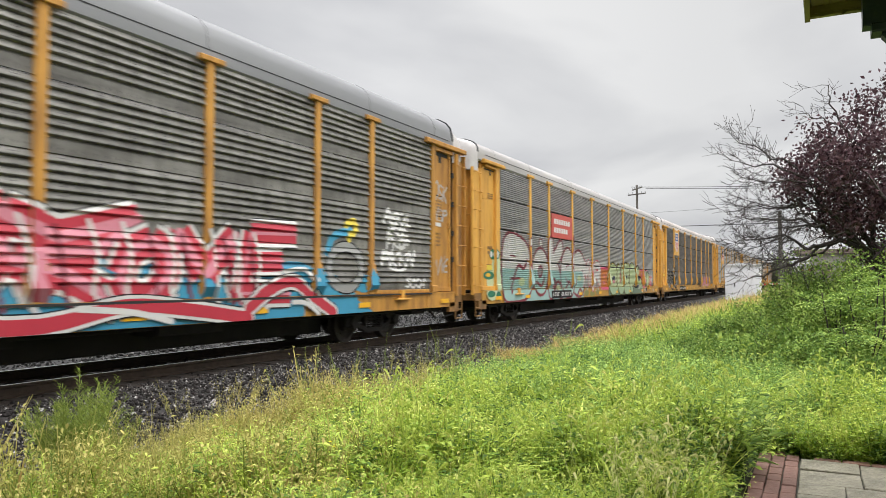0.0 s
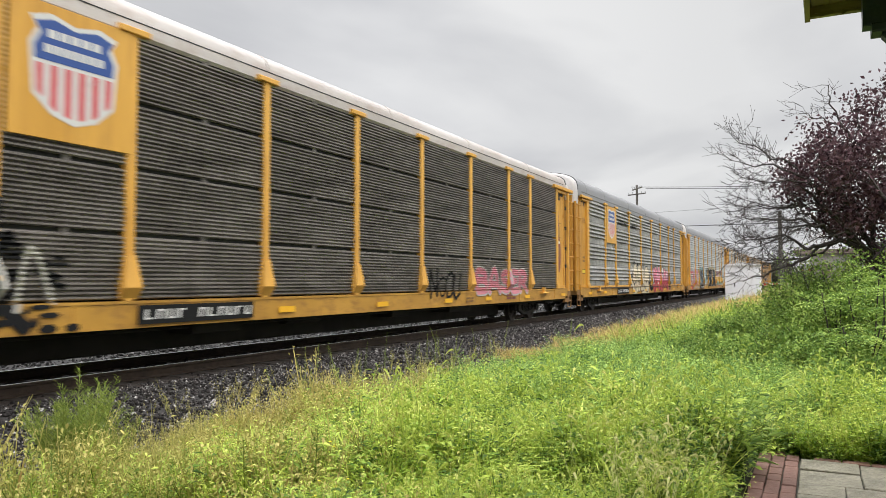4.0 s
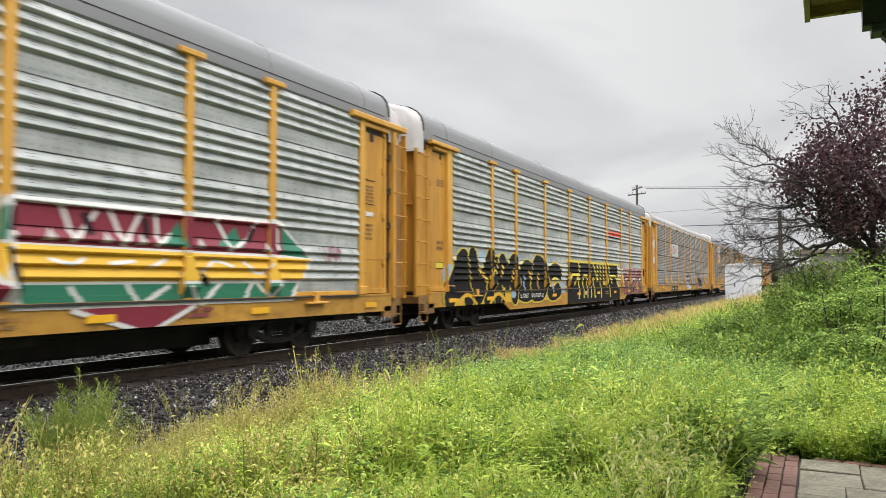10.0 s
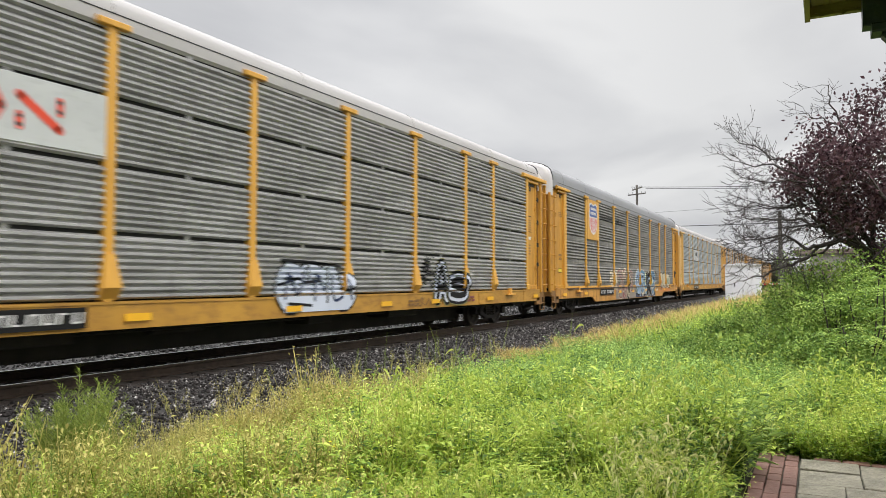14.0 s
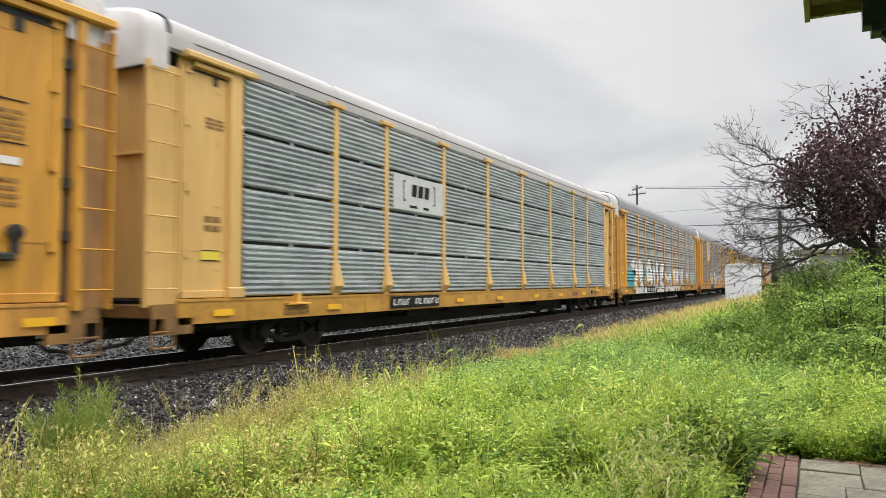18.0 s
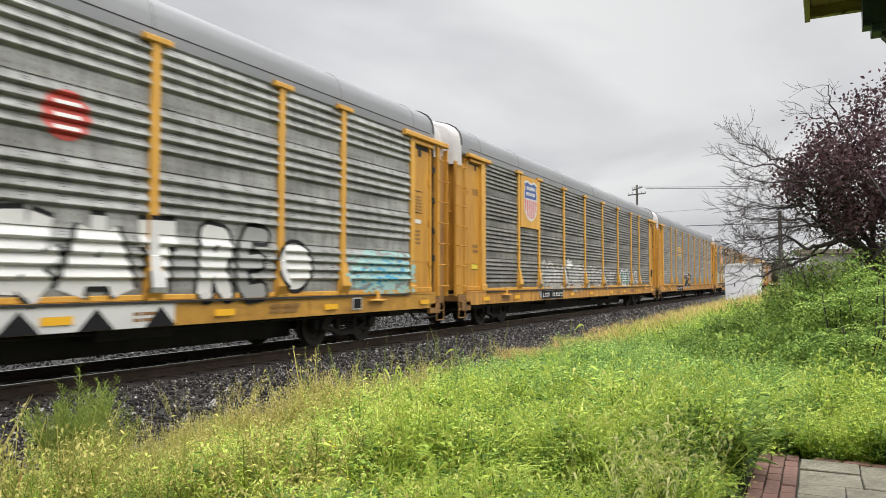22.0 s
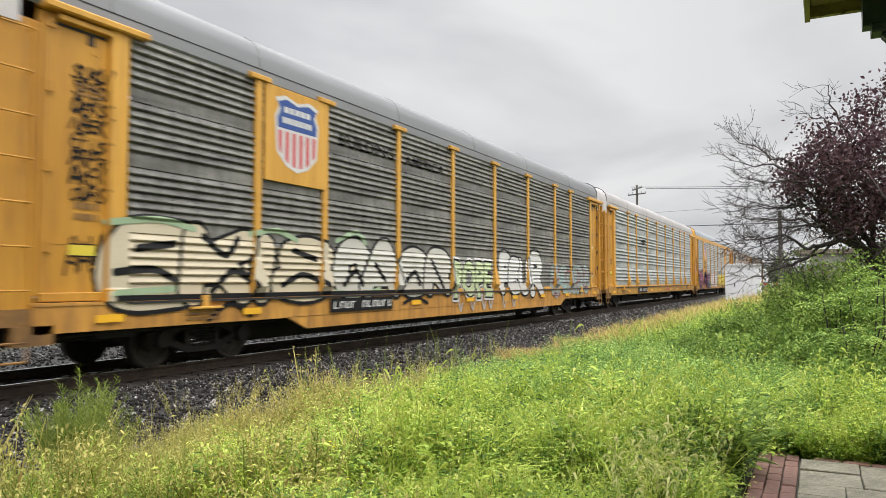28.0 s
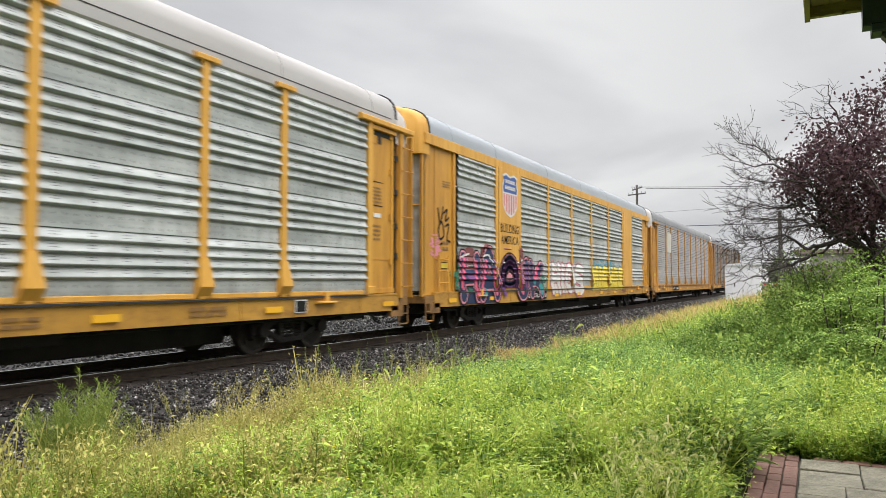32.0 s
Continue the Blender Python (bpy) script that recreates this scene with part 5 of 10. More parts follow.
def paint_train():
    for i, car in enumerate(TRAIN):
        common_marks(i, car, CARS[i][1])
    c = TRAIN
    # 0: red letters with white rims on blue
    decal(c[0], "dense", [oblong(0.1, 6.9, 0.70, 1.72)], INK["cyan"], 0.0042)
    discs(c[0], "dense", [(6.6, 1.45, 0.75, 0.30), (7.4, 1.35, 0.7, 0.28), (7.9, 1.0, 0.85, 0.28), (8.5, 0.8, 0.7, 0.14), (9.0, 1.32, 0.35, 0.2), (2.9, 1.3, 1.2, 0.5)], "cyan", 0.005)
    decal(c[0], "dense", [[(8.9, 1.12), (9.68, 1.24), (9.3, 1.66)], [(7.6, 0.70), (9.35, 0.70), (8.3, 1.15)]], INK["cyan"], 0.0056)
    burner(c[0], "dense", [("Z", 0.2, 3.1, 0.80, 2.48, 0.21), ("O", 2.5, 3.85, 0.90, 2.18, 0.20), ("M", 3.3, 5.5, 0.82, 2.36, 0.22), ("E", 5.05, 6.75, 0.98, 2.42, 0.16)],
           [(0.11, "black"), (0.09, "white"), (0.02, "red"), (-0.13, "pink")], 0.16, False, None, None, "red letters with white rims on blue", 0.0070)
    lines(c[0], "dense", [[(x, 2.2), (x + 0.16, 1.7), (x + 0.1, 1.2), (x + 0.3, 0.9)] for x in (0.5, 1.2, 2.2, 2.75, 3.55, 4.4, 5.0, 5.5)], "white", 0.035, 0.0310)
    lines(c[0], "dense", [[(x, 2.1), (x + 0.12, 1.6), (x + 0.2, 1.0)] for x in (0.8, 1.7, 3.2, 3.85, 4.75, 5.35)], "maroon", 0.03, 0.0310)
    for ink, w, k in (("black", 0.17, 0.0), ("white", 0.15, 0.0024), ("red", 0.10, 0.0048)):
        lines(c[0], "dense", [[(0.0, 0.86), (1.5, 0.80), (2.8, 1.02), (4.0, 0.92), (5.3, 0.74)], [(5.3, 0.90), (5.9, 1.22), (6.6, 1.36), (7.1, 1.08), (7.8, 0.74)]], ink, w, 0.0400 + k)
    lines(c[0], "dense", [[(6.5, 0.98), (6.9, 0.95), (7.3, 0.74)], [(2.0, 1.0), (2.9, 0.92), (3.6, 0.76)], [(6.3, 1.55), (6.9, 1.6), (7.2, 1.4)]], "white", 0.045, 0.0475)
    for ink, w, k in (("black", 0.13, 0.0), ("grey", 0.10, 0.0024)):
        decal(c[0], "dense", stroke(disc(8.35, 1.66, 0.60, 0.44, 22) + [(8.95, 1.66)], w), INK[ink], 0.0085 + k)
    lines(c[0], "dense", [[(7.7, 1.95), (7.9, 2.28), (8.5, 2.46)]], "cyan", 0.09, 0.0075)
    lines(c[0], "dense", [[(8.35, 2.55), (8.62, 2.66), (8.72, 2.48), (8.5, 2.34), (8.48, 2.26)]], "yellow", 0.075, 0.0115)
    for k, (x0, x1, z0, z1, n) in enumerate(((9.9, 11.0, 2.72, 3.04, 4), (10.0, 11.0, 2.42, 2.72, 4), (10.0, 11.1, 2.16, 2.42, 4), (9.75, 11.3, 1.74, 2.14, 4), (10.9, 11.9, 1.22, 1.5, 4), (12.45, 13.2, 3.5, 4.1, 3), (12.45, 13.2, 2.95, 3.4, 3), (12.5, 13.3, 1.55, 2.0, 3))):
        scrawl(c[0], "dense", x0, x1, z0, z1, n, "white" if k < 5 else "dust", 6 + k, 0.045 if k < 4 else 0.03)
    lines(c[0], "dense", [[(10.1, 1.7), (10.5, 1.62), (10.9, 1.68)]], "white", 0.035, 0.007)
    # 1: red placard, aqua and maroon letters, green letters
    sheet(c[1], -7.08, -4.5, 3.02, 3.93, INK["signred"], "placard", "faded red placard with pale bars")
    on_sheet(c[1], [oblong(-6.85 + k * 0.29, -6.62 + k * 0.29, 3.55, 3.74) for k in range(7)] + [oblong(-6.85 + k * 0.29, -6.62 + k * 0.29, 3.22, 3.41) for k in range(6)], "white")
    decal(c[1], "fine", [oblong(-11.8, -2.9, 0.70, 1.06)], INK["aqua"], 0.0045)
    burner(c[1], "fine", [("B", -11.95, -9.15, 0.74, 2.82, 0.34), ("O", -9.2, -7.45, 0.95, 2.52, 0.28), ("K", -7.55, -5.7, 0.74, 3.02, 0.29), ("G", -5.95, -4.3, 0.78, 2.66, 0.29), ("S", -4.5, -2.75, 0.78, 2.62, 0.31)],
           [(0.10, "maroon"), (0.0, "white")], 0.05, True, 1.78, "aqua", "aqua and maroon spray paint", 0.0065)
    lines(c[1], "fine", [[(-4.45, 2.15), (-4.25, 2.7), (-4.3, 3.12)]], "maroon", 0.14, 0.018)
    lines(c[1], "fine", [[(-4.45, 2.15), (-4.28, 2.6), (-4.3, 2.9)]], "white", 0.07, 0.0205)
    lines(c[1], "fine", [[(-11.2, 1.0), (-10.9, 1.5), (-10.5, 1.9), (-10.0, 1.8), (-9.7, 2.1)], [(-8.7, 1.35), (-8.2, 1.2), (-7.9, 1.5)], [(-6.9, 1.0), (-6.4, 1.35), (-6.0, 1.25), (-5.8, 0.95)], [(-5.3, 1.1), (-4.9, 1.35), (-4.6, 1.1)], [(-3.9, 0.8), (-3.5, 1.05), (-3.1, 0.78)]], "maroon", 0.055, 0.0185)
    discs(c[1], "fine", [(-9.35, 2.72, 0.22, 0.17), (-8.25, 2.74, 0.22, 0.18)], "maroon", 0.0085)
    discs(c[1], "fine", [(-9.35, 2.72, 0.16, 0.12), (-8.25, 2.74, 0.16, 0.13)], "white", 0.0115)
    discs(c[1], "fine", [(-10.2, 1.35, 0.30, 0.14), (-6.3, 1.12, 0.24, 0.10), (-3.5, 1.5, 0.28, 0.12)], "mint", 0.0215)
    discs(c[1], "fine", [(-12.5, 1.35, 0.45, 0.5), (-12.75, 1.0, 0.45, 0.22), (-12.35, 1.85, 0.22, 0.35)], "mint", 0.0065)
    discs(c[1], "fine", [(-12.45, 2.2, 0.30, 0.16), (-12.8, 1.55, 0.42, 0.13), (-12.85, 0.98, 0.3, 0.1), (-12.3, 0.92, 0.2, 0.14)], "green", 0.0085)
    discs(c[1], "fine", [(-12.35, 2.2, 0.11, 0.10), (-12.62, 2.2, 0.10, 0.10)], "white", 0.0115)
    discs(c[1], "fine", [(-12.85, 1.56, 0.2, 0.06)], "gold", 0.0115)
    haze(c[1], "fine", -3.2, 0.0, 0.95, 2.2, 220, "dust", 15, 0.07, 0.005)
    discs(c[1], "fine", [(-2.5, 0.88, 0.35, 0.14), (-1.6, 0.84, 0.4, 0.12), (-0.7, 0.9, 0.35, 0.12)], "olive", 0.0052)
    burner(c[1], "fine", [("M", -2.95, -1.75, 1.15, 2.30, 0.15), ("V", -1.95, -1.05, 1.05, 2.2, 0.14), ("R", -1.35, 0.02, 1.1, 2.24, 0.17)], [(0.05, "red"), (0.0, "white")], 0.05, True, None, None, "white letters with red rims", 0.0065)
    decal(c[1], "fine", [oblong(0.02, 1.35, 1.08, 1.98), [(8.28, 2.02), (9.51, 2.03), (9.51, 1.0), (8.96, 1.0), (8.81, 1.31), (8.54, 1.6), (8.08, 1.66)], oblong(10.7, 11.55, 1.08, 1.72)], INK["orange"], 0.0042)
    decal(c[1], "fine", [oblong(0.02, 1.35, 1.92, 2.02), oblong(-0.1, 1.2, 0.98, 1.12), [(8.26, 2.02), (9.54, 2.04), (9.52, 1.95), (8.26, 1.94)], [(9.05, 1.13), (9.51, 1.2), (9.51, 0.99), (8.97, 0.99)], oblong(10.7, 11.6, 1.66, 1.76), oblong(11.38, 11.6, 1.08, 1.70), oblong(10.7, 11.6, 1.08, 1.22), oblong(10.0, 10.5, 1.98, 2.06)], INK["hotpink"], 0.0062)
    discs(c[1], "fine", [(0.6, 1.62, 0.13, 0.12), (0.55, 1.3, 0.12, 0.1), (8.9, 1.75, 0.13, 0.13), (9.35, 1.85, 0.1, 0.1), (9.3, 1.4, 0.1, 0.1), (11.2, 1.5, 0.1, 0.1), (1.1, 1.7, 0.1, 0.08)], "pink", 0.0082)
    decal(c[1], "fine", [oblong(1.25, 8.8, 0.70, 1.04)], INK["moss"], 0.0050)
    burner(c[1], "fine", [("C", 1.2, 3.15, 0.74, 2.22, 0.33), ("U", 3.0, 4.5, 0.74, 2.22, 0.28), ("E", 4.35, 5.9, 0.76, 2.24, 0.27), ("P", 5.75, 7.25, 0.76, 2.26, 0.29)],
           [(0.085, "black"), (0.045, "yellow"), (0.03, "black"), (0.0, "mint")], 0.0, True, 1.10, "sage", "pale green spray paint", 0.0070)
    discs(c[1], "fine", [(2.35, 1.52, 0.28, 0.12), (5.0, 1.62, 0.2, 0.1), (8.0, 1.5, 0.25, 0.12)], "navy", 0.0300)
    discs(c[1], "fine", [(2.35, 1.36, 0.26, 0.1), (3.7, 1.5, 0.1, 0.3)], "pink", 0.0300)
    decal(c[1], "fine", [[(7.09, 1.95), (7.33, 2.15), (7.69, 2.19), (8.03, 2.12), (8.22, 2.01), (8.12, 1.77), (7.97, 1.66), (7.59, 1.65)], [(7.48, 1.5), (7.7, 1.55), (8.37, 1.58), (8.63, 1.46), (8.84, 1.24), (8.87, 1.0), (7.5, 1.04)]], INK["mint"], 0.0085, "spray_paint", "pale green and sage spray-painted letter")
    decal(c[1], "fine", [[(7.08, 1.64), (7.5, 1.7), (7.56, 1.19), (7.05, 1.2)]], INK["pear"], 0.0110)
    decal(c[1], "fine", [[(7.54, 1.3), (8.8, 1.3), (8.87, 1.0), (7.55, 1.04)]], INK["sage"], 0.0110)
    decal(c[1], "fine", [[(6.79, 1.05), (8.84, 1.0), (8.83, 0.71), (6.8, 0.7)]], INK["moss"], 0.0110)
    discs(c[1], "fine", [(7.76, 1.64, 0.31, 0.17)], "sage", 0.0130)
    discs(c[1], "fine", [(7.71, 1.61, 0.21, 0.12), (7.75, 1.14, 0.36, 0.11)], "white", 0.0150)
    discs(c[1], "fine", [(7.77, 1.61, 0.16, 0.09), (7.77, 1.12, 0.28, 0.08), (7.42, 1.09, 0.39, 0.05)], "navy", 0.0172)
    lines(c[1], "fine", [[(7.06, 1.96), (7.22, 2.13), (7.5, 2.21), (7.84, 2.22), (8.07, 2.13), (8.24, 2.04)], [(7.85, 1.57), (8.17, 1.61), (8.46, 1.58), (8.72, 1.42), (8.88, 1.2), (8.92, 0.98)], [(6.67, 1.09), (7.08, 1.05), (7.6, 1.06)]], "black", 0.045, 0.0190)
    lines(c[1], "fine", [[(8.57, 1.53), (8.75, 1.35), (8.83, 1.17), (8.82, 1.03)], [(8.56, 0.79), (8.82, 0.79), (8.85, 0.97)], [(7.79, 0.99), (8.02, 1.0)]], "white", 0.024, 0.0190)
    discs(c[1], "fine", [(8.83, 1.64, 0.13, 0.08), (9.34, 1.37, 0.08, 0.05), (9.31, 1.7, 0.07, 0.05), (8.45, 1.97, 0.09, 0.03), (9.55, 1.52, 0.07, 0.07)], "pink", 0.0084)
    haze(c[1], "fine", 8.96, 9.81, 0.75, 0.96, 40, "dust", 18, 0.035, 0.0250)
    haze(c[1], "fine", 11.58, 12.04, 0.70, 0.98, 30, "dust", 19, 0.03, 0.0250)
    burner(c[1], "fine", [("P", 9.62, 10.25, 1.09, 1.92, 0.13), ("S", 10.12, 10.8, 1.09, 1.9, 0.13)], [(0.06, "black"), (0.0, "mint")], 0.0, True, None, None, "pale green spray paint", 0.0090)
    haze(c[1], "fine", 10.7, 12.0, 1.1, 2.05, 90, "white", 16, 0.05, 0.0085)
    # 2: shield placard and black piece
    shield_placard(c[2])
    haze(c[2], "fine", -12.1, -8.2, 0.75, 2.05, 330, "black", 25, 0.075, 0.006)
    lines(c[2], "fine", [[(-9.7, 0.8), (-9.5, 1.5), (-9.3, 2.3)], [(-10.3, 0.85), (-9.9, 1.2), (-9.2, 1.1)], [(-9.1, 1.9), (-9.4, 1.4), (-8.9, 0.8)]], "black", 0.10, 0.0072)
    for ink, w, k in (("bone", 0.034, 0.0),):
        lines(c[2], "fine", [[(-11.9, 1.9), (-11.6, 1.2), (-11.3, 1.0), (-11.2, 1.9)], [(-11.0, 1.05), (-10.7, 1.95), (-10.4, 1.1), (-10.2, 1.9)], [(-10.1, 0.9), (-9.8, 1.7), (-9.5, 1.95), (-9.2, 1.3), (-9.6, 0.9)], [(-9.0, 1.0), (-8.8, 1.8), (-8.5, 1.1)], [(-11.7, 2.05), (-11.4, 2.2)], [(-9.9, 2.05), (-9.6, 2.25), (-9.3, 2.1)]], ink, w, 0.0085 + k)
    burner(c[2], "fine", [("B", 4.7, 5.7, 0.98, 1.75, 0.1), ("A", 5.6, 6.6, 0.98, 1.75, 0.1), ("S", 6.6, 7.4, 0.98, 1.75, 0.1), ("E", 7.4, 8.2, 0.98, 1.75, 0.1), ("R", 8.1, 9.0, 0.98, 1.75, 0.1)], [(0.05, "dust"), (0.0, "pink")], 0.05, True, None, None, "faint pink and white spray paint")
    scrawl(c[2], "fine", 1.9, 3.7, 0.9, 1.65, 4, "black", 24, 0.05)
    discs(c[2], "fine", [(-12.75, 2.0, 0.06, 0.55), (-12.68, 1.6, 0.05, 0.4)], "maroon", 0.0065)
    decal(c[2], "fine", [disc(12.6, 3.3, 0.16, 0.9), disc(12.75, 2.4, 0.2, 0.7)], INK["brown"], 0.006, "rust_stain")
    # 3: shield, slogan, cream and pink bubble letters
    shield_placard(c[3])
    slogan(c[3], "wide")
    haze(c[3], "wide", -4.4, -3.2, 1.0, 2.2, 150, "dust", 30, 0.08, 0.0045)
    haze(c[3], "wide", -4.3, -3.3, 1.0, 1.9, 60, "black", 31, 0.07, 0.0062)
    discs(c[3], "wide", [(-3.3, 2.38, 0.16, 0.10), (-2.3, 2.3, 0.14, 0.09), (-0.8, 2.28, 0.12, 0.08)], "black", 0.0062)
    decal(c[3], "wide", [oblong(-3.65, -2.6, 0.70, 1.04), oblong(-1.6, 0.5, 0.70, 1.04)], INK["cream"], 0.0050)
    burner(c[3], "wide", [("A", -3.75, -2.2, 0.78, 2.24, 0.36), ("R", -2.55, -1.15, 0.80, 2.24, 0.30), ("I", -1.5, -0.55, 0.85, 2.12, 0.30), ("O", -0.75, 0.68, 0.80, 2.22, 0.42)],
           [(0.045, "black"), (0.0, "cream")], 0.10, True, None, None, "cream bubble spray paint", 0.0070)
    lines(c[3], "wide", [[(-3.2, 1.55), (-2.9, 1.75), (-2.85, 1.5)], [(-1.9, 1.2), (-1.85, 1.5)], [(-0.1, 1.3), (0.15, 1.42), (0.1, 1.25)], [(-3.4, 1.0), (-3.15, 1.25), (-2.9, 1.05)]], "black", 0.035, 0.0195)
    discs(c[3], "wide", [(1.15, 1.55, 0.35, 0.45), (1.25, 1.05, 0.45, 0.25), (1.6, 2.1, 0.15, 0.15)], "black", 0.0052)
    haze(c[3], "wide", 0.8, 1.7, 1.0, 2.1, 50, "dust", 33, 0.07, 0.0075)
    discs(c[3], "wide", [(2.3, 0.85, 0.4, 0.16), (4.5, 0.86, 0.5, 0.18), (6.6, 0.9, 0.25, 0.16)], "red", 0.0052)
    burner(c[3], "wide", [("J", 1.65, 2.75, 0.78, 2.20, 0.29), ("N", 2.45, 4.1, 0.80, 2.28, 0.29), ("C", 3.85, 5.1, 0.72, 1.95, 0.28), ("A", 5.15, 6.25, 0.95, 2.10, 0.25), ("O", 5.95, 7.0, 0.95, 2.05, 0.28)],
           [(0.05, "black"), (0.0, "pink")], 0.0, True, 1.42, "red", "pink bubble spray paint", 0.0070)
    lines(c[3], "wide", [[(-3.45, 1.35), (-3.1, 1.2), (-2.75, 1.4)], [(-2.45, 1.9), (-2.15, 1.5), (-2.2, 1.05)], [(-1.05, 1.95), (-0.85, 1.5), (-0.95, 1.05)], [(-1.7, 2.05), (-1.55, 1.7)]], "black", 0.022, 0.0198)
    lines(c[3], "wide", [[(2.15, 1.95), (2.25, 1.5), (2.1, 1.15)], [(2.75, 2.05), (2.85, 1.5), (3.3, 1.2)], [(3.75, 1.95), (3.65, 1.5)], [(4.35, 1.2), (4.7, 0.95)], [(5.55, 1.9), (5.5, 1.4), (5.8, 1.15)], [(6.45, 1.85), (6.65, 1.5), (6.4, 1.2)]], "black", 0.024, 0.0198)
    discs(c[3], "wide", [(2.5, 1.7, 0.14, 0.2), (3.0, 2.0, 0.12, 0.16), (5.8, 1.9, 0.12, 0.12), (4.3, 1.5, 0.16, 0.1)], "hotpink", 0.0196)
    discs(c[3], "wide", [(5.0, 2.08, 0.33, 0.24), (5.0, 1.72, 0.38, 0.17)], "black", 0.0200)
    discs(c[3], "wide", [(5.0, 2.08, 0.27, 0.18), (5.0, 1.72, 0.32, 0.11), (2.2, 1.25, 0.2, 0.07), (3.6, 1.25, 0.2, 0.07), (6.3, 1.75, 0.14, 0.16), (3.3, 1.75, 0.08, 0.2)], "white", 0.0228)
    discs(c[3], "wide", [(7.3, 1.5, 0.34, 0.46), (7.35, 1.0, 0.3, 0.2)], "black", 0.0060)
    discs(c[3], "wide", [(7.3, 1.55, 0.14, 0.2)], "grey", 0.0085)
    scrawl(c[3], "wide", 12.5, 13.0, 2.15, 2.42, 4, "white", 35, 0.016)
    scrawl(c[3], "wide", 12.45, 12.75, 1.4, 1.7, 2, "pink", 36, 0.016)
    scrawl(c[4], "wide", -12.95, -12.5, 1.9, 2.5, 3, "black", 45, 0.02)
    # 4: red outline letters, teal, white S shape, black bubbles, three-colour band
    discs(c[4], "wide", [(-11.4, 1.35, 0.2, 0.25), (-10.9, 1.2, 0.2, 0.16), (-9.5, 1.9, 0.14, 0.2), (-8.35, 1.8, 0.2, 0.3)], "aqua", 0.0045)
    lines(c[4], "wide", [[(-12.0, 2.1), (-11.4, 2.06), (-10.85, 2.12)], [(-11.4, 2.06), (-11.42, 1.45), (-11.9, 1.12)], [(-11.42, 1.45), (-10.95, 1.15)], [(-10.75, 1.12), (-10.6, 1.7), (-10.75, 2.1)], [(-10.75, 2.1), (-10.3, 1.6), (-10.15, 1.2), (-9.6, 1.1)], [(-10.15, 2.2), (-10.2, 1.6), (-10.0, 1.15)]], "white", 0.115, 0.0060)
    burner(c[4], "wide", [("S", -9.85, -8.9, 1.05, 2.36, 0.09), ("O", -8.9, -7.85, 1.12, 2.30, 0.10)], [(0.035, "white"), (0.0, "red")], 0.0, True, None, None, "red outlined spray-paint letters", 0.0060)
    lines(c[4], "wide", [[(-12.0, 2.1), (-11.4, 2.06), (-10.85, 2.12)], [(-11.4, 2.06), (-11.42, 1.45), (-11.9, 1.12)], [(-11.42, 1.45), (-10.95, 1.15)], [(-10.75, 1.12), (-10.6, 1.7), (-10.75, 2.1)], [(-10.75, 2.1), (-10.3, 1.6), (-10.15, 1.2), (-9.6, 1.1)], [(-10.15, 2.2), (-10.2, 1.6), (-10.0, 1.15)]], "red", 0.085, 0.0088)
    for k in range(6):
        lines(c[4], "wide", [[(-7.78, 1.15 + 0.17 * k), (-7.45, 1.13 + 0.17 * k)]], "white", 0.03, 0.006)
    decal(c[4], "wide", [oblong(-12.1, -10.9, 0.72, 1.0)], INK["red"], 0.005)
    haze(c[4], "wide", -10.8, -7.4, 0.72, 1.0, 90, "dust", 47, 0.06, 0.0055)
    discs(c[4], "wide", [(-6.5, 2.42, 0.44, 0.19), (-5.16, 2.41, 0.44, 0.19), (-6.87, 1.92, 0.2, 0.29)], "black", 0.0042)
    discs(c[4], "wide", [(-6.5, 2.41, 0.38, 0.15), (-5.16, 2.37, 0.36, 0.13), (-4.46, 2.14, 0.3, 0.23), (-6.74, 1.29, 0.27, 0.25), (-7.02, 1.41, 0.14, 0.12), (-4.27, 1.78, 0.23, 0.15), (-2.75, 1.48, 0.16, 0.35)], "teal", 0.0058)
    discs(c[4], "wide", [(-6.38, 2.02, 0.52, 0.37), (-5.15, 1.86, 0.83, 0.52), (-5.66, 1.35, 1.31, 0.34), (-4.16, 1.27, 0.44, 0.28)], "black", 0.0068)
    discs(c[4], "wide", [(-6.36, 2.03, 0.44, 0.31), (-5.5, 1.92, 0.26, 0.39), (-4.92, 1.91, 0.53, 0.41), (-5.82, 1.35, 1.02, 0.27), (-4.76, 1.31, 0.58, 0.3), (-4.16, 1.27, 0.37, 0.24)], "navy", 0.0086)
    discs(c[4], "wide", [(-6.77, 1.89, 0.15, 0.22), (-6.51, 1.94, 0.1, 0.15), (-5.59, 2.12, 0.18, 0.21), (-4.73, 1.93, 0.34, 0.21), (-5.71, 1.66, 0.25, 0.09), (-4.96, 1.57, 0.28, 0.11), (-4.37, 1.43, 0.19, 0.2), (-6.25, 1.19, 0.34, 0.07), (-6.87, 1.7, 0.13, 0.15)], "black", 0.0104)
    discs(c[4], "wide", [(-5.36, 1.46, 0.13, 0.08), (-5.2, 1.97, 0.1, 0.09), (-6.14, 1.47, 0.15, 0.07), (-4.49, 1.31, 0.11, 0.15)], "teal", 0.0122)
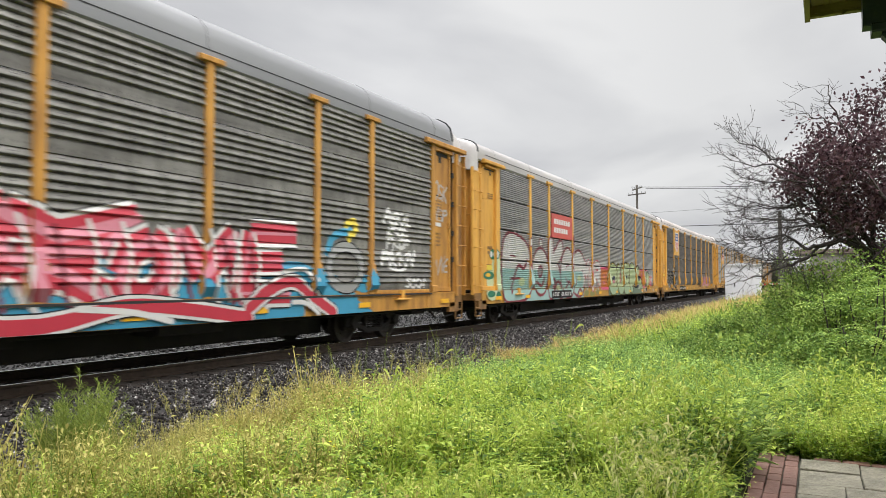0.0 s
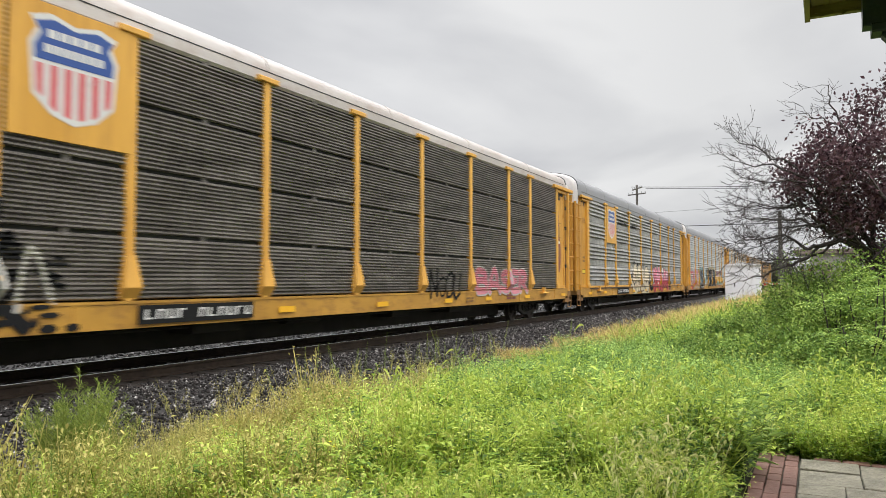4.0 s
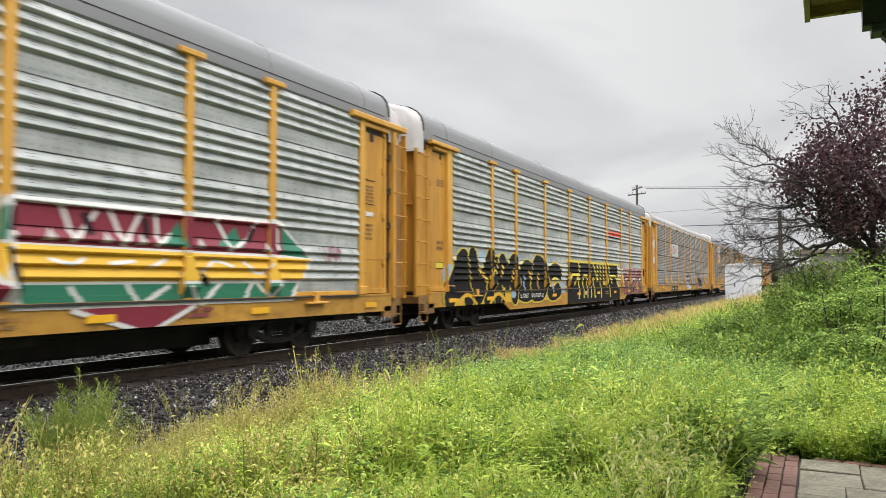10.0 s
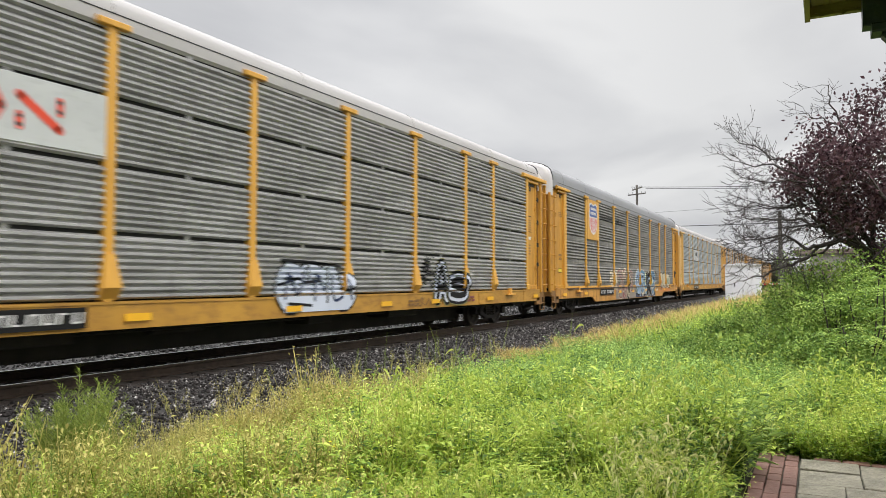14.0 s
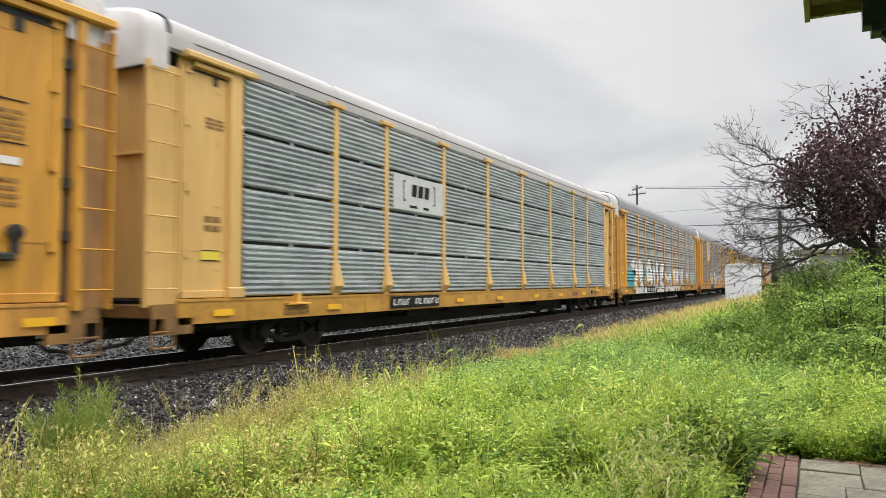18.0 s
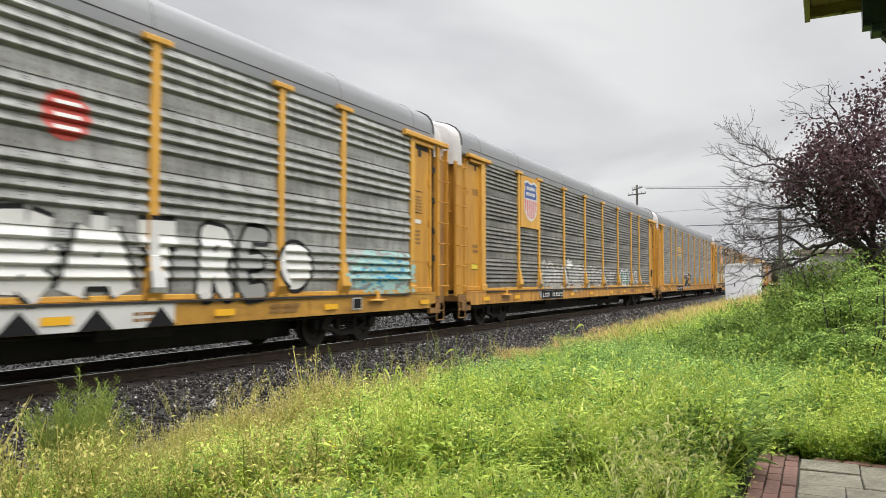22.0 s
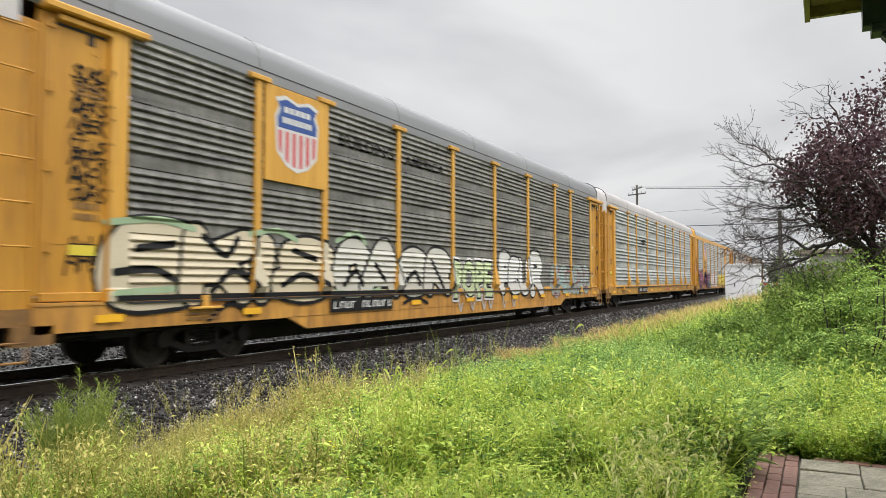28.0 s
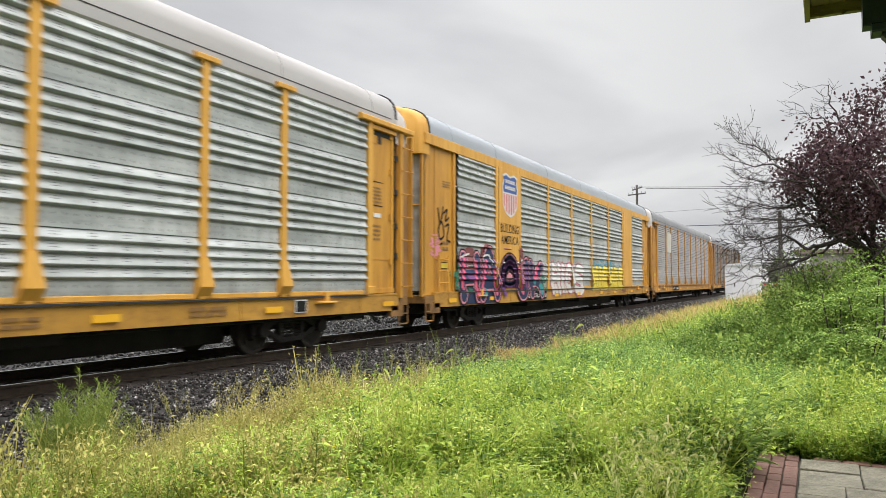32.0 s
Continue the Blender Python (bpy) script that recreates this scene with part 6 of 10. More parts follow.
    lines(c[4], "wide", [[(-6.91, 1.84), (-6.81, 2.11), (-6.61, 2.28), (-6.28, 2.33), (-6.0, 2.2), (-5.91, 1.97), (-6.13, 1.79), (-6.84, 1.78)], [(-6.94, 1.77), (-6.52, 1.79), (-5.91, 1.66), (-5.58, 1.53), (-5.19, 1.5)], [(-5.71, 1.77), (-5.33, 1.82), (-4.96, 1.72), (-4.45, 1.64)], [(-6.54, 1.16), (-6.17, 1.17), (-5.9, 1.11)], [(-5.31, 1.17), (-4.95, 1.18), (-4.56, 1.05)], [(-5.51, 2.23), (-4.97, 2.24), (-4.51, 2.17)], [(-6.8, 1.59), (-6.45, 1.61), (-6.37, 1.35)], [(-6.07, 1.6), (-5.83, 1.39), (-5.78, 1.14)], [(-4.47, 1.31), (-4.31, 1.25), (-4.21, 1.31)], [(-6.27, 2.03), (-6.21, 1.87), (-6.28, 1.8)]], "olive", 0.018, 0.0138)
    decal(c[4], "wide", [oblong(x - 0.07, x + 0.07, z - 0.03, z + 0.03, 0.02) for x, z in [(-6.69, 1.93), (-6.02, 2.11), (-5.64, 2.17), (-5.61, 2.0), (-5.04, 2.18), (-4.9, 2.11), (-4.38, 1.91), (-5.03, 1.87), (-6.47, 1.68), (-6.09, 1.66), (-4.72, 1.63), (-5.76, 1.25), (-5.58, 1.36), (-4.08, 1.35), (-4.93, 1.28), (-4.9, 1.19), (-4.83, 2.15)]], INK["white"], 0.0156)
    decal(c[4], "wide", [[(-3.58, 1.84), (-3.59, 2.37), (-3.18, 2.45), (-3.11, 1.81)], [(-4.01, 2.22), (-3.96, 2.31), (-3.68, 2.35), (-3.73, 2.18)]], INK["teal"], 0.006)
    for ink, w, k in (("olive", 0.165, 0.0), ("white", 0.14, 0.0028)):
        lines(c[4], "wide", [[(-3.47, 2.15), (-3.59, 2.29), (-3.9, 2.21), (-4.11, 2.04), (-3.98, 1.87), (-3.61, 1.78), (-3.23, 1.66), (-3.1, 1.43), (-3.25, 1.16), (-3.57, 1.1), (-3.75, 1.31), (-3.89, 1.53), (-3.97, 1.67)]], ink, w, 0.009 + k)
    discs(c[4], "wide", [(-3.52, 1.53, 0.19, 0.09), (-3.91, 1.98, 0.05, 0.08)], "teal", 0.0146)
    lines(c[4], "wide", [[(-4.0, 1.75), (-3.67, 1.65), (-3.35, 1.58), (-3.31, 1.43), (-3.46, 1.41)], [(-3.9, 2.05), (-3.83, 1.87)]], "black", 0.028, 0.0165)
    for k in range(4):
        scrawl(c[4], "wide", -2.75, -1.35, 1.5 + 0.26 * k, 1.78 + 0.26 * k, 6, "black", 43 + k, 0.035)
    discs(c[4], "wide", [(-1.95, 2.05, 0.16, 0.08), (-1.65, 2.05, 0.12, 0.07)], "yellow", 0.0085)
    hump = [(-1.55, 1.35, 0.34, 0.52), (-0.75, 1.95, 0.55, 0.62), (0.0, 1.95, 0.55, 0.66), (0.75, 1.95, 0.6, 0.72), (1.6, 1.9, 0.65, 0.72), (2.5, 1.9, 0.65, 0.74), (3.25, 1.75, 0.6, 0.78)]
    discs(c[4], "wide", [(x, z, a + 0.09, b + 0.09) for x, z, a, b in hump], "black", 0.0040)
    discs(c[4], "wide", [(x, z, a + 0.06, b + 0.06) for x, z, a, b in hump], "yellow", 0.0060)
    discs(c[4], "wide", [(x, z, a + 0.0, b + 0.0) for x, z, a, b in hump], "white", 0.0082)
    decal(c[4], "wide", [disc(x, z, a - 0.035, b - 0.035, 16) for x, z, a, b in hump] + [oblong(-1.15, 3.95, 0.90, 1.7), oblong(-1.7, -1.1, 0.76, 1.2)], INK["black"], 0.0106, "spray_paint", "black bubble spray paint with white rims")
    lines(c[4], "wide", [[(-0.92, 2.16), (-0.78, 1.86), (-0.43, 1.68), (-0.12, 1.85), (-0.06, 2.2)], [(-0.43, 1.68), (-0.36, 1.3), (-0.42, 0.97)], [(0.3, 2.52), (0.52, 2.15), (0.44, 1.65), (0.62, 1.35), (0.45, 0.98), (1.25, 0.94)],
                              [(1.1, 2.5), (1.32, 2.1), (1.22, 1.72), (1.75, 1.62), (1.8, 0.98)], [(0.75, 1.95), (1.15, 1.88)], [(0.75, 1.62), (1.2, 1.55)], [(2.02, 2.5), (2.25, 2.1), (2.05, 1.62), (2.15, 1.0), (2.75, 0.98)], [(2.25, 2.1), (2.5, 1.82), (2.7, 2.3)], [(2.75, 1.7), (3.05, 1.4), (3.1, 0.98)]], "white", 0.028, 0.0132)
    haze(c[4], "wide", -1.75, -1.15, 0.9, 1.75, 45, "dust", 48, 0.05, 0.0132)
    haze(c[4], "wide", 3.0, 3.5, 1.6, 2.2, 30, "white", 49, 0.03, 0.0132)
    decal(c[4], "wide", [[(3.72, 1.88), (4.5, 1.0), (9.9, 1.0), (10.55, 1.76), (9.55, 2.5), (4.42, 2.44)]], INK["white"], 0.0042)
    decal(c[4], "wide", [[(4.5, 1.86), (10.4, 1.86), (9.5, 2.42), (4.5, 2.36)]], INK["maroon"], 0.0066)
    decal(c[4], "wide", [[(3.82, 1.88), (4.42, 1.88), (4.42, 2.34)], [(9.62, 1.86), (10.42, 1.82), (9.62, 2.36)], [(6.8, 1.9), (7.15, 2.3), (7.35, 1.9)], [(7.95, 1.95), (8.4, 2.3), (8.6, 1.95)]], INK["green"], 0.0090)
    decal(c[4], "wide", [[(3.85, 1.84), (4.4, 1.36), (10.2, 1.40), (10.45, 1.80)]], INK["gold"], 0.0090)
    decal(c[4], "wide", [[(4.5, 1.32), (4.6, 1.04), (9.8, 1.04), (10.1, 1.34)]], INK["green"], 0.0090, "spray_paint", "red, gold and green striped letters")
    decal(c[4], "wide", [[(4.0, 1.4), (4.35, 1.0), (4.45, 1.3)], [(5.3, 1.0), (6.56, 0.62), (7.4, 1.0)]], INK["maroon"], 0.0066)
    lines(c[4], "wide", [[(4.45, 2.38), (4.52, 1.9), (4.42, 1.4), (4.62, 1.02)], [(5.15, 2.4), (5.35, 1.9), (5.7, 2.35)], [(5.9, 2.38), (6.15, 1.88), (6.45, 2.4)], [(6.7, 2.45), (6.75, 1.9), (7.0, 2.1)], [(7.9, 2.45), (8.3, 1.9), (8.7, 2.1), (8.9, 2.42)], [(9.5, 2.45), (9.5, 1.9)], [(5.3, 1.3), (5.5, 1.0)], [(6.2, 1.35), (6.4, 1.02), (7.0, 1.3)], [(7.3, 1.3), (7.6, 1.0), (8.1, 1.35)], [(8.6, 1.05), (8.9, 1.4), (9.3, 1.05), (9.5, 1.35)], [(5.3, 0.98), (6.56, 0.60), (7.45, 0.98)]], "white", 0.035, 0.0115, False)
    lines(c[4], "wide", [[(4.5, 2.3), (4.48, 2.0)], [(5.5, 2.3), (5.62, 2.0)], [(6.5, 2.3), (6.55, 2.0)], [(8.85, 2.3), (8.7, 2.05)], [(4.45, 1.8), (4.5, 1.5), (4.62, 1.2)], [(7.6, 1.5), (7.8, 1.3)]], "black", 0.05, 0.0138, False)
    decal(c[4], "wide", [[(x, 1.9), (x + 0.2, 1.9), (x + 0.1, 2.08)] for x in (4.9, 5.75, 6.35, 7.5, 9.1)], INK["dust"], 0.0138)
    lines(c[4], "wide", [[(5.0, 1.66), (5.3, 1.6), (5.5, 1.68)], [(5.9, 1.62), (6.3, 1.66)], [(6.6, 1.58), (6.9, 1.7)], [(7.6, 1.45), (7.9, 1.7), (8.3, 1.62)], [(8.6, 1.7), (9.0, 1.5), (9.3, 1.68)]], "white", 0.028, 0.0138)
    scrawl(c[4], "wide", 10.9, 11.5, 1.75, 2.2, 3, "maroon", 39, 0.022)
    # 5: black and yellow wild letters, blocky yellow-edged word, maroon piece, orange mark
    discs(c[5], "wide", [(-12.3, 1.5, 0.25, 0.35), (-11.1, 2.2, 0.4, 0.16), (-9.9, 2.05, 0.4, 0.22), (-8.4, 2.2, 0.3, 0.16), (-7.4, 2.1, 0.3, 0.16), (-6.5, 2.05, 0.3, 0.12), (-5.3, 2.1, 0.25, 0.14), (-4.0, 2.1, 0.25, 0.16), (-3.0, 1.6, 0.35, 0.3), (-2.4, 1.1, 0.3, 0.2)], "skyblue", 0.0042)
    decal(c[5], "wide", [[(-12.5, 0.62), (-2.7, 0.70), (-3.4, 1.7), (-11.6, 1.75)]], INK["gold"], 0.0060)
    burner(c[5], "wide", [("A", -12.5, -10.6, 0.58, 2.18, 0.34), ("V", -11.2, -9.3, 0.80, 2.36, 0.30), ("E", -10.0, -8.2, 0.58, 2.10, 0.30), ("M", -9.1, -7.1, 0.60, 2.28, 0.30), ("S", -7.3, -5.5, 0.66, 2.10, 0.30), ("B", -5.9, -4.2, 0.66, 2.24, 0.29), ("C", -4.5, -2.5, 0.66, 2.06, 0.26)],
           [(0.05, "yellow"), (0.0, "black")], 0.22, True, None, None, "black and yellow spray paint", 0.0082)
    lines(c[5], "wide", [[(-11.9, 0.75), (-11.2, 1.0), (-10.6, 0.7)], [(-9.6, 0.72), (-9.0, 1.0), (-8.4, 0.78)], [(-10.1, 1.6), (-9.7, 1.35)], [(-8.6, 1.55), (-8.5, 1.85)], [(-7.7, 1.4), (-7.6, 1.75)], [(-6.1, 1.7), (-5.9, 1.3)], [(-5.2, 1.15), (-5.25, 1.6)], [(-4.2, 1.2), (-4.1, 1.5)]], "gold", 0.06, 0.0200)
    discs(c[5], "wide", [(-7.7, 0.95, 0.22, 0.13), (-6.6, 1.3, 0.08, 0.3), (-3.6, 1.2, 0.1, 0.25)], "skyblue", 0.0200)
    decal(c[5], "wide", [oblong(-1.74, 6.72, 0.56, 2.24)], INK["yellow"], 0.0042)
    decal(c[5], "wide", [oblong(-1.66, 6.64, 0.48, 2.14)], INK["black"], 0.0066, "spray_paint", "black block letters edged in yellow")
    decal(c[5], "wide", [oblong(-1.8, -1.55, 0.46, 1.6), oblong(6.5, 6.8, 0.46, 1.0)], INK["black"], 0.0070)
    lines(c[5], "wide", [[(-1.66, 1.45), (-1.3, 1.63), (-0.12, 1.64)], [(-0.11, 2.2), (-0.11, 1.5), (-0.25, 0.64)], [(-0.72, 1.24), (-0.15, 1.62)], [(0.46, 0.66), (0.46, 1.60), (1.06, 1.60), (1.02, 0.66)], [(1.59, 2.2), (1.60, 0.66)], [(2.1, 2.15), (2.78, 1.34), (2.8, 2.15)], [(2.12, 1.55), (2.14, 0.7), (2.36, 0.68)], [(3.27, 2.2), (3.27, 0.62)], [(3.8, 2.16), (3.82, 1.26), (4.28, 1.26), (4.26, 2.16)], [(4.83, 2.2), (4.86, 0.62)], [(5.0, 1.6), (6.0, 1.62), (6.4, 1.42), (6.58, 1.05)], [(5.0, 1.6), (5.52, 1.28)], [(6.58, 2.2), (6.6, 1.05)]], "yellow", 0.062, 0.0092, False)
    decal(c[5], "wide", [oblong(3.9, 4.2, 1.3, 1.42), oblong(0.62, 0.9, 0.8, 0.95)], INK["cream"], 0.0092)
    decal(c[5], "wide", [oblong(7.78, 12.12, 0.60, 2.08)], INK["brown"], 0.0045, "spray_paint", "maroon spray paint with white rims")
    for k, (x0, x1) in enumerate(((7.8, 8.82), (8.92, 9.78), (9.85, 10.45), (10.45, 10.9), (10.95, 12.12))):
        lines(c[5], "wide", [[(x0, 2.05), (x1, 2.07), (x1, 1.62)], [(x0 + 0.05, 1.30), ((x0 + x1) / 2, 1.50), (x1, 1.52)], [(x0 + 0.1, 1.22), ((x0 + x1) / 2, 1.46), (x1 - 0.05, 1.28), (x1 - 0.08, 0.66)], [(x0 + 0.1, 1.2), (x0 + 0.22, 0.82)]], "white", 0.022, 0.0085, k in (2, 3))
    scrawl(c[5], "wide", 7.9, 8.8, 1.78, 2.0, 4, "white", 54, 0.014)
    decal(c[5], "wide", [oblong(4.85 + k * 0.6, 5.35 + k * 0.6, 3.56, 3.80, 0.06) for k in range(4)], INK["scarlet"], 0.008, "owner_mark", "orange-red bars")
    decal(c[5], "wide", [oblong(4.8, 7.2, 3.48, 3.52)], INK["black"], 0.008, "owner_mark")
    # 6: white placard with red shapes, small pieces
    sheet(c[6], -7.0, -4.5, 3.10, 3.95, INK["signwhite"], "placard", "white placard with red looped mark")
    on_sheet(c[6], stroke([(-6.62, 3.52), (-6.5, 3.73), (-6.1, 3.73), (-5.98, 3.52), (-6.1, 3.31), (-6.5, 3.31), (-6.62, 3.52)], 0.055) + stroke([(-5.75, 3.7), (-5.2, 3.33)], 0.06) + stroke([(-5.75, 3.3), (-5.75, 3.45)], 0.05) + stroke([(-5.2, 3.55), (-5.2, 3.72)], 0.05), "scarlet")
    discs(c[6], "coarse", [(-0.4, 1.25, 0.5, 0.52), (0.2, 1.28, 0.5, 0.5), (0.8, 1.28, 0.5, 0.46), (1.3, 1.15, 0.5, 0.42)], "black", 0.0042)
    discs(c[6], "coarse", [(-0.4, 1.25, 0.45, 0.48), (0.2, 1.28, 0.48, 0.46), (0.8, 1.28, 0.48, 0.42), (1.3, 1.15, 0.45, 0.38)], "ice", 0.0064, "pale blue and white spray paint")
    decal(c[6], "coarse", [oblong(-0.6, 1.5, 0.78, 1.06)], INK["ice"], 0.0050)
    lines(c[6], "coarse", [[(-0.75, 1.3), (-0.2, 1.42), (0.0, 1.35), (0.5, 1.38)], [(0.1, 1.7), (0.15, 1.35)], [(0.75, 1.65), (0.72, 0.95)], [(1.1, 1.6), (1.3, 1.2), (1.75, 1.25)], [(-0.5, 0.95), (0.2, 0.9)], [(-0.7, 1.76), (0.1, 1.74), (1.2, 1.68)]], "black", 0.028, 0.0088)
    lines(c[6], "coarse", [[(-0.6, 1.05), (-0.45, 1.5), (-0.2, 1.1), (0.0, 1.55)], [(0.3, 1.0), (0.4, 1.5), (0.65, 1.2)], [(0.9, 1.5), (0.95, 1.0), (1.25, 1.05)], [(1.35, 1.4), (1.6, 1.0)]], "navy", 0.03, 0.0112)
    haze(c[6], "coarse", 4.6, 5.4, 1.2, 2.1, 70, "black", 63, 0.05, 0.0045)
    burner(c[6], "coarse", [("A", 5.35, 6.3, 0.78, 1.85, 0.2), ("S", 6.1, 7.5, 0.78, 1.62, 0.2)], [(0.07, "olive"), (0.045, "black"), (-0.03, "ice"), (-0.12, "black")], 0.0, True, None, None, "grey and blue spray paint", 0.0062)
    lines(c[6], "coarse", [[(7.6, 1.5), (7.8, 1.62)]], "white", 0.05, 0.006)
    scrawl(c[6], "coarse", 4.3, 5.2, 0.76, 0.98, 4, "stencil", 65, 0.02)
    decal(c[6], "coarse", stroke(disc(-12.75, 4.15, 0.16, 0.12, 12), 0.05) + [disc(-12.8, 3.65, 0.3, 0.3), disc(-12.55, 3.7, 0.2, 0.3), disc(-12.7, 2.7, 0.3, 0.25)] + stroke([(-12.75, 3.35), (-12.7, 2.9)], 0.07), INK["white"], 0.008, "spray_paint", "white sprayed doodle")
    # 7: shield, slogan, red outlines, blue and black piece, cream word
    shield_placard(c[7])
    slogan(c[7], "dense")
    haze(c[7], "dense", -5.2, -3.5, 0.9, 1.95, 190, "cream", 70, 0.07, 0.0045)
    burner(c[7], "dense", [("O", -3.95, -2.6, 0.55, 1.98, 0.16), ("C", -2.75, -1.9, 0.6, 2.0, 0.14), ("O", -1.35, -0.25, 0.85, 1.95, 0.14)], [(0.05, "cream"), (0.01, "maroon"), (-0.05, "tan")], 0.0, True, None, None, "faded cream and maroon spray paint", 0.0062)
    lines(c[7], "dense", [[(-2.75, 1.9), (-2.3, 1.7), (-2.1, 2.0)], [(-1.3, 1.55), (-1.5, 1.1), (-1.75, 0.6)]], "cream", 0.07, 0.0215)
    for ink, w, k in (("cream", 0.24, 0.0), ("black", 0.19, 0.0026), ("cream", 0.05, 0.0052)):
        lines(c[7], "dense", [[(-1.45, 1.7), (-1.3, 1.35), (-1.55, 0.95), (-1.7, 0.6)]], ink, w, 0.0235 + k)
    decal(c[7], "dense", [oblong(-4.2, 0.2, 0.48, 1.02)], INK["tan"], 0.0040)
    lines(c[7], "dense", [[(-3.6, 0.95), (-3.2, 0.6)], [(-2.9, 0.9), (-2.5, 0.55)]], "maroon", 0.1, 0.0062)
    decal(c[7], "dense", [oblong(0.2, 5.6, 0.5, 1.04)], INK["navy"], 0.0042)
    wild_piece(c[7], "dense", 0.2, 5.9, 0.52, 2.0, 4, "cream", ["skyblue", "blue", "black", "blue"], None, "mint", 77, 0.30, "blue, black and cream spray paint", 0.04, True, None, ("black", "cream", "skyblue"))
    decal(c[7], "dense", [oblong(2.9, 5.2, 0.5, 1.0)], INK["navy"], 0.0055)
    decal(c[7], "dense", [oblong(7.1, 7.7, 1.15, 1.75), oblong(6.9, 10.6, 0.72, 1.0)], INK["orange"], 0.005)
    decal(c[7], "dense", [disc(8.5, 1.35, 0.8, 0.42), disc(9.8, 1.35, 0.8, 0.42), disc(10.4, 1.3, 0.5, 0.38)], INK["cream"], 0.007)
    burner(c[7], "dense", [("C", 7.15, 8.5, 0.96, 1.92, 0.24), ("O", 8.2, 9.6, 0.96, 1.92, 0.26), ("O", 9.3, 11.0, 0.96, 1.90, 0.24)], [(0.045, "black"), (0.0, "cream")], 0.0, False, None, None, "cream spray-painted letters", 0.0095)
    decal(c[7], "dense", [oblong(8.35, 8.5, 1.2, 1.55), oblong(9.25, 9.45, 1.15, 1.6), oblong(10.3, 10.5, 1.15, 1.6)], INK["green"], 0.0185)
    # 8: white placard with black bracket bars
    sheet(c[8], -7.05, -4.5, 3.08, 3.93, INK["signwhite"], "placard", "white placard with black bracketed bars")
    on_sheet(c[8], [oblong(-6.2 + k * 0.32, -5.95 + k * 0.32, 3.44, 3.74, 0.04) for k in range(3)] + [oblong(-6.6, -6.56, 3.3, 3.8), oblong(-6.6, -6.5, 3.3, 3.34), oblong(-6.6, -6.5, 3.76, 3.8), oblong(-5.0, -4.96, 3.3, 3.8), oblong(-5.08, -4.96, 3.3, 3.34), oblong(-5.08, -4.96, 3.76, 3.8), oblong(-6.3, -5.9, 3.16, 3.22), oblong(-5.6, -5.3, 3.16, 3.22)], "black")
    # 9: large white letters with black shade on teal
    haze(c[9], "wide", -12.1, -9.8, 1.0, 2.0, 260, "teal", 90, 0.11, 0.0042)
    discs(c[9], "wide", [(-11.0, 1.45, 0.7, 0.32), (-10.4, 1.2, 0.6, 0.25), (-7.6, 1.75, 0.65, 0.36), (-5.35, 1.75, 0.25, 0.4), (-2.95, 1.6, 0.25, 0.5), (-0.7, 1.75, 0.55, 0.32), (0.35, 1.8, 0.3, 0.2)], "teal", 0.0055, "teal spray-painted clouds")
    decal(c[9], "wide", [oblong(-10.0, 4.8, 0.66, 1.04)], INK["white"], 0.0060)
    big = [("R", -10.6, -7.65, 0.70, 2.64, 0.33), ("A", -7.75, -5.05, 0.90, 2.68, 0.29), ("G", -5.25, -3.25, 0.90, 2.66, 0.29), ("E", -3.05, -1.4, 0.92, 2.54, 0.25)]
    burner(c[9], "wide", big, [(0.0, "black", 0.26, -0.05), (0.045, "black"), (0.0, "white")], 0.10, False, None, None, "huge white spray-painted letters", 0.0082)
    decal(c[9], "wide", [[(-11.25, 2.28), (-10.4, 1.95), (-10.0, 2.5), (-10.45, 2.64)], [(-10.3, 0.70), (-9.7, 0.70), (-9.5, 1.6), (-10.1, 1.6)]], INK["white"], 0.0265)
    decal(c[9], "wide", [[(-10.75, 2.0), (-10.2, 1.62), (-9.95, 1.95)], [(-10.15, 2.62), (-10.05, 2.62), (-10.08, 2.05), (-10.16, 2.05)]], INK["black"], 0.0295)
    burner(c[9], "wide", [("M", -1.35, 1.35, 0.98, 1.98, 0.19)], [(0.05, "black"), (0.0, "white")], 0.0, True, None, None, "black and white spray paint", 0.0095)
    burner(c[9], "wide", [("F", 1.85, 2.95, 1.0, 2.28, 0.21), ("A", 2.85, 4.1, 1.0, 2.28, 0.2), ("T", 3.95, 5.05, 1.0, 2.3, 0.2)], [(0.07, "black"), (0.0, "white")], 0.0, False, None, None, "white block spray paint", 0.0095)
    decal(c[9], "wide", [[(x, 0.66), (x + 0.65, 0.66), (x + 0.32, 1.0)] for x in (-4.7, -1.9, -0.4, 2.0, 3.1, 4.2)], INK["black"], 0.0205)
    wild_piece(c[9], "wide", 5.3, 6.9, 1.0, 2.3, 2, "black", ["white", "grey"], None, None, 94, 0.15, "black and white spray paint", 0.07)
    decal(c[9], "wide", [disc(7.75, 1.65, 0.58, 0.52, 18)], INK["black"], 0.008)
    decal(c[9], "wide", [disc(7.75, 1.65, 0.5, 0.44, 18)], INK["white"], 0.012, "spray_paint", "round white spray-painted patch")
    scrawl(c[9], "wide", 7.4, 8.1, 1.35, 1.95, 3, "black", 95, 0.03)
    haze(c[9], "wide", 9.35, 12.66, 1.08, 2.07, 300, "aqua", 97, 0.08, 0.0046)
    haze(c[9], "wide", 9.65, 12.36, 1.18, 1.92, 70, "cyan", 98, 0.05, 0.0066)
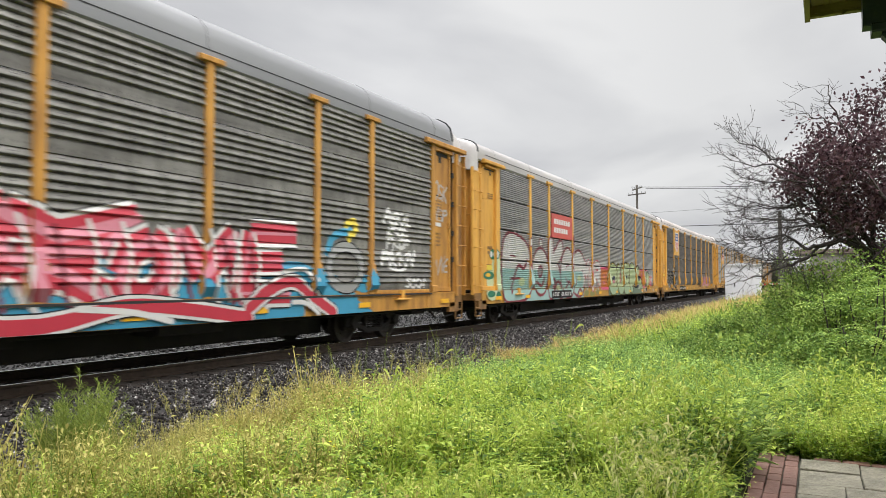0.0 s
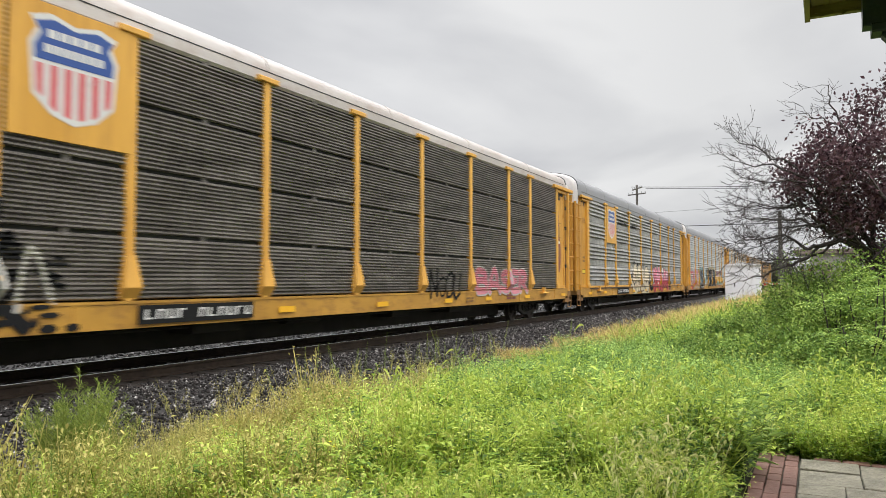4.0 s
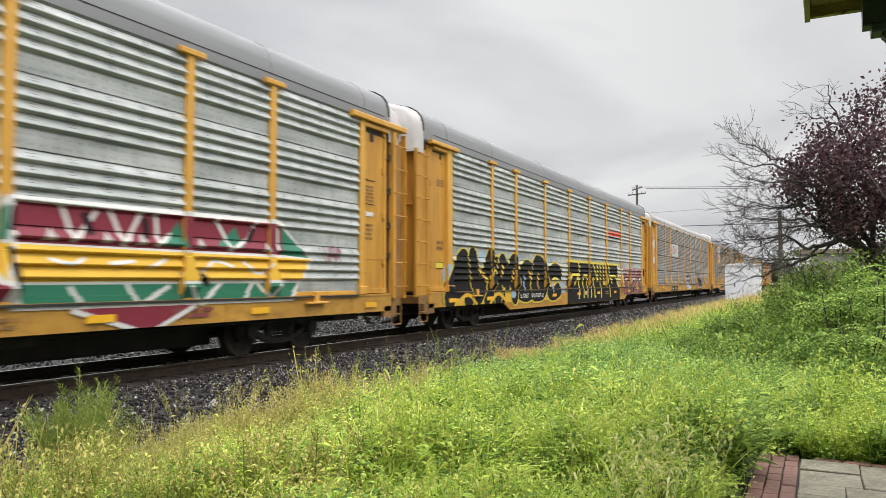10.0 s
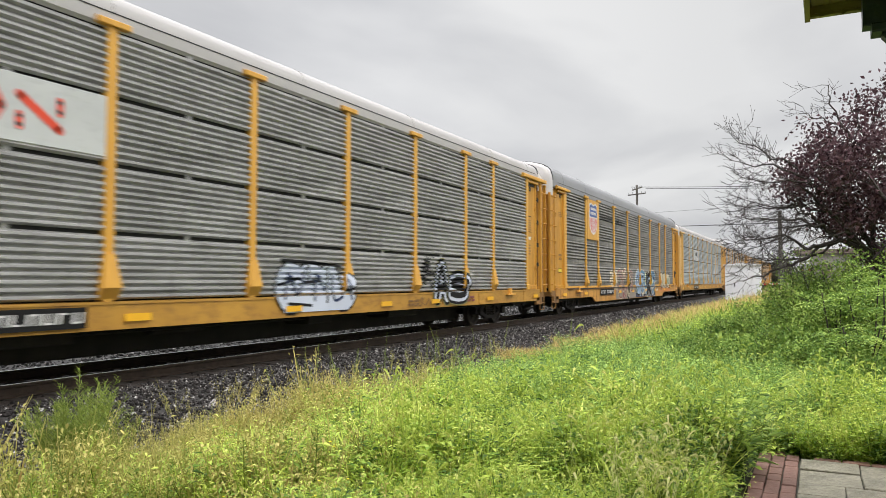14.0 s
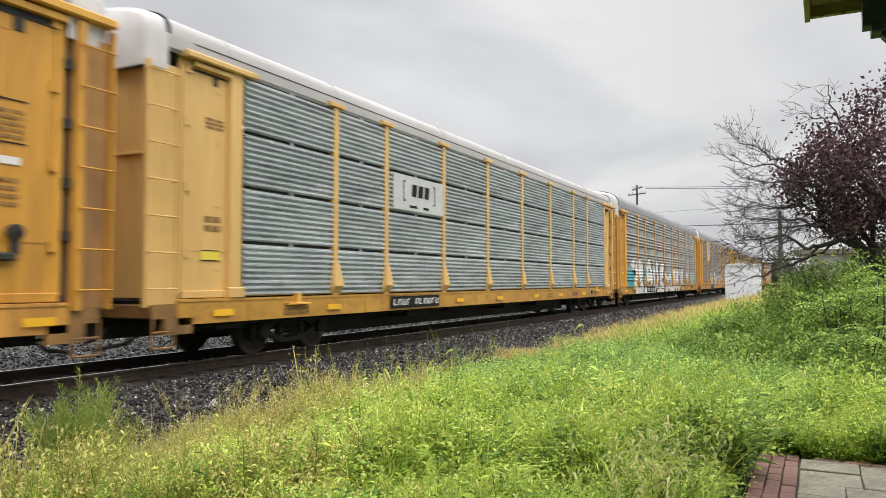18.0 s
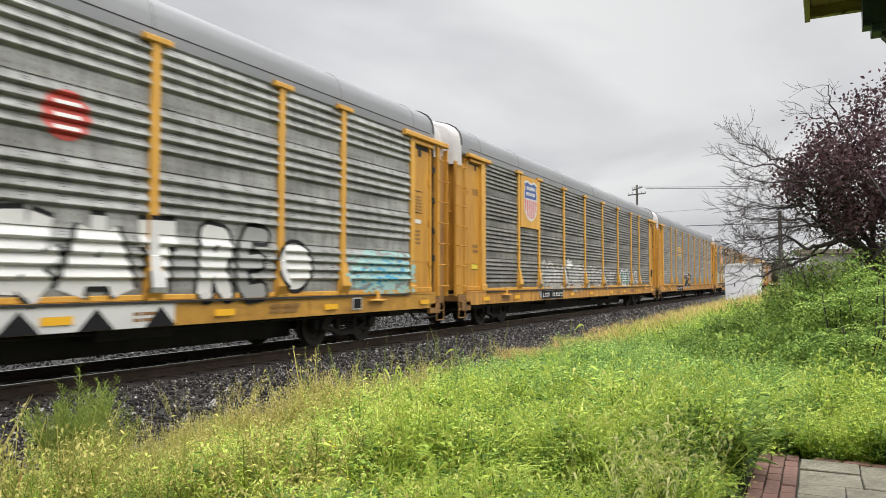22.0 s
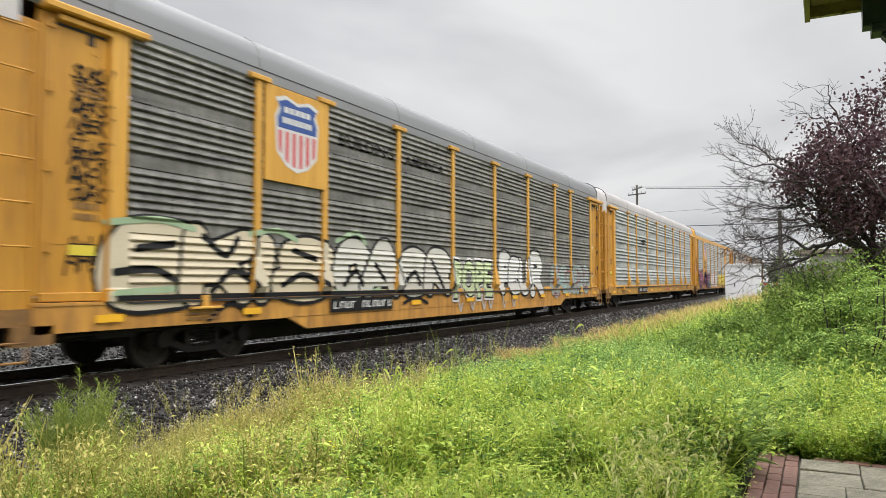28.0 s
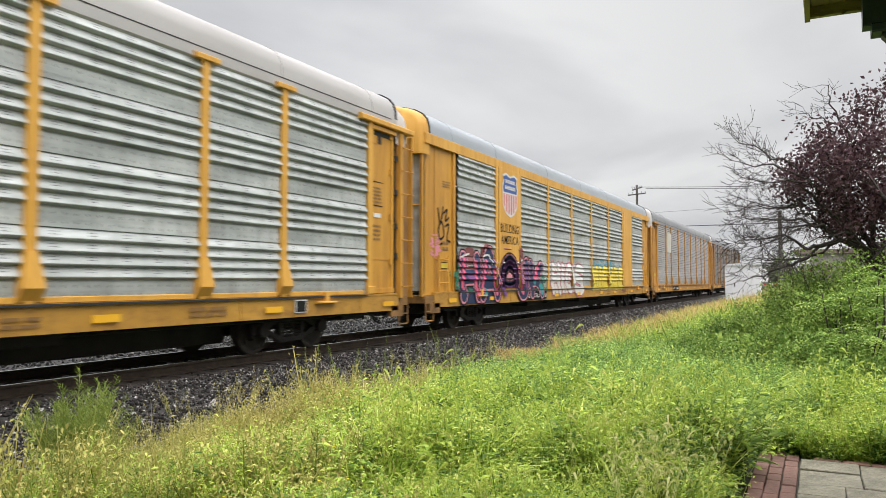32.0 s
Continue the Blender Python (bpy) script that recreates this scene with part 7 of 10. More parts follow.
    for x in (-2.9, 2.95):
        decal(c[9], "wide", [disc(x, 3.57, 0.36, 0.34, 20)], INK["signred"], 0.007, "owner_mark", "round red mark with white bars")
        decal(c[9], "wide", [oblong(x - 0.2, x + 0.2, 3.70, 3.76), oblong(x - 0.2, x + 0.2, 3.53, 3.59), oblong(x - 0.2, x + 0.2, 3.37, 3.43)], INK["white"], 0.010, "owner_bar")
    # 10: shield and faint white scrawls
    shield_placard(c[10])
    swirls(c[10], "dense", -7.2, -4.4, 0.85, 2.05, 8, "dust", 101, 0.07)
    swirls(c[10], "dense", -7.2, -4.4, 0.8, 1.8, 7, "grey", 105, 0.06, 0.0095)
    swirls(c[10], "dense", -4.0, 0.8, 1.0, 1.95, 9, "dust", 102, 0.035)
    swirls(c[10], "dense", -4.0, 3.5, 1.05, 1.9, 8, "grey", 103, 0.05, 0.0095)
    haze(c[10], "dense", -6.9, -4.0, 0.95, 1.95, 300, "dust", 107, 0.08)
    haze(c[10], "dense", -3.8, -1.5, 0.95, 2.05, 240, "dust", 108, 0.08)
    haze(c[10], "dense", -4.2, -3.2, 1.9, 2.25, 60, "white", 109, 0.07)
    haze(c[10], "dense", -0.9, 1.7, 1.0, 1.85, 120, "dust", 110, 0.07)
    lines(c[10], "dense", [[(-0.85, 1.05), (-0.75, 1.6), (-0.2, 1.85), (0.4, 1.75), (0.9, 1.85), (1.4, 1.75)], [(2.7, 1.65), (2.95, 1.8), (3.2, 1.65), (2.95, 1.45), (2.7, 1.65)]], "dust", 0.045, 0.0082)
    scrawl(c[10], "dense", 1.0, 3.6, 1.1, 1.9, 3, "dust", 106, 0.03)
    haze(c[10], "dense", 4.8, 7.0, 1.1, 2.0, 110, "aqua", 111, 0.06)
    haze(c[10], "dense", 6.6, 9.6, 1.1, 2.0, 120, "dust", 112, 0.05)
    lines(c[10], "dense", [[(4.9, 1.2), (5.0, 1.8), (5.5, 1.95), (5.7, 1.5), (5.3, 1.2), (5.9, 1.15)], [(6.0, 1.15), (6.05, 1.85), (6.6, 1.9), (6.7, 1.2)], [(7.0, 1.9), (7.2, 1.3), (7.6, 1.2), (7.8, 1.8)], [(8.2, 1.8), (8.6, 1.9), (8.5, 1.4), (9.1, 1.3)]], "white", 0.05, 0.0082)
    # 11: yellow bars, black and white tag
    decal(c[11], "dense", [oblong(-6.45 + k * 0.52, -6.05 + k * 0.52, 3.45, 3.85, 0.03) for k in range(3)] + [oblong(-6.45, -4.8, 3.30, 3.36), oblong(-6.45, -4.8, 3.20, 3.25)], INK["gold"], 0.008, "owner_mark", "yellow bars")
    wild_piece(c[11], "dense", -4.0, -0.4, 0.9, 1.95, 4, "white", ["black"], None, None, 111, 0.12, "black and white spray paint", 0.05)
    # 12: shield, slogan, cream pieces, green letters, white bubbles
    shield_placard(c[12])
    slogan(c[12], "dense")
    decal(c[12], "dense", [oblong(-12.3, -7.0, 1.1, 2.0), oblong(-7.0, -1.8, 1.1, 1.9)], INK["cream"], 0.0038)
    burner(c[12], "dense", [("E", -12.45, -10.75, 0.98, 2.28, 0.27), ("K", -11.15, -9.4, 0.98, 2.30, 0.25), ("I", -9.75, -8.6, 0.98, 2.22, 0.28), ("S", -8.9, -7.0, 0.98, 2.22, 0.28)],
           [(0.065, "black"), (0.0, "cream")], 0.1, True, None, None, "cream and black spray paint", 0.0064)
    burner(c[12], "dense", [("O", -7.05, -5.55, 1.0, 2.30, 0.27), ("A", -5.95, -4.25, 1.0, 2.25, 0.25), ("G", -4.5, -2.95, 1.0, 2.20, 0.25), ("R", -3.2, -1.55, 1.0, 2.20, 0.25)],
           [(0.065, "black"), (0.0, "bone")], 0.1, True, None, None, "cream and black spray paint", 0.0064)
    lines(c[12], "dense", [[(-12.3, 1.5), (-11.6, 1.55), (-11.2, 1.4)], [(-11.9, 1.85), (-11.2, 1.95)], [(-10.4, 1.2), (-9.9, 1.55), (-9.4, 1.3)], [(-10.6, 2.1), (-10.1, 1.8), (-9.8, 2.1)], [(-8.6, 1.3), (-8.0, 1.5), (-7.3, 1.3)], [(-8.3, 1.95), (-7.6, 1.8)], [(-6.6, 1.3), (-6.2, 1.6), (-5.9, 1.3)], [(-5.4, 1.75), (-5.0, 1.4)], [(-4.1, 1.3), (-3.6, 1.6), (-3.3, 1.3)], [(-2.7, 1.9), (-2.3, 1.5), (-2.0, 1.2)]], "black", 0.055, 0.0185)
    lines(c[12], "dense", [[(-12.4, 2.2), (-11.5, 2.3), (-10.8, 2.2)], [(-9.5, 2.2), (-8.8, 2.3), (-8.2, 2.15)], [(-6.9, 2.2), (-6.2, 2.42), (-5.8, 2.2)], [(-12.3, 1.2), (-11.2, 1.25)], [(-6.9, 1.15), (-5.9, 1.1), (-5.2, 1.2)]], "sage", 0.05, 0.0212)
    decal(c[12], "dense", [oblong(-12.3, -1.6, 1.086, 1.17)], INK["black"], 0.0240)
    lines(c[12], "dense", [[(-10.5, 0.75), (-10.0, 1.0), (-9.5, 0.78)], [(-6.3, 0.8), (-5.9, 0.98), (-5.4, 0.8)], [(-4.2, 0.85), (-3.6, 0.98), (-3.0, 0.82)]], "black", 0.04, 0.0070)
    letter_piece(c[12], "dense", "POPE", -1.5, 1.2, 0.98, 1.88, [(0.13, "white"), (0.09, "black"), (0.05, "mint")], 123, 0.05, 0, "pale green spray-painted letters")
    burner(c[12], "dense", [("P", 1.75, 3.0, 0.95, 2.28, 0.23), ("E", 2.6, 3.6, 0.98, 2.14, 0.2), ("U", 3.4, 4.6, 0.92, 2.15, 0.2), ("R", 4.35, 5.9, 0.82, 2.40, 0.24)], [(0.06, "black"), (0.0, "white")], 0.0, True, None, None, "white bubble spray paint", 0.0070)
    for k in range(8):
        scrawl(c[12], "dense", -12.95, -12.4, 2.45 + 0.24 * k, 2.70 + 0.24 * k, 4, "black", 130 + k, 0.02)
    wild_piece(c[12], "dense", 6.8, 11.8, 0.9, 1.95, 5, "aqua", ["grey"], None, "grey", 128, 0.18, "grey and aqua spray paint", 0.05, True, None, ("grey", "aqua", "brown"))
    lines(c[12], "dense", [[(x, 1.0), (x + 0.05, 0.72), (x + 0.15, 0.56), (x + 0.25, 0.75)] for x in (-1.2, -0.4, 0.4, 0.9, 2.0, 2.8)], "dust", 0.035, 0.0070)
    scrawl(c[12], "dense", -13.0, -12.45, 1.5, 2.1, 3, "black", 139, 0.02)
    # 13: black bracket bars
    decal(c[13], "wide", [oblong(-6.0 + k * 0.3, -5.78 + k * 0.3, 3.45, 3.75, 0.04) for k in range(3)] + [oblong(-6.4, -6.35, 3.3, 3.85), oblong(-4.95, -4.9, 3.3, 3.85), oblong(-6.4, -6.25, 3.3, 3.34), oblong(-6.4, -6.25, 3.81, 3.85), oblong(-5.05, -4.9, 3.3, 3.34), oblong(-5.05, -4.9, 3.81, 3.85), oblong(-6.2, -5.9, 3.12, 3.18), oblong(-5.5, -5.2, 3.12, 3.18)], INK["black"], 0.008, "owner_mark", "black bracketed bars")
    decal(c[13], "wide", [oblong(1.4 + k * 0.3, 1.62 + k * 0.3, 0.78, 0.98) for k in range(3)], INK["signred"], 0.020, "owner_mark")
    # 14: yellow columns, one with shield and words, colourful pieces
    sheet(c[14], -9.19, -7.47, 1.14, 3.195, YELLOW, "placard", "yellow column with shield and words")
    sheet(c[14], 7.47, 9.19, 1.14, 4.96, YELLOW, "placard", "plain yellow column")
    shield_placard(c[14], 3.20)
    on_sheet(c[14], lettering("BUILDING", -9.1, -7.5, 2.92, 3.18, 0.01) + lettering("AMERICA", -9.05, -7.52, 2.56, 2.82, 0.01), "black", 1, "slogan_lettering")
    decal(c[14], "wide", [oblong(-12.0, -9.3, 0.72, 1.5), oblong(-7.3, -4.9, 0.72, 1.4)], INK["navy"], 0.0048)
    ring = curve([(-8.33, 1.98), (-8.82, 1.75), (-8.85, 1.2), (-7.85, 1.2), (-7.84, 1.75), (-8.33, 1.98)])
    on_sheet(c[14], [oblong(-8.85, -7.8, 1.15, 1.95)], "pink", 1, "spray_paint")
    for k, (ink, w) in enumerate((("black", 0.33), ("pink", 0.28), ("navy", 0.22), ("violet", 0.09))):
        on_sheet(c[14], [q for p in stroke(ring, w) for q in [clip(clip(clip(p, 1, 1.15, False), 0, -9.18, False), 0, -7.48, True)] if len(q) > 2], ink, 2 + k, "spray_paint")
    haze(c[14], "wide", -12.4, -11.2, 0.9, 1.9, 120, "green", 141, 0.07, 0.0052)
    haze(c[14], "wide", -6.6, -4.6, 0.9, 1.9, 160, "green", 142, 0.07, 0.0052)
    discs(c[14], "wide", [(-11.3, 2.1, 0.42, 0.26), (-10.1, 2.2, 0.4, 0.3), (-8.5, 2.25, 0.4, 0.26), (-7.3, 2.2, 0.34, 0.3), (-6.6, 2.0, 0.3, 0.25)], "brown", 0.0245)
    burner(c[14], "wide", [("H", -12.05, -10.55, 0.78, 2.2, 0.20), ("A", -10.7, -9.2, 0.78, 2.25, 0.20), ("U", -7.75, -6.5, 0.78, 2.15, 0.20), ("K", -6.55, -5.1, 0.8, 2.1, 0.17)],
           [(0.10, "black"), (0.055, "pink"), (0.0, "navy")], 0.0, True, None, None, "dark purple and pink spray paint", 0.0255)
    lines(c[14], "wide", [[(-11.75, 2.0), (-11.8, 1.2)], [(-10.95, 1.9), (-10.85, 0.95)], [(-10.2, 1.95), (-10.45, 1.1)], [(-9.55, 1.7), (-9.45, 1.0)], [(-7.45, 1.9), (-7.5, 1.3), (-7.2, 1.0)], [(-5.6, 1.9), (-6.0, 1.5)]], "hotpink", 0.085, 0.0430)
    lines(c[14], "wide", [[(-8.85, 1.7), (-9.0, 1.3), (-8.75, 0.98)], [(-8.0, 1.85), (-7.85, 1.4)], [(-6.8, 1.8), (-6.75, 1.2)], [(-11.4, 1.5), (-11.1, 1.48)]], "violet", 0.10, 0.0425)
    lines(c[14], "wide", [[(-11.9, 2.05), (-11.4, 2.15)], [(-8.9, 1.95), (-8.4, 2.12), (-8.0, 2.0)], [(-7.6, 2.0), (-7.2, 2.1)], [(-10.4, 2.1), (-10.0, 2.16), (-9.7, 1.9)]], "white", 0.03, 0.0460)
    discs(c[14], "wide", [(-10.3, 1.05, 0.12, 0.14), (-5.9, 1.45, 0.16, 0.2), (-5.3, 1.1, 0.2, 0.22)], "teal", 0.0425)
    discs(c[14], "wide", [(-5.75, 1.5, 0.1, 0.12)], "hotpink", 0.0450)
    decal(c[14], "wide", [oblong(-3.75, -0.1, 0.92, 1.9)], INK["white"], 0.0052)
    burner(c[14], "wide", [("H", -4.1, -2.95, 0.85, 2.12, 0.17), ("I", -3.05, -2.35, 0.9, 2.1, 0.18), ("O", -2.4, -1.2, 0.9, 2.1, 0.18), ("S", -1.3, 0.25, 0.78, 2.1, 0.18)], [(0.06, "pink"), (0.03, "maroon"), (0.0, "white")], 0.0, True, None, None, "white letters with pink and red rims", 0.0070)
    haze(c[14], "wide", 1.2, 7.2, 1.7, 2.35, 220, "cyan", 145, 0.06, 0.0048)
    decal(c[14], "wide", [oblong(1.5, 7.1, 0.98, 1.9)], INK["yellow"], 0.0060)
    burner(c[14], "wide", [("M", 1.35, 2.7, 0.95, 2.1, 0.19), ("I", 2.55, 3.2, 0.95, 2.1, 0.2), ("C", 3.1, 4.3, 0.95, 2.1, 0.19), ("H", 4.15, 5.3, 0.95, 2.1, 0.19), ("O", 5.2, 6.3, 0.95, 2.1, 0.19), ("S", 6.2, 7.3, 0.95, 2.1, 0.19)], [(0.028, "navy"), (0.0, "yellow")], 0.0, True, None, None, "yellow letters with dark blue rims", 0.0078)
    haze(c[14], "wide", -13.6, -13.0, 1.9, 2.6, 60, "pink", 146, 0.05, 0.004)
    lines(c[14], "wide", [[(-13.15, 3.3), (-13.0, 2.9), (-12.85, 3.35)], [(-12.8, 3.2), (-12.6, 3.3), (-12.7, 3.0), (-12.5, 3.1)], [(-13.1, 2.8), (-12.9, 2.95), (-12.8, 2.6), (-13.05, 2.5), (-13.1, 2.8)], [(-12.7, 2.85), (-12.5, 2.9), (-12.62, 2.5), (-12.4, 2.45)], [(-13.0, 2.35), (-12.85, 2.4)]], "black", 0.03, 0.006)
    # 15: pale placard
    sheet(c[15], -9.0, -7.5, 3.3, 4.6, INK["bone"], "placard", "faded pale placard")


for spec, car in zip(CARS, TRAIN):
    car["sill_foot"] = 0.465 if TRAIN.index(car) in DEEP_SILLS else 0.695
paint_train()
for car in TRAIN:
    del car["sill_foot"]

# ---------------------------------------------------------------- ground and track
def ground_z(x, y):
    """Lie of the land: ballast prism under the rails, a shallow dip, then level ground."""
    d = abs(y - MID_Y)
    if d < 4.4:
        z = -0.36
    else:
        z = -0.36 + 0.20 * min(1.0, (d - 4.4) / 3.5)
    return z


def build_ground():
    xs = [-3000, -600, -300, -150] + [-80 + 8 * i for i in range(11)] + [1.0 * i for i in range(9, 60)] + [60 + 10 * i for i in range(25)] + [330, 420, 600, 1200, 3000]
    ys = [-3000, -600, -150, -50, -20, -8, -4, -2] + [0.5 * i for i in range(-3, 33)] + [18, 22, 30, 60, 150, 600, 3000]
    vs = []
    for y in ys:
        for x in xs:
            bumpy = 0.04 * noise.noise((x * 0.4, y * 0.4, 0)) if abs(y - MID_Y) > 2.8 else 0
            vs.append((x, y, ground_z(x, y) + bumpy - (0.06 if abs(y - MID_Y) < 4.0 else 0)))
    n = len(xs)
    fs = [(j * n + i, j * n + i + 1, (j + 1) * n + i + 1, (j + 1) * n + i) for j in range(len(ys) - 1) for i in range(n - 1)]
    return thing("ground", mesh_of("ground", vs, fs, SOIL, True), "weedy dark soil beside a railway line", "ground", kind="structure")


build_ground()


def ballast_bed():
    s = Solid()
    s.extrude_x([(MID_Y - 4.6, -0.42), (MID_Y - 4.2, -0.36), (MID_Y - 2.9, -0.32), (MID_Y - 1.75, -0.20), (MID_Y + 1.75, -0.20), (MID_Y + 2.6, -0.25), (MID_Y + 7.8, -0.24), (MID_Y + 9, -0.5)][::-1], -400, 560)
    return thing("ballast", s.mesh("ballast", STONE), "dark crushed-stone track bed", "ballast", kind="structure")


ballast_bed()


def rails():
    prof = [(-0.07, -0.17), (0.07, -0.17), (0.07, -0.155), (0.012, -0.135), (0.01, -0.045), (0.036, -0.035), (0.036, -0.006), (0.03, 0.0), (-0.03, 0.0), (-0.036, -0.006), (-0.036, -0.035), (-0.01, -0.045), (-0.012, -0.135), (-0.07, -0.155)]
    for y in (MID_Y - 0.7525, MID_Y + 0.7525):
        s = Solid()
        s.extrude_x([(y + a, b) for a, b in prof], -400, 560)
        r = thing("rail", s.mesh("rail", RAIL_SIDE), "rust-brown steel rail with polished head", "rail", "rails of the track")
        h = Solid()
        h.box(-400, 560, y - 0.026, y + 0.026, 0.0005, 0.004)
        put("rail_head", h.mesh("rail_head", RAIL_HEAD), r, None, None, "bright worn running surface")


rails()

# ---------------------------------------------------------------- loose stone and ties
RNG = np.random.default_rng(7)
BALLAST = leafy("crushed_stone", [(0.008, 0.007, 0.0065), (0.015, 0.013, 0.0125), (0.03, 0.026, 0.025), (0.065, 0.058, 0.055), (0.50, 0.48, 0.46)], 0.7, 0.0, 45.0)
# the train's shadow between the rails is put into this stone colour
BALLAST_DARK = leafy("oily_crushed_stone", [(0.012, 0.011, 0.01), (0.02, 0.018, 0.017), (0.04, 0.036, 0.034)], 0.7, 0.0, 1.5)
BALLAST_PALE = leafy("pale_crushed_stone", [(0.008, 0.0078, 0.0075), (0.015, 0.0145, 0.014), (0.03, 0.029, 0.028), (0.40, 0.39, 0.385)], 0.6, 0.0, 45.0)


def bed_z(y):
    d = abs(y - MID_Y)
    near = np.where(d < 1.75, -0.20, np.where(d < 2.9, -0.20 - 0.12 * (d - 1.75) / 1.15, -0.32 - 0.04 * (d - 2.9) / 1.3))
    far = np.where(d < 1.75, -0.20, np.where(d < 2.6, -0.20 - 0.05 * (d - 1.75) / 0.85, -0.25 + 0.03 * (d - 2.6) / 3.6))
    return np.where(y < MID_Y, near, far)


def stones(n, x0, x1, y0, y1, size, mat, name, label):
    """Angular stones strewn over the bed, denser towards x0."""
    u = RNG.random(n)
    x = x0 + (x1 - x0) * u ** 1.7
    y = RNG.uniform(y0, y1, n)
    base = np.array([(1, 0, 0), (0, 1, 0), (-1, 0, 0), (0, -1, 0), (0.2, 0.1, 0.8), (-0.1, 0, -0.7)], float)
    V = base[None] * RNG.uniform(0.6, 1.25, (n, 6, 1)) + RNG.normal(0, 0.16, (n, 6, 3))
    a = RNG.uniform(0, 2 * np.pi, n)
    c, s = np.cos(a), np.sin(a)
    X = V[..., 0] * c[:, None] - V[..., 1] * s[:, None]
    Y = V[..., 0] * s[:, None] + V[..., 1] * c[:, None]
    r = size * RNG.lognormal(0, 0.35, n) * (1 + 0.6 * u)
    P = np.stack([X, Y, V[..., 2]], -1) * r[:, None, None]
    P += np.stack([x, y, bed_z(y) + r * 0.25], -1)[:, None]
    f = np.array([(0, 1, 4), (1, 2, 4), (2, 3, 4), (3, 0, 4), (1, 0, 5), (2, 1, 5), (3, 2, 5), (0, 3, 5)])
    F = (f[None] + 6 * np.arange(n)[:, None, None]).reshape(-1, 3)
    return thing(name, flat_mesh(name, P.reshape(-1, 3), F, mat), label, "ballast", kind="stuff")


stones(52000, 1.0, 60, MID_Y - 4.6, MID_Y - 1.18, 0.022, BALLAST, "ballast_stones", "dark crushed stones along the track shoulder")
FINES = paint("rusty_track_fines", (0.018, 0.013, 0.010), (0.05, 0.035, 0.026), 0.95, scale=5, dirt=(0.09, 0.065, 0.05), dirt_amount=0.4, bump=1.0, fine=45)
bench = Solid().extrude_x([(MID_Y - 1.42, -0.26), (MID_Y - 1.30, -0.186), (MID_Y - 0.83, -0.182), (MID_Y - 0.80, -0.26)][::-1], -30, 90)
thing("track_fines", bench.mesh("track_fines", FINES), "rust-brown dirt along the foot of the rail", "ballast", kind="structure")
stones(5200, 1.0, 60, MID_Y - 1.30, MID_Y - 0.83, 0.013, BALLAST_DARK, "ballast_stones", "small dark crumbs on the dirt beside the rail")
stones(5000, 1.0, 60, MID_Y - 0.64, MID_Y + 0.64, 0.032, BALLAST_DARK, "ballast_stones", "crushed stones between the rails, darkened for the train's shadow")
stones(22000, 2.0, 60, MID_Y + 0.9, MID_Y + 7.6, 0.026, BALLAST_PALE, "ballast_stones", "dark crushed stones with a few pale ones beyond the far rail")


def ties():
    s = Solid()
    s.box(-0.115, 0.115, -1.3, 1.3, -0.36, -0.172, 0.015)
    me = s.mesh("railway_tie", TIE)
    for i in range(110):
        ob = thing("railway_tie", me, "dark creosoted timber tie sunk in ballast", "railway tie", "ties under the rails")
        ob.matrix_basis = pose(-2 + i * 0.54, MID_Y + random.uniform(-0.03, 0.03), random.uniform(-0.004, 0.004), 0, 0, random.uniform(-0.8, 0.8))


ties()

# ---------------------------------------------------------------- plants: small patterns, strewn with turns and sizes
GREEN_GRASS = leafy("green_grass", [(0.03, 0.07, 0.015), (0.13, 0.22, 0.034), (0.34, 0.47, 0.075), (0.52, 0.64, 0.11), (0.66, 0.69, 0.20)], 0.45, 0.33, 2.6)
FOXTAIL = leafy("foxtail_heads", [(0.26, 0.38, 0.07), (0.42, 0.53, 0.10), (0.58, 0.64, 0.16), (0.70, 0.68, 0.26)], 0.6, 0.35, 2.6)
WEED_LEAF = leafy("weed_leaves", [(0.03, 0.075, 0.018), (0.14, 0.245, 0.042), (0.38, 0.52, 0.088), (0.66, 0.77, 0.16)], 0.38, 0.4, 2.6)
BLUE_LEAF = leafy("blue_green_leaves", [(0.053, 0.115, 0.032), (0.165, 0.29, 0.075), (0.32, 0.455, 0.125), (0.48, 0.61, 0.18)], 0.6, 0.3, 2.6)
FEATHER = leafy("feathery_weed", [(0.08, 0.125, 0.02), (0.20, 0.265, 0.05), (0.37, 0.42, 0.10)], 0.6, 0.3)
DRY = leafy("dry_grass", [(0.30, 0.21, 0.08), (0.50, 0.36, 0.14), (0.64, 0.48, 0.20), (0.42, 0.38, 0.12)], 0.7, 0.25)
DRY_GREEN = leafy("yellow_green_stalks", [(0.09, 0.15, 0.025), (0.27, 0.36, 0.06), (0.48, 0.55, 0.12), (0.60, 0.50, 0.18)], 0.6, 0.3, 2.6)
PALE_HEAD = leafy("pale_foxtail_heads", [(0.46, 0.52, 0.16), (0.64, 0.64, 0.28), (0.80, 0.74, 0.42)], 0.6, 0.3, 2.6)
SEEDY = leafy("seeding_weed", [(0.25, 0.25, 0.06), (0.38, 0.36, 0.10), (0.52, 0.46, 0.16), (0.38, 0.29, 0.10)], 0.7, 0.25)
FLOWER = leafy("yellow_flowers", [(0.75, 0.60, 0.03), (0.82, 0.70, 0.06)], 0.5, 0.2)


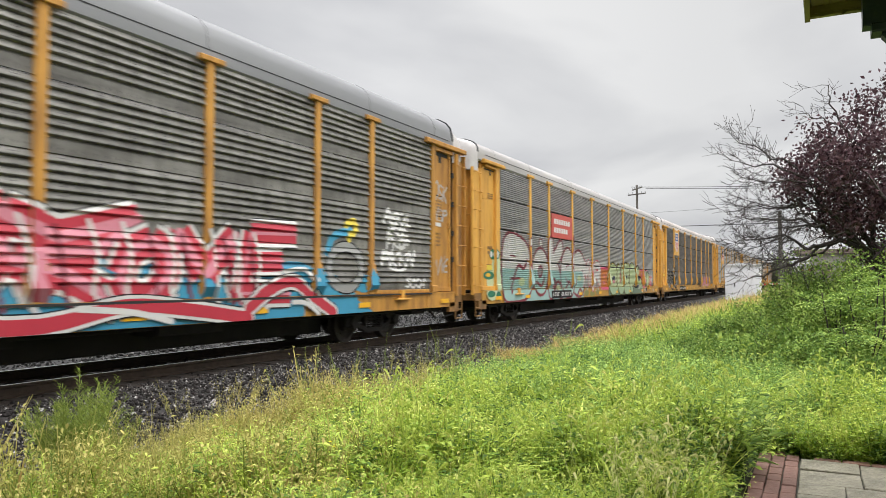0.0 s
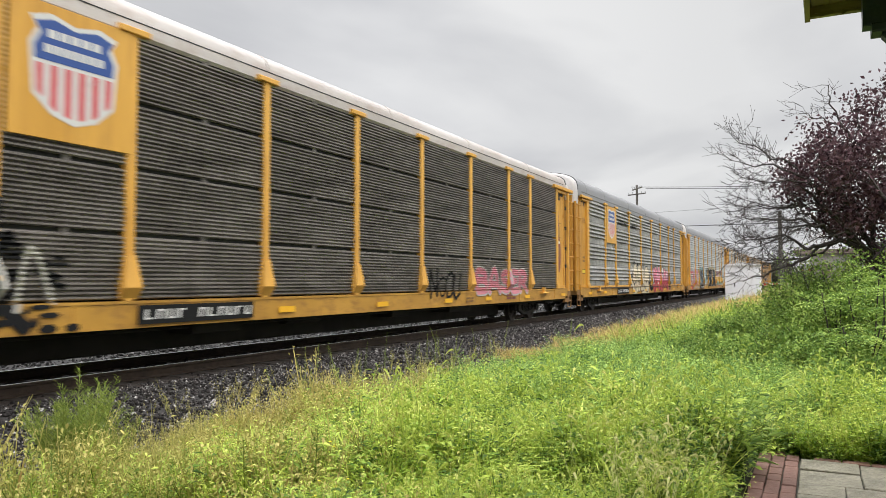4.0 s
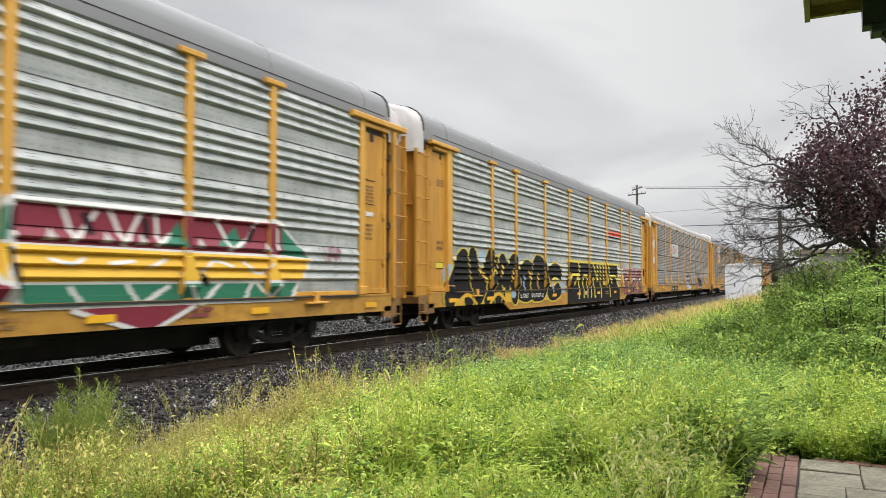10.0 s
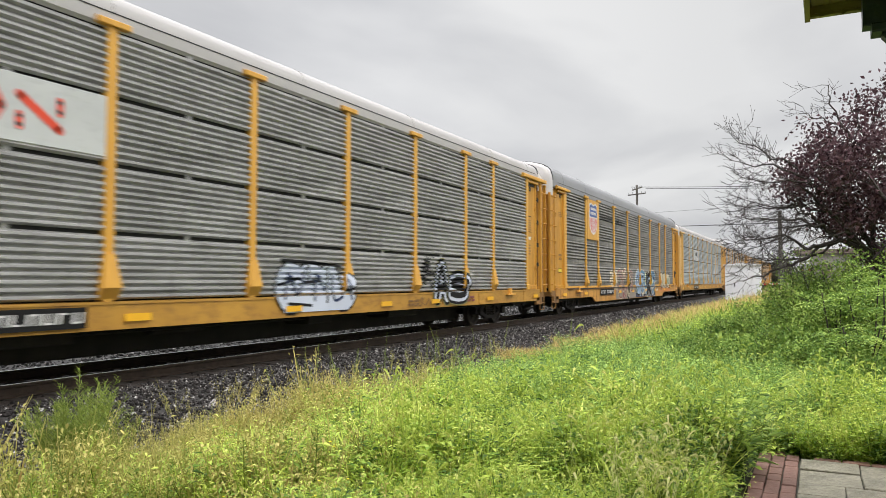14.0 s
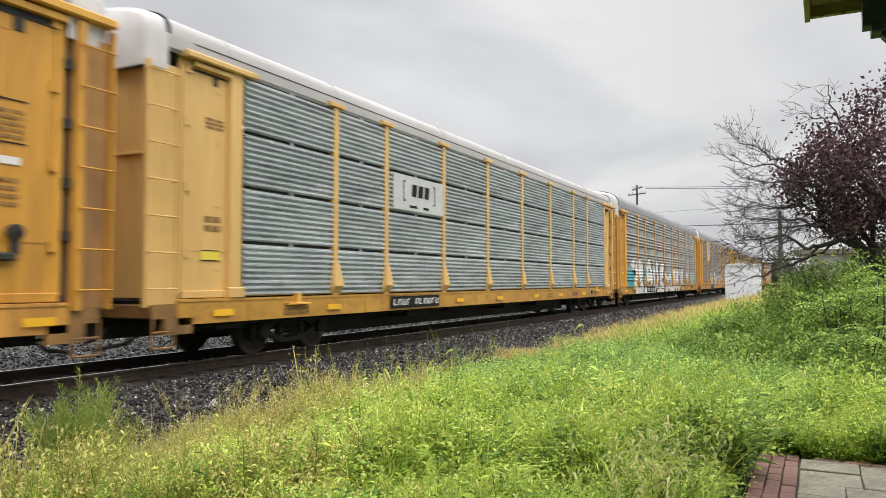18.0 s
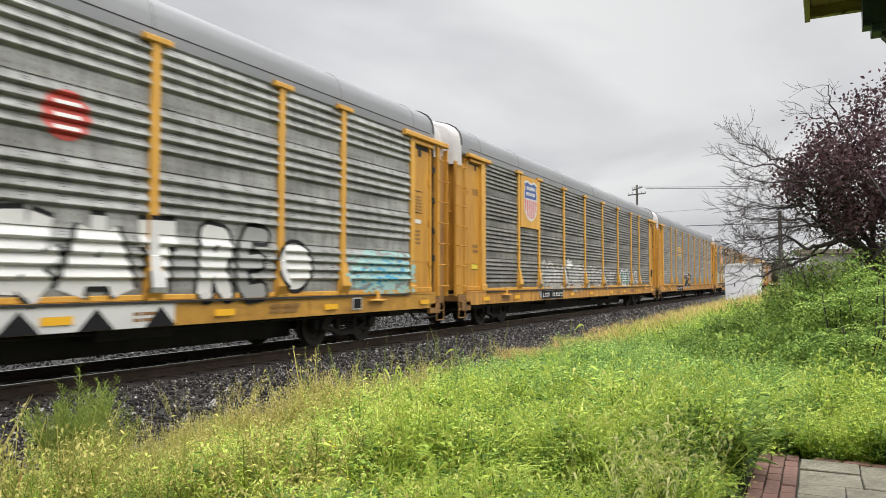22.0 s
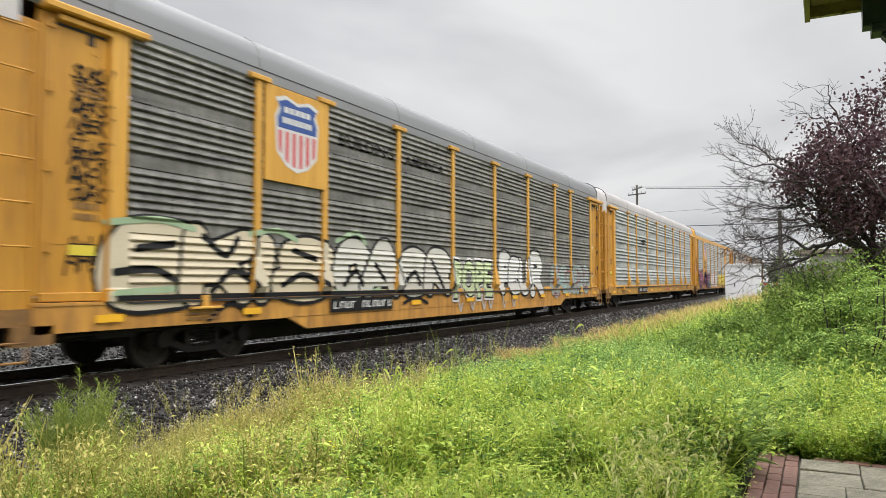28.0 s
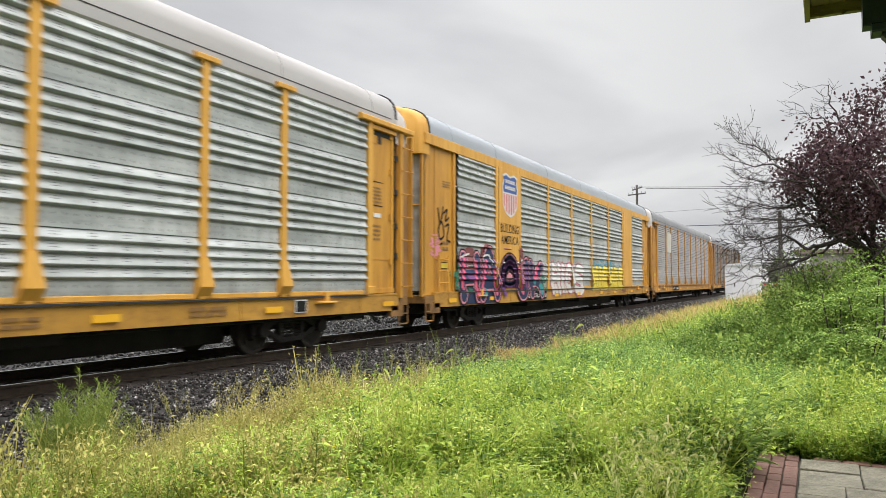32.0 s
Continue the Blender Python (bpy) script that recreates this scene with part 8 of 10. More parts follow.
class Patch:
    """Quads of one plant; later strewn by scatter()."""

    def __init__(self, seed):
        self.q, self.r = [], np.random.default_rng(seed)

    def strip(self, pts, widths, side):
        pts = [np.array(p, float) for p in pts]
        side = np.array(side, float)
        for i in range(len(pts) - 1):
            self.q.append([pts[i] - side * widths[i], pts[i] + side * widths[i], pts[i + 1] + side * widths[i + 1], pts[i + 1] - side * widths[i + 1]])

    def blade(self, base, h, w, az, lean, droop, n=3):
        d = np.array([math.cos(az), math.sin(az), 0])
        pts, ws = [], []
        for i in range(n + 1):
            t = i / n
            pts.append(np.array(base) + d * (lean * t + droop * t * t) * h + np.array([0, 0, h * (t - droop * 0.55 * t * t * t)]))
            ws.append(w * (1 - t ** 2.2) + 0.0005)
        a2 = az + math.pi / 2 + self.r.normal(0, 0.5)
        self.strip(pts, ws, (math.cos(a2), math.sin(a2), 0.15))

    def leaf(self, p, d, l, w, fold=0.25):
        """A lance-shaped leaf from p along d, its edges raised."""
        p, d = np.array(p, float), np.array(d, float)
        d /= np.linalg.norm(d) + 1e-9
        s = np.cross(d, (0, 0, 1.0)) + self.r.normal(0, 0.15, 3)
        s /= np.linalg.norm(s) + 1e-9
        up = np.cross(s, d)
        mid, tip = p + d * l * 0.45 - up * 0.0, p + d * l - np.array([0, 0, l * 0.18])
        a = mid + s * w + up * w * fold
        b = mid - s * w + up * w * fold
        self.q.append([p, a, tip, b])

    def array(self):
        return np.array(self.q)


def grass_tuft(seed, h=0.36, n=8, seg=3):
    p = Patch(seed)
    for i in range(n):
        b = (*p.r.normal(0, 0.03, 2), 0)
        p.blade(b, h * p.r.uniform(0.6, 1.15), p.r.uniform(0.0035, 0.009), p.r.uniform(0, 6.28), p.r.uniform(0.0, 0.55), p.r.uniform(0.0, 0.5), seg)
    return p.array()


def foxtail_head(seed):
    """Arched stalks that end in a drooping bristly spike; only the spikes."""
    p = Patch(seed)
    for k in range(3):
        az = p.r.uniform(0, 6.28)
        b = np.array([*p.r.normal(0, 0.05, 2), p.r.uniform(0.30, 0.48)])
        d = np.array([math.cos(az), math.sin(az), 0])
        l = p.r.uniform(0.035, 0.065)
        pts = [b + d * l * (0.9 * t) + np.array([0, 0, l * (0.75 * t - 1.25 * t * t)]) for t in np.linspace(0, 1, 6)]
        ws = [0.001, 0.0045, 0.0055, 0.005, 0.0034, 0.0008]
        s = np.array([-d[1], d[0], 0])
        p.strip(pts, ws, s)
        p.strip(pts, ws, (0.3 * d[0], 0.3 * d[1], 0.95))
        p.strip([b * (1, 1, 0), b * (1, 1, 0.55) + d * 0.01, b], [0.0015, 0.0015, 0.0012], s)
    return p.array()


def broad_weed(seed, h=0.40, leaves=30, l=0.062, w=0.0145):
    p = Patch(seed)
    lean = p.r.normal(0, 0.14, 2)
    top = np.array([lean[0], lean[1], h])
    p.strip([(0, 0, 0), top * 0.5, top], [0.004, 0.003, 0.001], (1, 0.2, 0))
    for i in range(leaves):
        t = 0.2 + 0.8 * (i + 0.5) / leaves
        az = i * 2.4 + p.r.normal(0, 0.3)
        out = p.r.uniform(0.2, 1.0) * 0.07 * (1.25 - t)
        c = top * t + np.array([math.cos(az), math.sin(az), 0]) * out
        d = np.array([math.cos(az), math.sin(az), p.r.uniform(-0.2, 0.65)])
        k = (1.25 - 0.7 * t) * p.r.uniform(0.7, 1.2)
        p.leaf(c, d, l * k, w * k)
    return p.array()


def spike_weed(seed, h=0.75, n=90):
    p = Patch(seed)
    lean = p.r.normal(0, 0.1, 2)
    top = np.array([lean[0], lean[1], h])
    p.strip([(0, 0, 0), top * 0.5, top], [0.004, 0.003, 0.001], (1, 0.2, 0))
    for i in range(n):
        t = 0.12 + 0.88 * (i + 0.5) / n
        az = i * 2.4
        c = top * t
        d = np.array([math.cos(az), math.sin(az), p.r.uniform(0.4, 1.0)])
        p.leaf(c, d, 0.075 * (1.15 - t) + 0.014, 0.0042)
    return p.array()


def feather_weed(seed, h=0.8):
    """Plumes of thread-fine leaves on several stems."""
    p = Patch(seed)
    for s in range(5):
        lean = p.r.normal(0, 0.22, 2)
        hh = h * p.r.uniform(0.65, 1.1)
        top = np.array([lean[0], lean[1], hh])
        p.strip([(0, 0, 0), top * 0.5, top], [0.004, 0.003, 0.001], (1, 0.2, 0))
        for i in range(90):
            t = 0.10 + 0.90 * (i + 0.5) / 90
            az = p.r.uniform(0, 6.28)
            c = top * t
            l = 0.17 * (1.1 - t) + 0.02
            e = c + np.array([math.cos(az), math.sin(az), p.r.uniform(0.5, 1.2)]) * l
            m = (c + e) / 2 + p.r.normal(0, 0.01, 3)
            sd = p.r.normal(0, 1, 3)
            sd /= np.linalg.norm(sd)
            p.strip([c, m, e], [0.0028, 0.0026, 0.001], sd)
    return p.array()


def seed_weed(seed, h=0.5):
    """Branched, going to seed: thin stems with beads."""
    p = Patch(seed)
    for s in range(4):
        az = p.r.uniform(0, 6.28)
        top = np.array([math.cos(az) * 0.12, math.sin(az) * 0.12, h * p.r.uniform(0.6, 1.1)])
        p.strip([(0, 0, 0), top * 0.5 + (0, 0, 0.05), top], [0.003, 0.002, 0.001], (0.7, 0.7, 0))
        for i in range(16):
            t = 0.3 + 0.7 * i / 16
            c = top * t + p.r.normal(0, 0.016, 3)
            p.leaf(c, p.r.normal(0, 1, 3) + (0, 0, 0.5), 0.022, 0.006)
    return p.array()


def flower_heads(seed):
    p = Patch(seed)
    for s in range(3):
        c = np.array([*p.r.normal(0, 0.04, 2), p.r.uniform(0.38, 0.5)])
        for k in range(6):
            a = k * 1.047
            p.leaf(c, (math.cos(a), math.sin(a), 0.6), 0.013, 0.004)
    return p.array()


def scatter(name, patterns, pts, size, mat, label, tilt=0.12, category="weeds"):
    """Strews the patterns over pts (x, y, z), each turned, tilted and scaled; one object."""
    n = len(pts)
    if n == 0:
        return None
    pick = RNG.integers(0, len(patterns), n)
    out = []
    for k, pat in enumerate(patterns):
        idx = np.nonzero(pick == k)[0]
        m = len(idx)
        if not m:
            continue
        a = RNG.uniform(0, 2 * np.pi, m)
        c, s = np.cos(a), np.sin(a)
        sc = size[idx]
        P = pat.reshape(-1, 3)
        X = (P[None, :, 0] * c[:, None] - P[None, :, 1] * s[:, None]) * sc[:, None]
        Y = (P[None, :, 0] * s[:, None] + P[None, :, 1] * c[:, None]) * sc[:, None]
        Z = P[None, :, 2] * (sc * RNG.uniform(0.85, 1.15, m))[:, None]
        tx, ty = RNG.normal(0, tilt, m), RNG.normal(0, tilt, m)
        X = X + Z * tx[:, None]
        Y = Y + Z * ty[:, None]
        Q = np.stack([X, Y, Z], -1) + pts[idx][:, None, :]
        out.append(Q.reshape(-1, 3))
    V = np.concatenate(out)
    # neighbouring quads of one blade share no corners: weld per pattern is not needed for thin leaves
    F = np.arange(len(V)).reshape(-1, 4)
    return thing(name, flat_mesh(name, V, F, mat), label, category, kind="stuff")


def land_z(y):
    d = np.abs(y - MID_Y)
    return np.where(d < 2.7, -0.36, np.where(d < 4.4, -0.36, -0.36 + 0.20 * np.minimum(1.0, (d - 4.4) / 3.5)))


def field(n, r0, r1, power, edge, keep=None):
    """Points over the weedy ground in front of the viewer, thinner with distance, short of the ballast and the paving."""
    out = np.zeros((0, 3))
    while len(out) < n:
        k = n * 3
        r = r0 * (r1 / r0) ** RNG.random(k) if power == 1 else r0 + (r1 - r0) * RNG.random(k) ** power
        a = radians(HEAD_Y) + RNG.uniform(-0.66, 0.66, k)
        x, y = r * np.cos(a), r * np.sin(a)
        wob = 0.25 * np.sin(x * 1.3) + 0.2 * np.sin(x * 3.1 + 1) + RNG.normal(0, 0.22, k) + np.clip((x - 18) * 0.03, 0, 0.7) - np.clip((8.5 - x) * 0.10, 0, 0.3) - np.clip((4.3 - x) * 0.9, 0, 1.2)
        ok = (y < edge + wob) & ~((y < 0.74 + 0.08 * np.sin(x * 5)) & (x < 7.0 + 0.06 * np.sin(y * 9)))
        ok &= ~((np.abs(x - 62.5) < 2.0) & (np.abs(y - 5.1) < 2.0))
        if keep is not None:
            ok &= keep(x, y)
        q = np.stack([x, y, land_z(y) - 0.02], -1)[ok]
        out = np.concatenate([out, q])
    return out[:n]


def blob(x, y, fx, fy, ph):
    return np.sin(x * fx + ph) * np.cos(y * fy + ph * 1.7) + 0.5 * np.sin(x * fx * 2.3 + y * fy * 1.9 + ph)


def fresh(x, y, k=0.85):
    """The moist side of the field; its border wanders."""
    return y < (k + 0.16 * blob(x, y, 0.9, 1.1, 2.6) + 0.10 * blob(x, y, 3.1, 2.7, 0.9) + RNG.normal(0, 0.17, np.shape(x))) * x


def bluish(x, y, k=0.0):
    """The patch of fine bluish weeds in the middle of the field."""
    u = (np.hypot(x, y) - 11.5) / 4.6
    v = (y / np.maximum(x, 0.1) - 0.22) / 0.27
    return u * u + v * v + 0.35 * blob(x, y, 0.9, 1.2, 4.1) + 0.2 * blob(x, y, 2.7, 3.1, 1.3) < 1.0 + k


def thin(x, y, share):
    """Everywhere, but only a share of it inside the bluish patch."""
    return ~bluish(x, y) | (RNG.random(np.shape(x)) < share)


def sizes(p, lo=0.8, hi=1.25, grow=0.010):
    r = np.hypot(p[:, 0], p[:, 1])
    near = np.clip(0.72 + 0.10 * (r - 2.4), 0.72, 1.0)
    mound = 1 + 0.26 * blob(p[:, 0], p[:, 1], 1.7, 1.9, 0.7) + 0.24 * blob(p[:, 0], p[:, 1], 4.1, 3.7, 2.2)
    brink = np.clip((EDGE + 0.25 - p[:, 1]) / 2.2, 0.42, 1.0)
    return RNG.uniform(lo, hi, len(p)) * (1 + grow * r) * mound * near * brink


EDGE = 5.95
tufts = [grass_tuft(i) for i in range(6)]
p = field(14500, 2.4, 30, 1, EDGE, lambda x, y: (fresh(x, y) | (blob(x, y, 2.3, 2.9, 1.0) > 0.45)) & thin(x, y, 0.35))
scatter("grass", tufts, p, sizes(p, 0.65, 1.15), GREEN_GRASS, "bright green grass growing wild beside the track", category="grass")
p = field(3600, 2.4, 11, 1, EDGE - 1.6, lambda x, y: (blob(x, y, 0.8, 0.9, 0.4) > -0.5) & (y < 0.62 * x) & thin(x, y, 0.25))
scatter("foxtail_grass", [foxtail_head(20 + i) for i in range(6)], p, sizes(p, 0.8, 1.2), FOXTAIL, "yellow-green foxtail grass with drooping seed heads", category="grass")
weeds = [broad_weed(40 + i, 0.40, 24, 0.067, 0.016) for i in range(6)]
p = field(11500, 2.4, 30, 1, EDGE - 0.2, lambda x, y: (blob(x, y, 0.55, 0.7, 2.0) > -0.7) & (fresh(x, y) | (blob(x, y, 2.9, 2.3, 4.0) > 0.0)) & thin(x, y, 0.4))
scatter("broadleaf_weeds", weeds, p, sizes(p, 0.6, 1.1), WEED_LEAF, "fresh green broad-leaved weeds in a dense carpet")
p = field(9500, 5.5, 30, 1, EDGE - 0.9, lambda x, y: bluish(x, y, 0.25) | ((blob(x, y, 0.6, 0.8, 3.3) > 0.2) & (y < 0.5 * x) & (RNG.random(np.shape(x)) < 0.3)))
scatter("bluegreen_weeds", [broad_weed(60 + i, 0.38, 23, 0.055, 0.0102) for i in range(4)], p, sizes(p, 0.7, 1.15), BLUE_LEAF, "bluish-green fine-leaved weeds")
p = field(1500, 4.6, 24, 1, EDGE + 0.35, lambda x, y: (y > 4.4) & (x < 8 + 4 * (y - 4.6)))
scatter("seeding_weeds", [seed_weed(80 + i) for i in range(5)], p, sizes(p, 0.9, 1.5), SEEDY, "olive and brown weeds gone to seed at the ballast edge")
p = field(120, 5.5, 24, 1, EDGE + 0.3, lambda x, y: (y > 5.0) & (blob(x, y, 0.9, 0.5, 1.2) > 0.35))
scatter("tall_weeds", [spike_weed(90 + i) for i in range(4)], p, sizes(p, 0.55, 1.05), FEATHER, "tall upright weeds with narrow leaves", 0.08)
p = field(14, 3.4, 13, 1, EDGE, lambda x, y: (blob(x, y, 1.1, 1.3, 5) > 0.3) & (y > 0.5 * x))
scatter("yellow_flowers", [flower_heads(100 + i) for i in range(3)], p, sizes(p), FLOWER, "small yellow wild flowers among the weeds", category="flowers")
# low growth along the paving, and a dark bank beyond the second track
n = 900
p = np.stack([RNG.uniform(6.95, 7.5, n), RNG.uniform(-2.6, 0.6, n), np.full(n, -0.17)], -1)
scatter("edge_weeds", [broad_weed(160 + i, 0.20, 24, 0.05, 0.014) for i in range(4)], p, RNG.uniform(0.7, 1.4, n), WEED_LEAF, "low leafy weeds along the brick edge")
n = 500
p = np.stack([RNG.uniform(3.2, 6.9, n), RNG.uniform(0.60, 0.85, n), np.full(n, -0.17)], -1)
scatter("edge_weeds", [broad_weed(170 + i, 0.2, 16, 0.08, 0.02) for i in range(4)], p, RNG.uniform(0.6, 1.2, n), WEED_LEAF, "low leafy weeds along the brick edge")
n = 1300
p = np.stack([RNG.uniform(-10, 90, n), RNG.uniform(18.0, 22.0, n), np.full(n, -0.4)], -1)
scatter("bank_weeds", [broad_weed(180 + i, 1.0, 30, 0.16, 0.045) for i in range(4)], p, RNG.uniform(0.8, 1.5, n), BLUE_LEAF, "rank dark weeds beyond the second track")
# further along the line
p = field(6500, 16, 75, 1, EDGE + 0.2, lambda x, y: y > 4.25 - 0.035 * x)
scatter("dry_grass", [grass_tuft(120 + i, 0.34, 7, 2) for i in range(4)], p, sizes(p, 0.8, 1.3, 0.02), DRY, "tan dry grass along the ballast", category="grass")
p = field(6500, 16, 75, 1, EDGE - 0.6, lambda x, y: (y < 4.75 - 0.035 * x + 0.25 * blob(x, y, 0.7, 1.3, 0.5)) | (RNG.random(np.shape(x)) < 0.18))
scatter("grass", [grass_tuft(130 + i, 0.36, 7, 2) for i in range(4)], p, sizes(p, 0.8, 1.3, 0.02), GREEN_GRASS, "green grass further along the line", category="grass")
# browner growth on the dry side
p = field(1500, 3.0, 12, 1, EDGE + 0.3, lambda x, y: ~fresh(x, y, 0.8))
scatter("seeding_weeds", [seed_weed(200 + i, 0.42) for i in range(5)], p, sizes(p, 0.8, 1.3), SEEDY, "olive and rust-brown weeds gone to seed")
p = field(700, 3.0, 14, 1, EDGE + 0.1, lambda x, y: ~fresh(x, y, 0.75))
scatter("dry_grass", [grass_tuft(210 + i, 0.34, 8) for i in range(4)], p, sizes(p, 0.7, 1.1), DRY, "straw-coloured grass at the ballast edge", category="grass")
# fine green stalks and leaves between them
p = field(3000, 3.0, 12, 1, EDGE + 0.1, lambda x, y: ~fresh(x, y, 0.72) & (blob(x, y, 1.3, 1.6, 3.0) > -0.75))
scatter("fine_weeds", [spike_weed(215 + i, 0.34, 34) for i in range(5)], p, sizes(p, 0.7, 1.25), DRY_GREEN, "fine upright yellow-green weeds on the dry side", 0.16)
p = field(1500, 2.8, 10, 1, EDGE - 0.3, lambda x, y: ~fresh(x, y, 0.72))
scatter("leafy_weeds", [broad_weed(225 + i, 0.30, 22, 0.055, 0.010) for i in range(5)], p, sizes(p, 0.7, 1.2), WEED_LEAF, "small leafy green weeds among the dry stalks")
# single stands that rise over the ballast edge
stands = [(10.2, 7.0, 7, 0.35), (13.1, 6.7, 10, 0.5), (21.3, 6.6, 2, 0.15), (11.6, 6.6, 6, 0.5), (8.9, 6.5, 5, 0.4), (15.2, 6.6, 5, 0.4)]
p = np.array([(x + RNG.normal(0, s), y + RNG.normal(0, s * 0.5), -0.36) for x, y, n, s in stands for k in range(n)])
scatter("tall_weeds", [spike_weed(150 + i) for i in range(4)], p, RNG.uniform(0.6, 1.0, len(p)), FEATHER, "tall narrow-leaved weeds rising over the ballast edge", 0.1)
p = np.array([(x + RNG.normal(0, 0.18), y + RNG.normal(0, 0.12), -0.36) for x, y in ((7.8, 7.3), (8.3, 7.3), (6.6, 7.0), (12.2, 7.1)) for k in range(5)])
scatter("seeding_weeds", [seed_weed(155 + i) for i in range(4)], p, RNG.uniform(0.7, 1.05, len(p)), SEEDY, "tan weeds gone to seed among the stones")
p = field(1300, 2.6, 8.0, 1, EDGE - 0.6, lambda x, y: fresh(x, y, 0.8))
scatter("leafy_weeds", [broad_weed(190 + i, 0.40, 18, 0.10, 0.015) for i in range(5)], p, sizes(p, 0.7, 1.15), WEED_LEAF, "long-leaved bright weeds in the foreground")
# a clump of feathery weeds at the edge of the stones
p = np.array([(4.35 + RNG.normal(0, 0.15), 5.75 + RNG.normal(0, 0.13), -0.34) for k in range(13)])
scatter("feathery_weeds", [feather_weed(140 + i) for i in range(3)], p, RNG.uniform(0.75, 1.05, len(p)), FEATHER, "grey-green feathery weed clump at the ballast edge", 0.1)

# foxtails that lean over the brick edge
p = np.stack([RNG.uniform(3.0, 6.9, 60), RNG.uniform(0.56, 0.72, 60), np.full(60, -0.17)], -1)
scatter("foxtail_grass", [foxtail_head(230 + i) for i in range(5)], p, RNG.uniform(0.6, 1.1, 60), FOXTAIL, "pale foxtail heads leaning over the brick edge", 0.35, "grass")

# upright narrow-leaved weeds on the dry side
p = field(260, 3.4, 12, 1, EDGE, lambda x, y: y > 0.68 * x)
scatter("tall_weeds", [spike_weed(240 + i, 0.55, 70) for i in range(4)], p, sizes(p, 0.6, 1.0), FEATHER, "olive-green upright weeds in the thin growth by the ballast", 0.12)

# small pale leaves at the top of the carpet
LIGHT_LEAF = leafy("pale_green_leaves", [(0.20, 0.31, 0.05), (0.46, 0.58, 0.10), (0.68, 0.77, 0.17), (0.82, 0.82, 0.28)], 0.4, 0.35, 2.6)
p = field(6000, 2.6, 14, 1, EDGE - 0.4, lambda x, y: fresh(x, y) & thin(x, y, 0.12))
scatter("leafy_weeds", [broad_weed(260 + i, 0.40, 22, 0.05, 0.010) for i in range(5)], p, sizes(p, 0.75, 1.1), LIGHT_LEAF, "pale yellow-green small-leaved weeds among the grass")

p = field(320, 3.0, 8, 1, EDGE - 0.8, lambda x, y: (y > 0.80 * x) & (y < 1.10 * x))
scatter("leafy_weeds", [broad_weed(270 + i, 0.36, 22, 0.06, 0.009) for i in range(5)], p, sizes(p, 0.75, 1.15), LIGHT_LEAF, "pale yellow-green narrow-leaved weeds on the drier ground")

# broad bright blades in the foreground, and pale seed heads by the brick corner
def arched_tuft(seed, h=0.40, n=7):
    p = Patch(seed)
    for i in range(n):
        b = (*p.r.normal(0, 0.035, 2), 0)
        p.blade(b, h * p.r.uniform(0.7, 1.15), p.r.uniform(0.005, 0.0105), p.r.uniform(0, 6.28), p.r.uniform(0.1, 0.5), p.r.uniform(0.35, 1.0), 4)
    return p.array()


p = field(2300, 2.5, 10, 1, EDGE - 1.0, lambda x, y: fresh(x, y, 0.6) & thin(x, y, 0.45) & ((y > 1.15) | (x > 7.6)))
scatter("grass", [arched_tuft(290 + i) for i in range(6)], p, sizes(p, 0.8, 1.15), LIGHT_LEAF, "broad arching yellow-green grass blades", category="grass")
n = 120
p = np.stack([RNG.uniform(4.0, 6.6, n), 0.72 + np.abs(RNG.normal(0, 0.28, n)), np.full(n, -0.17)], -1)
scatter("foxtail_grass", [foxtail_head(300 + i) for i in range(5)], p, RNG.uniform(0.95, 1.35, n), PALE_HEAD, "pale straw-coloured foxtail heads beside the brick edge", 0.2, "grass")

# the same rough grass to either side, out to the ballast and round the end of the paving
n = 12000
x, y = RNG.uniform(-14, 30, n), RNG.uniform(-9, 5.9, n)
off = np.abs(np.arctan2(y, x) - radians(HEAD_Y))
ok = ((off > 0.64) | (np.hypot(x, y) < 2.4)) & ~((x > -6.3) & (x < 7.1) & (y < 0.55)) & (np.hypot(x, y) > 0.9) & ~((x > 8.5) & (off < 0.72))
p = np.stack([x, y, land_z(y) - 0.02], -1)[ok]
scatter("grass", [grass_tuft(280 + i, 0.34, 9, 2) for i in range(5)], p, RNG.uniform(0.9, 1.4, len(p)), GREEN_GRASS, "rough green grass round the depot and along the line", category="grass")

# the leafy carpet goes on beside and behind the viewer
n = 9000
x, y = RNG.uniform(-9, 9, n), RNG.uniform(0.75, 5.6, n)
off = np.abs(np.arctan2(y, x) - radians(HEAD_Y))
ok = ((off > 0.64) | (np.hypot(x, y) < 2.4)) & (np.hypot(x, y) > 1.3)
p = np.stack([x, y, land_z(y) - 0.02], -1)[ok]
k = len(p) // 2
scatter("broadleaf_weeds", [broad_weed(310 + i, 0.34, 18, 0.07, 0.016) for i in range(4)], p[:k], RNG.uniform(0.6, 1.05, k), WEED_LEAF, "fresh green broad-leaved weeds along the paving")
scatter("grass", [arched_tuft(320 + i, 0.36, 8) for i in range(4)], p[k:], RNG.uniform(0.7, 1.1, len(p) - k), LIGHT_LEAF, "arching yellow-green grass along the paving", category="grass")

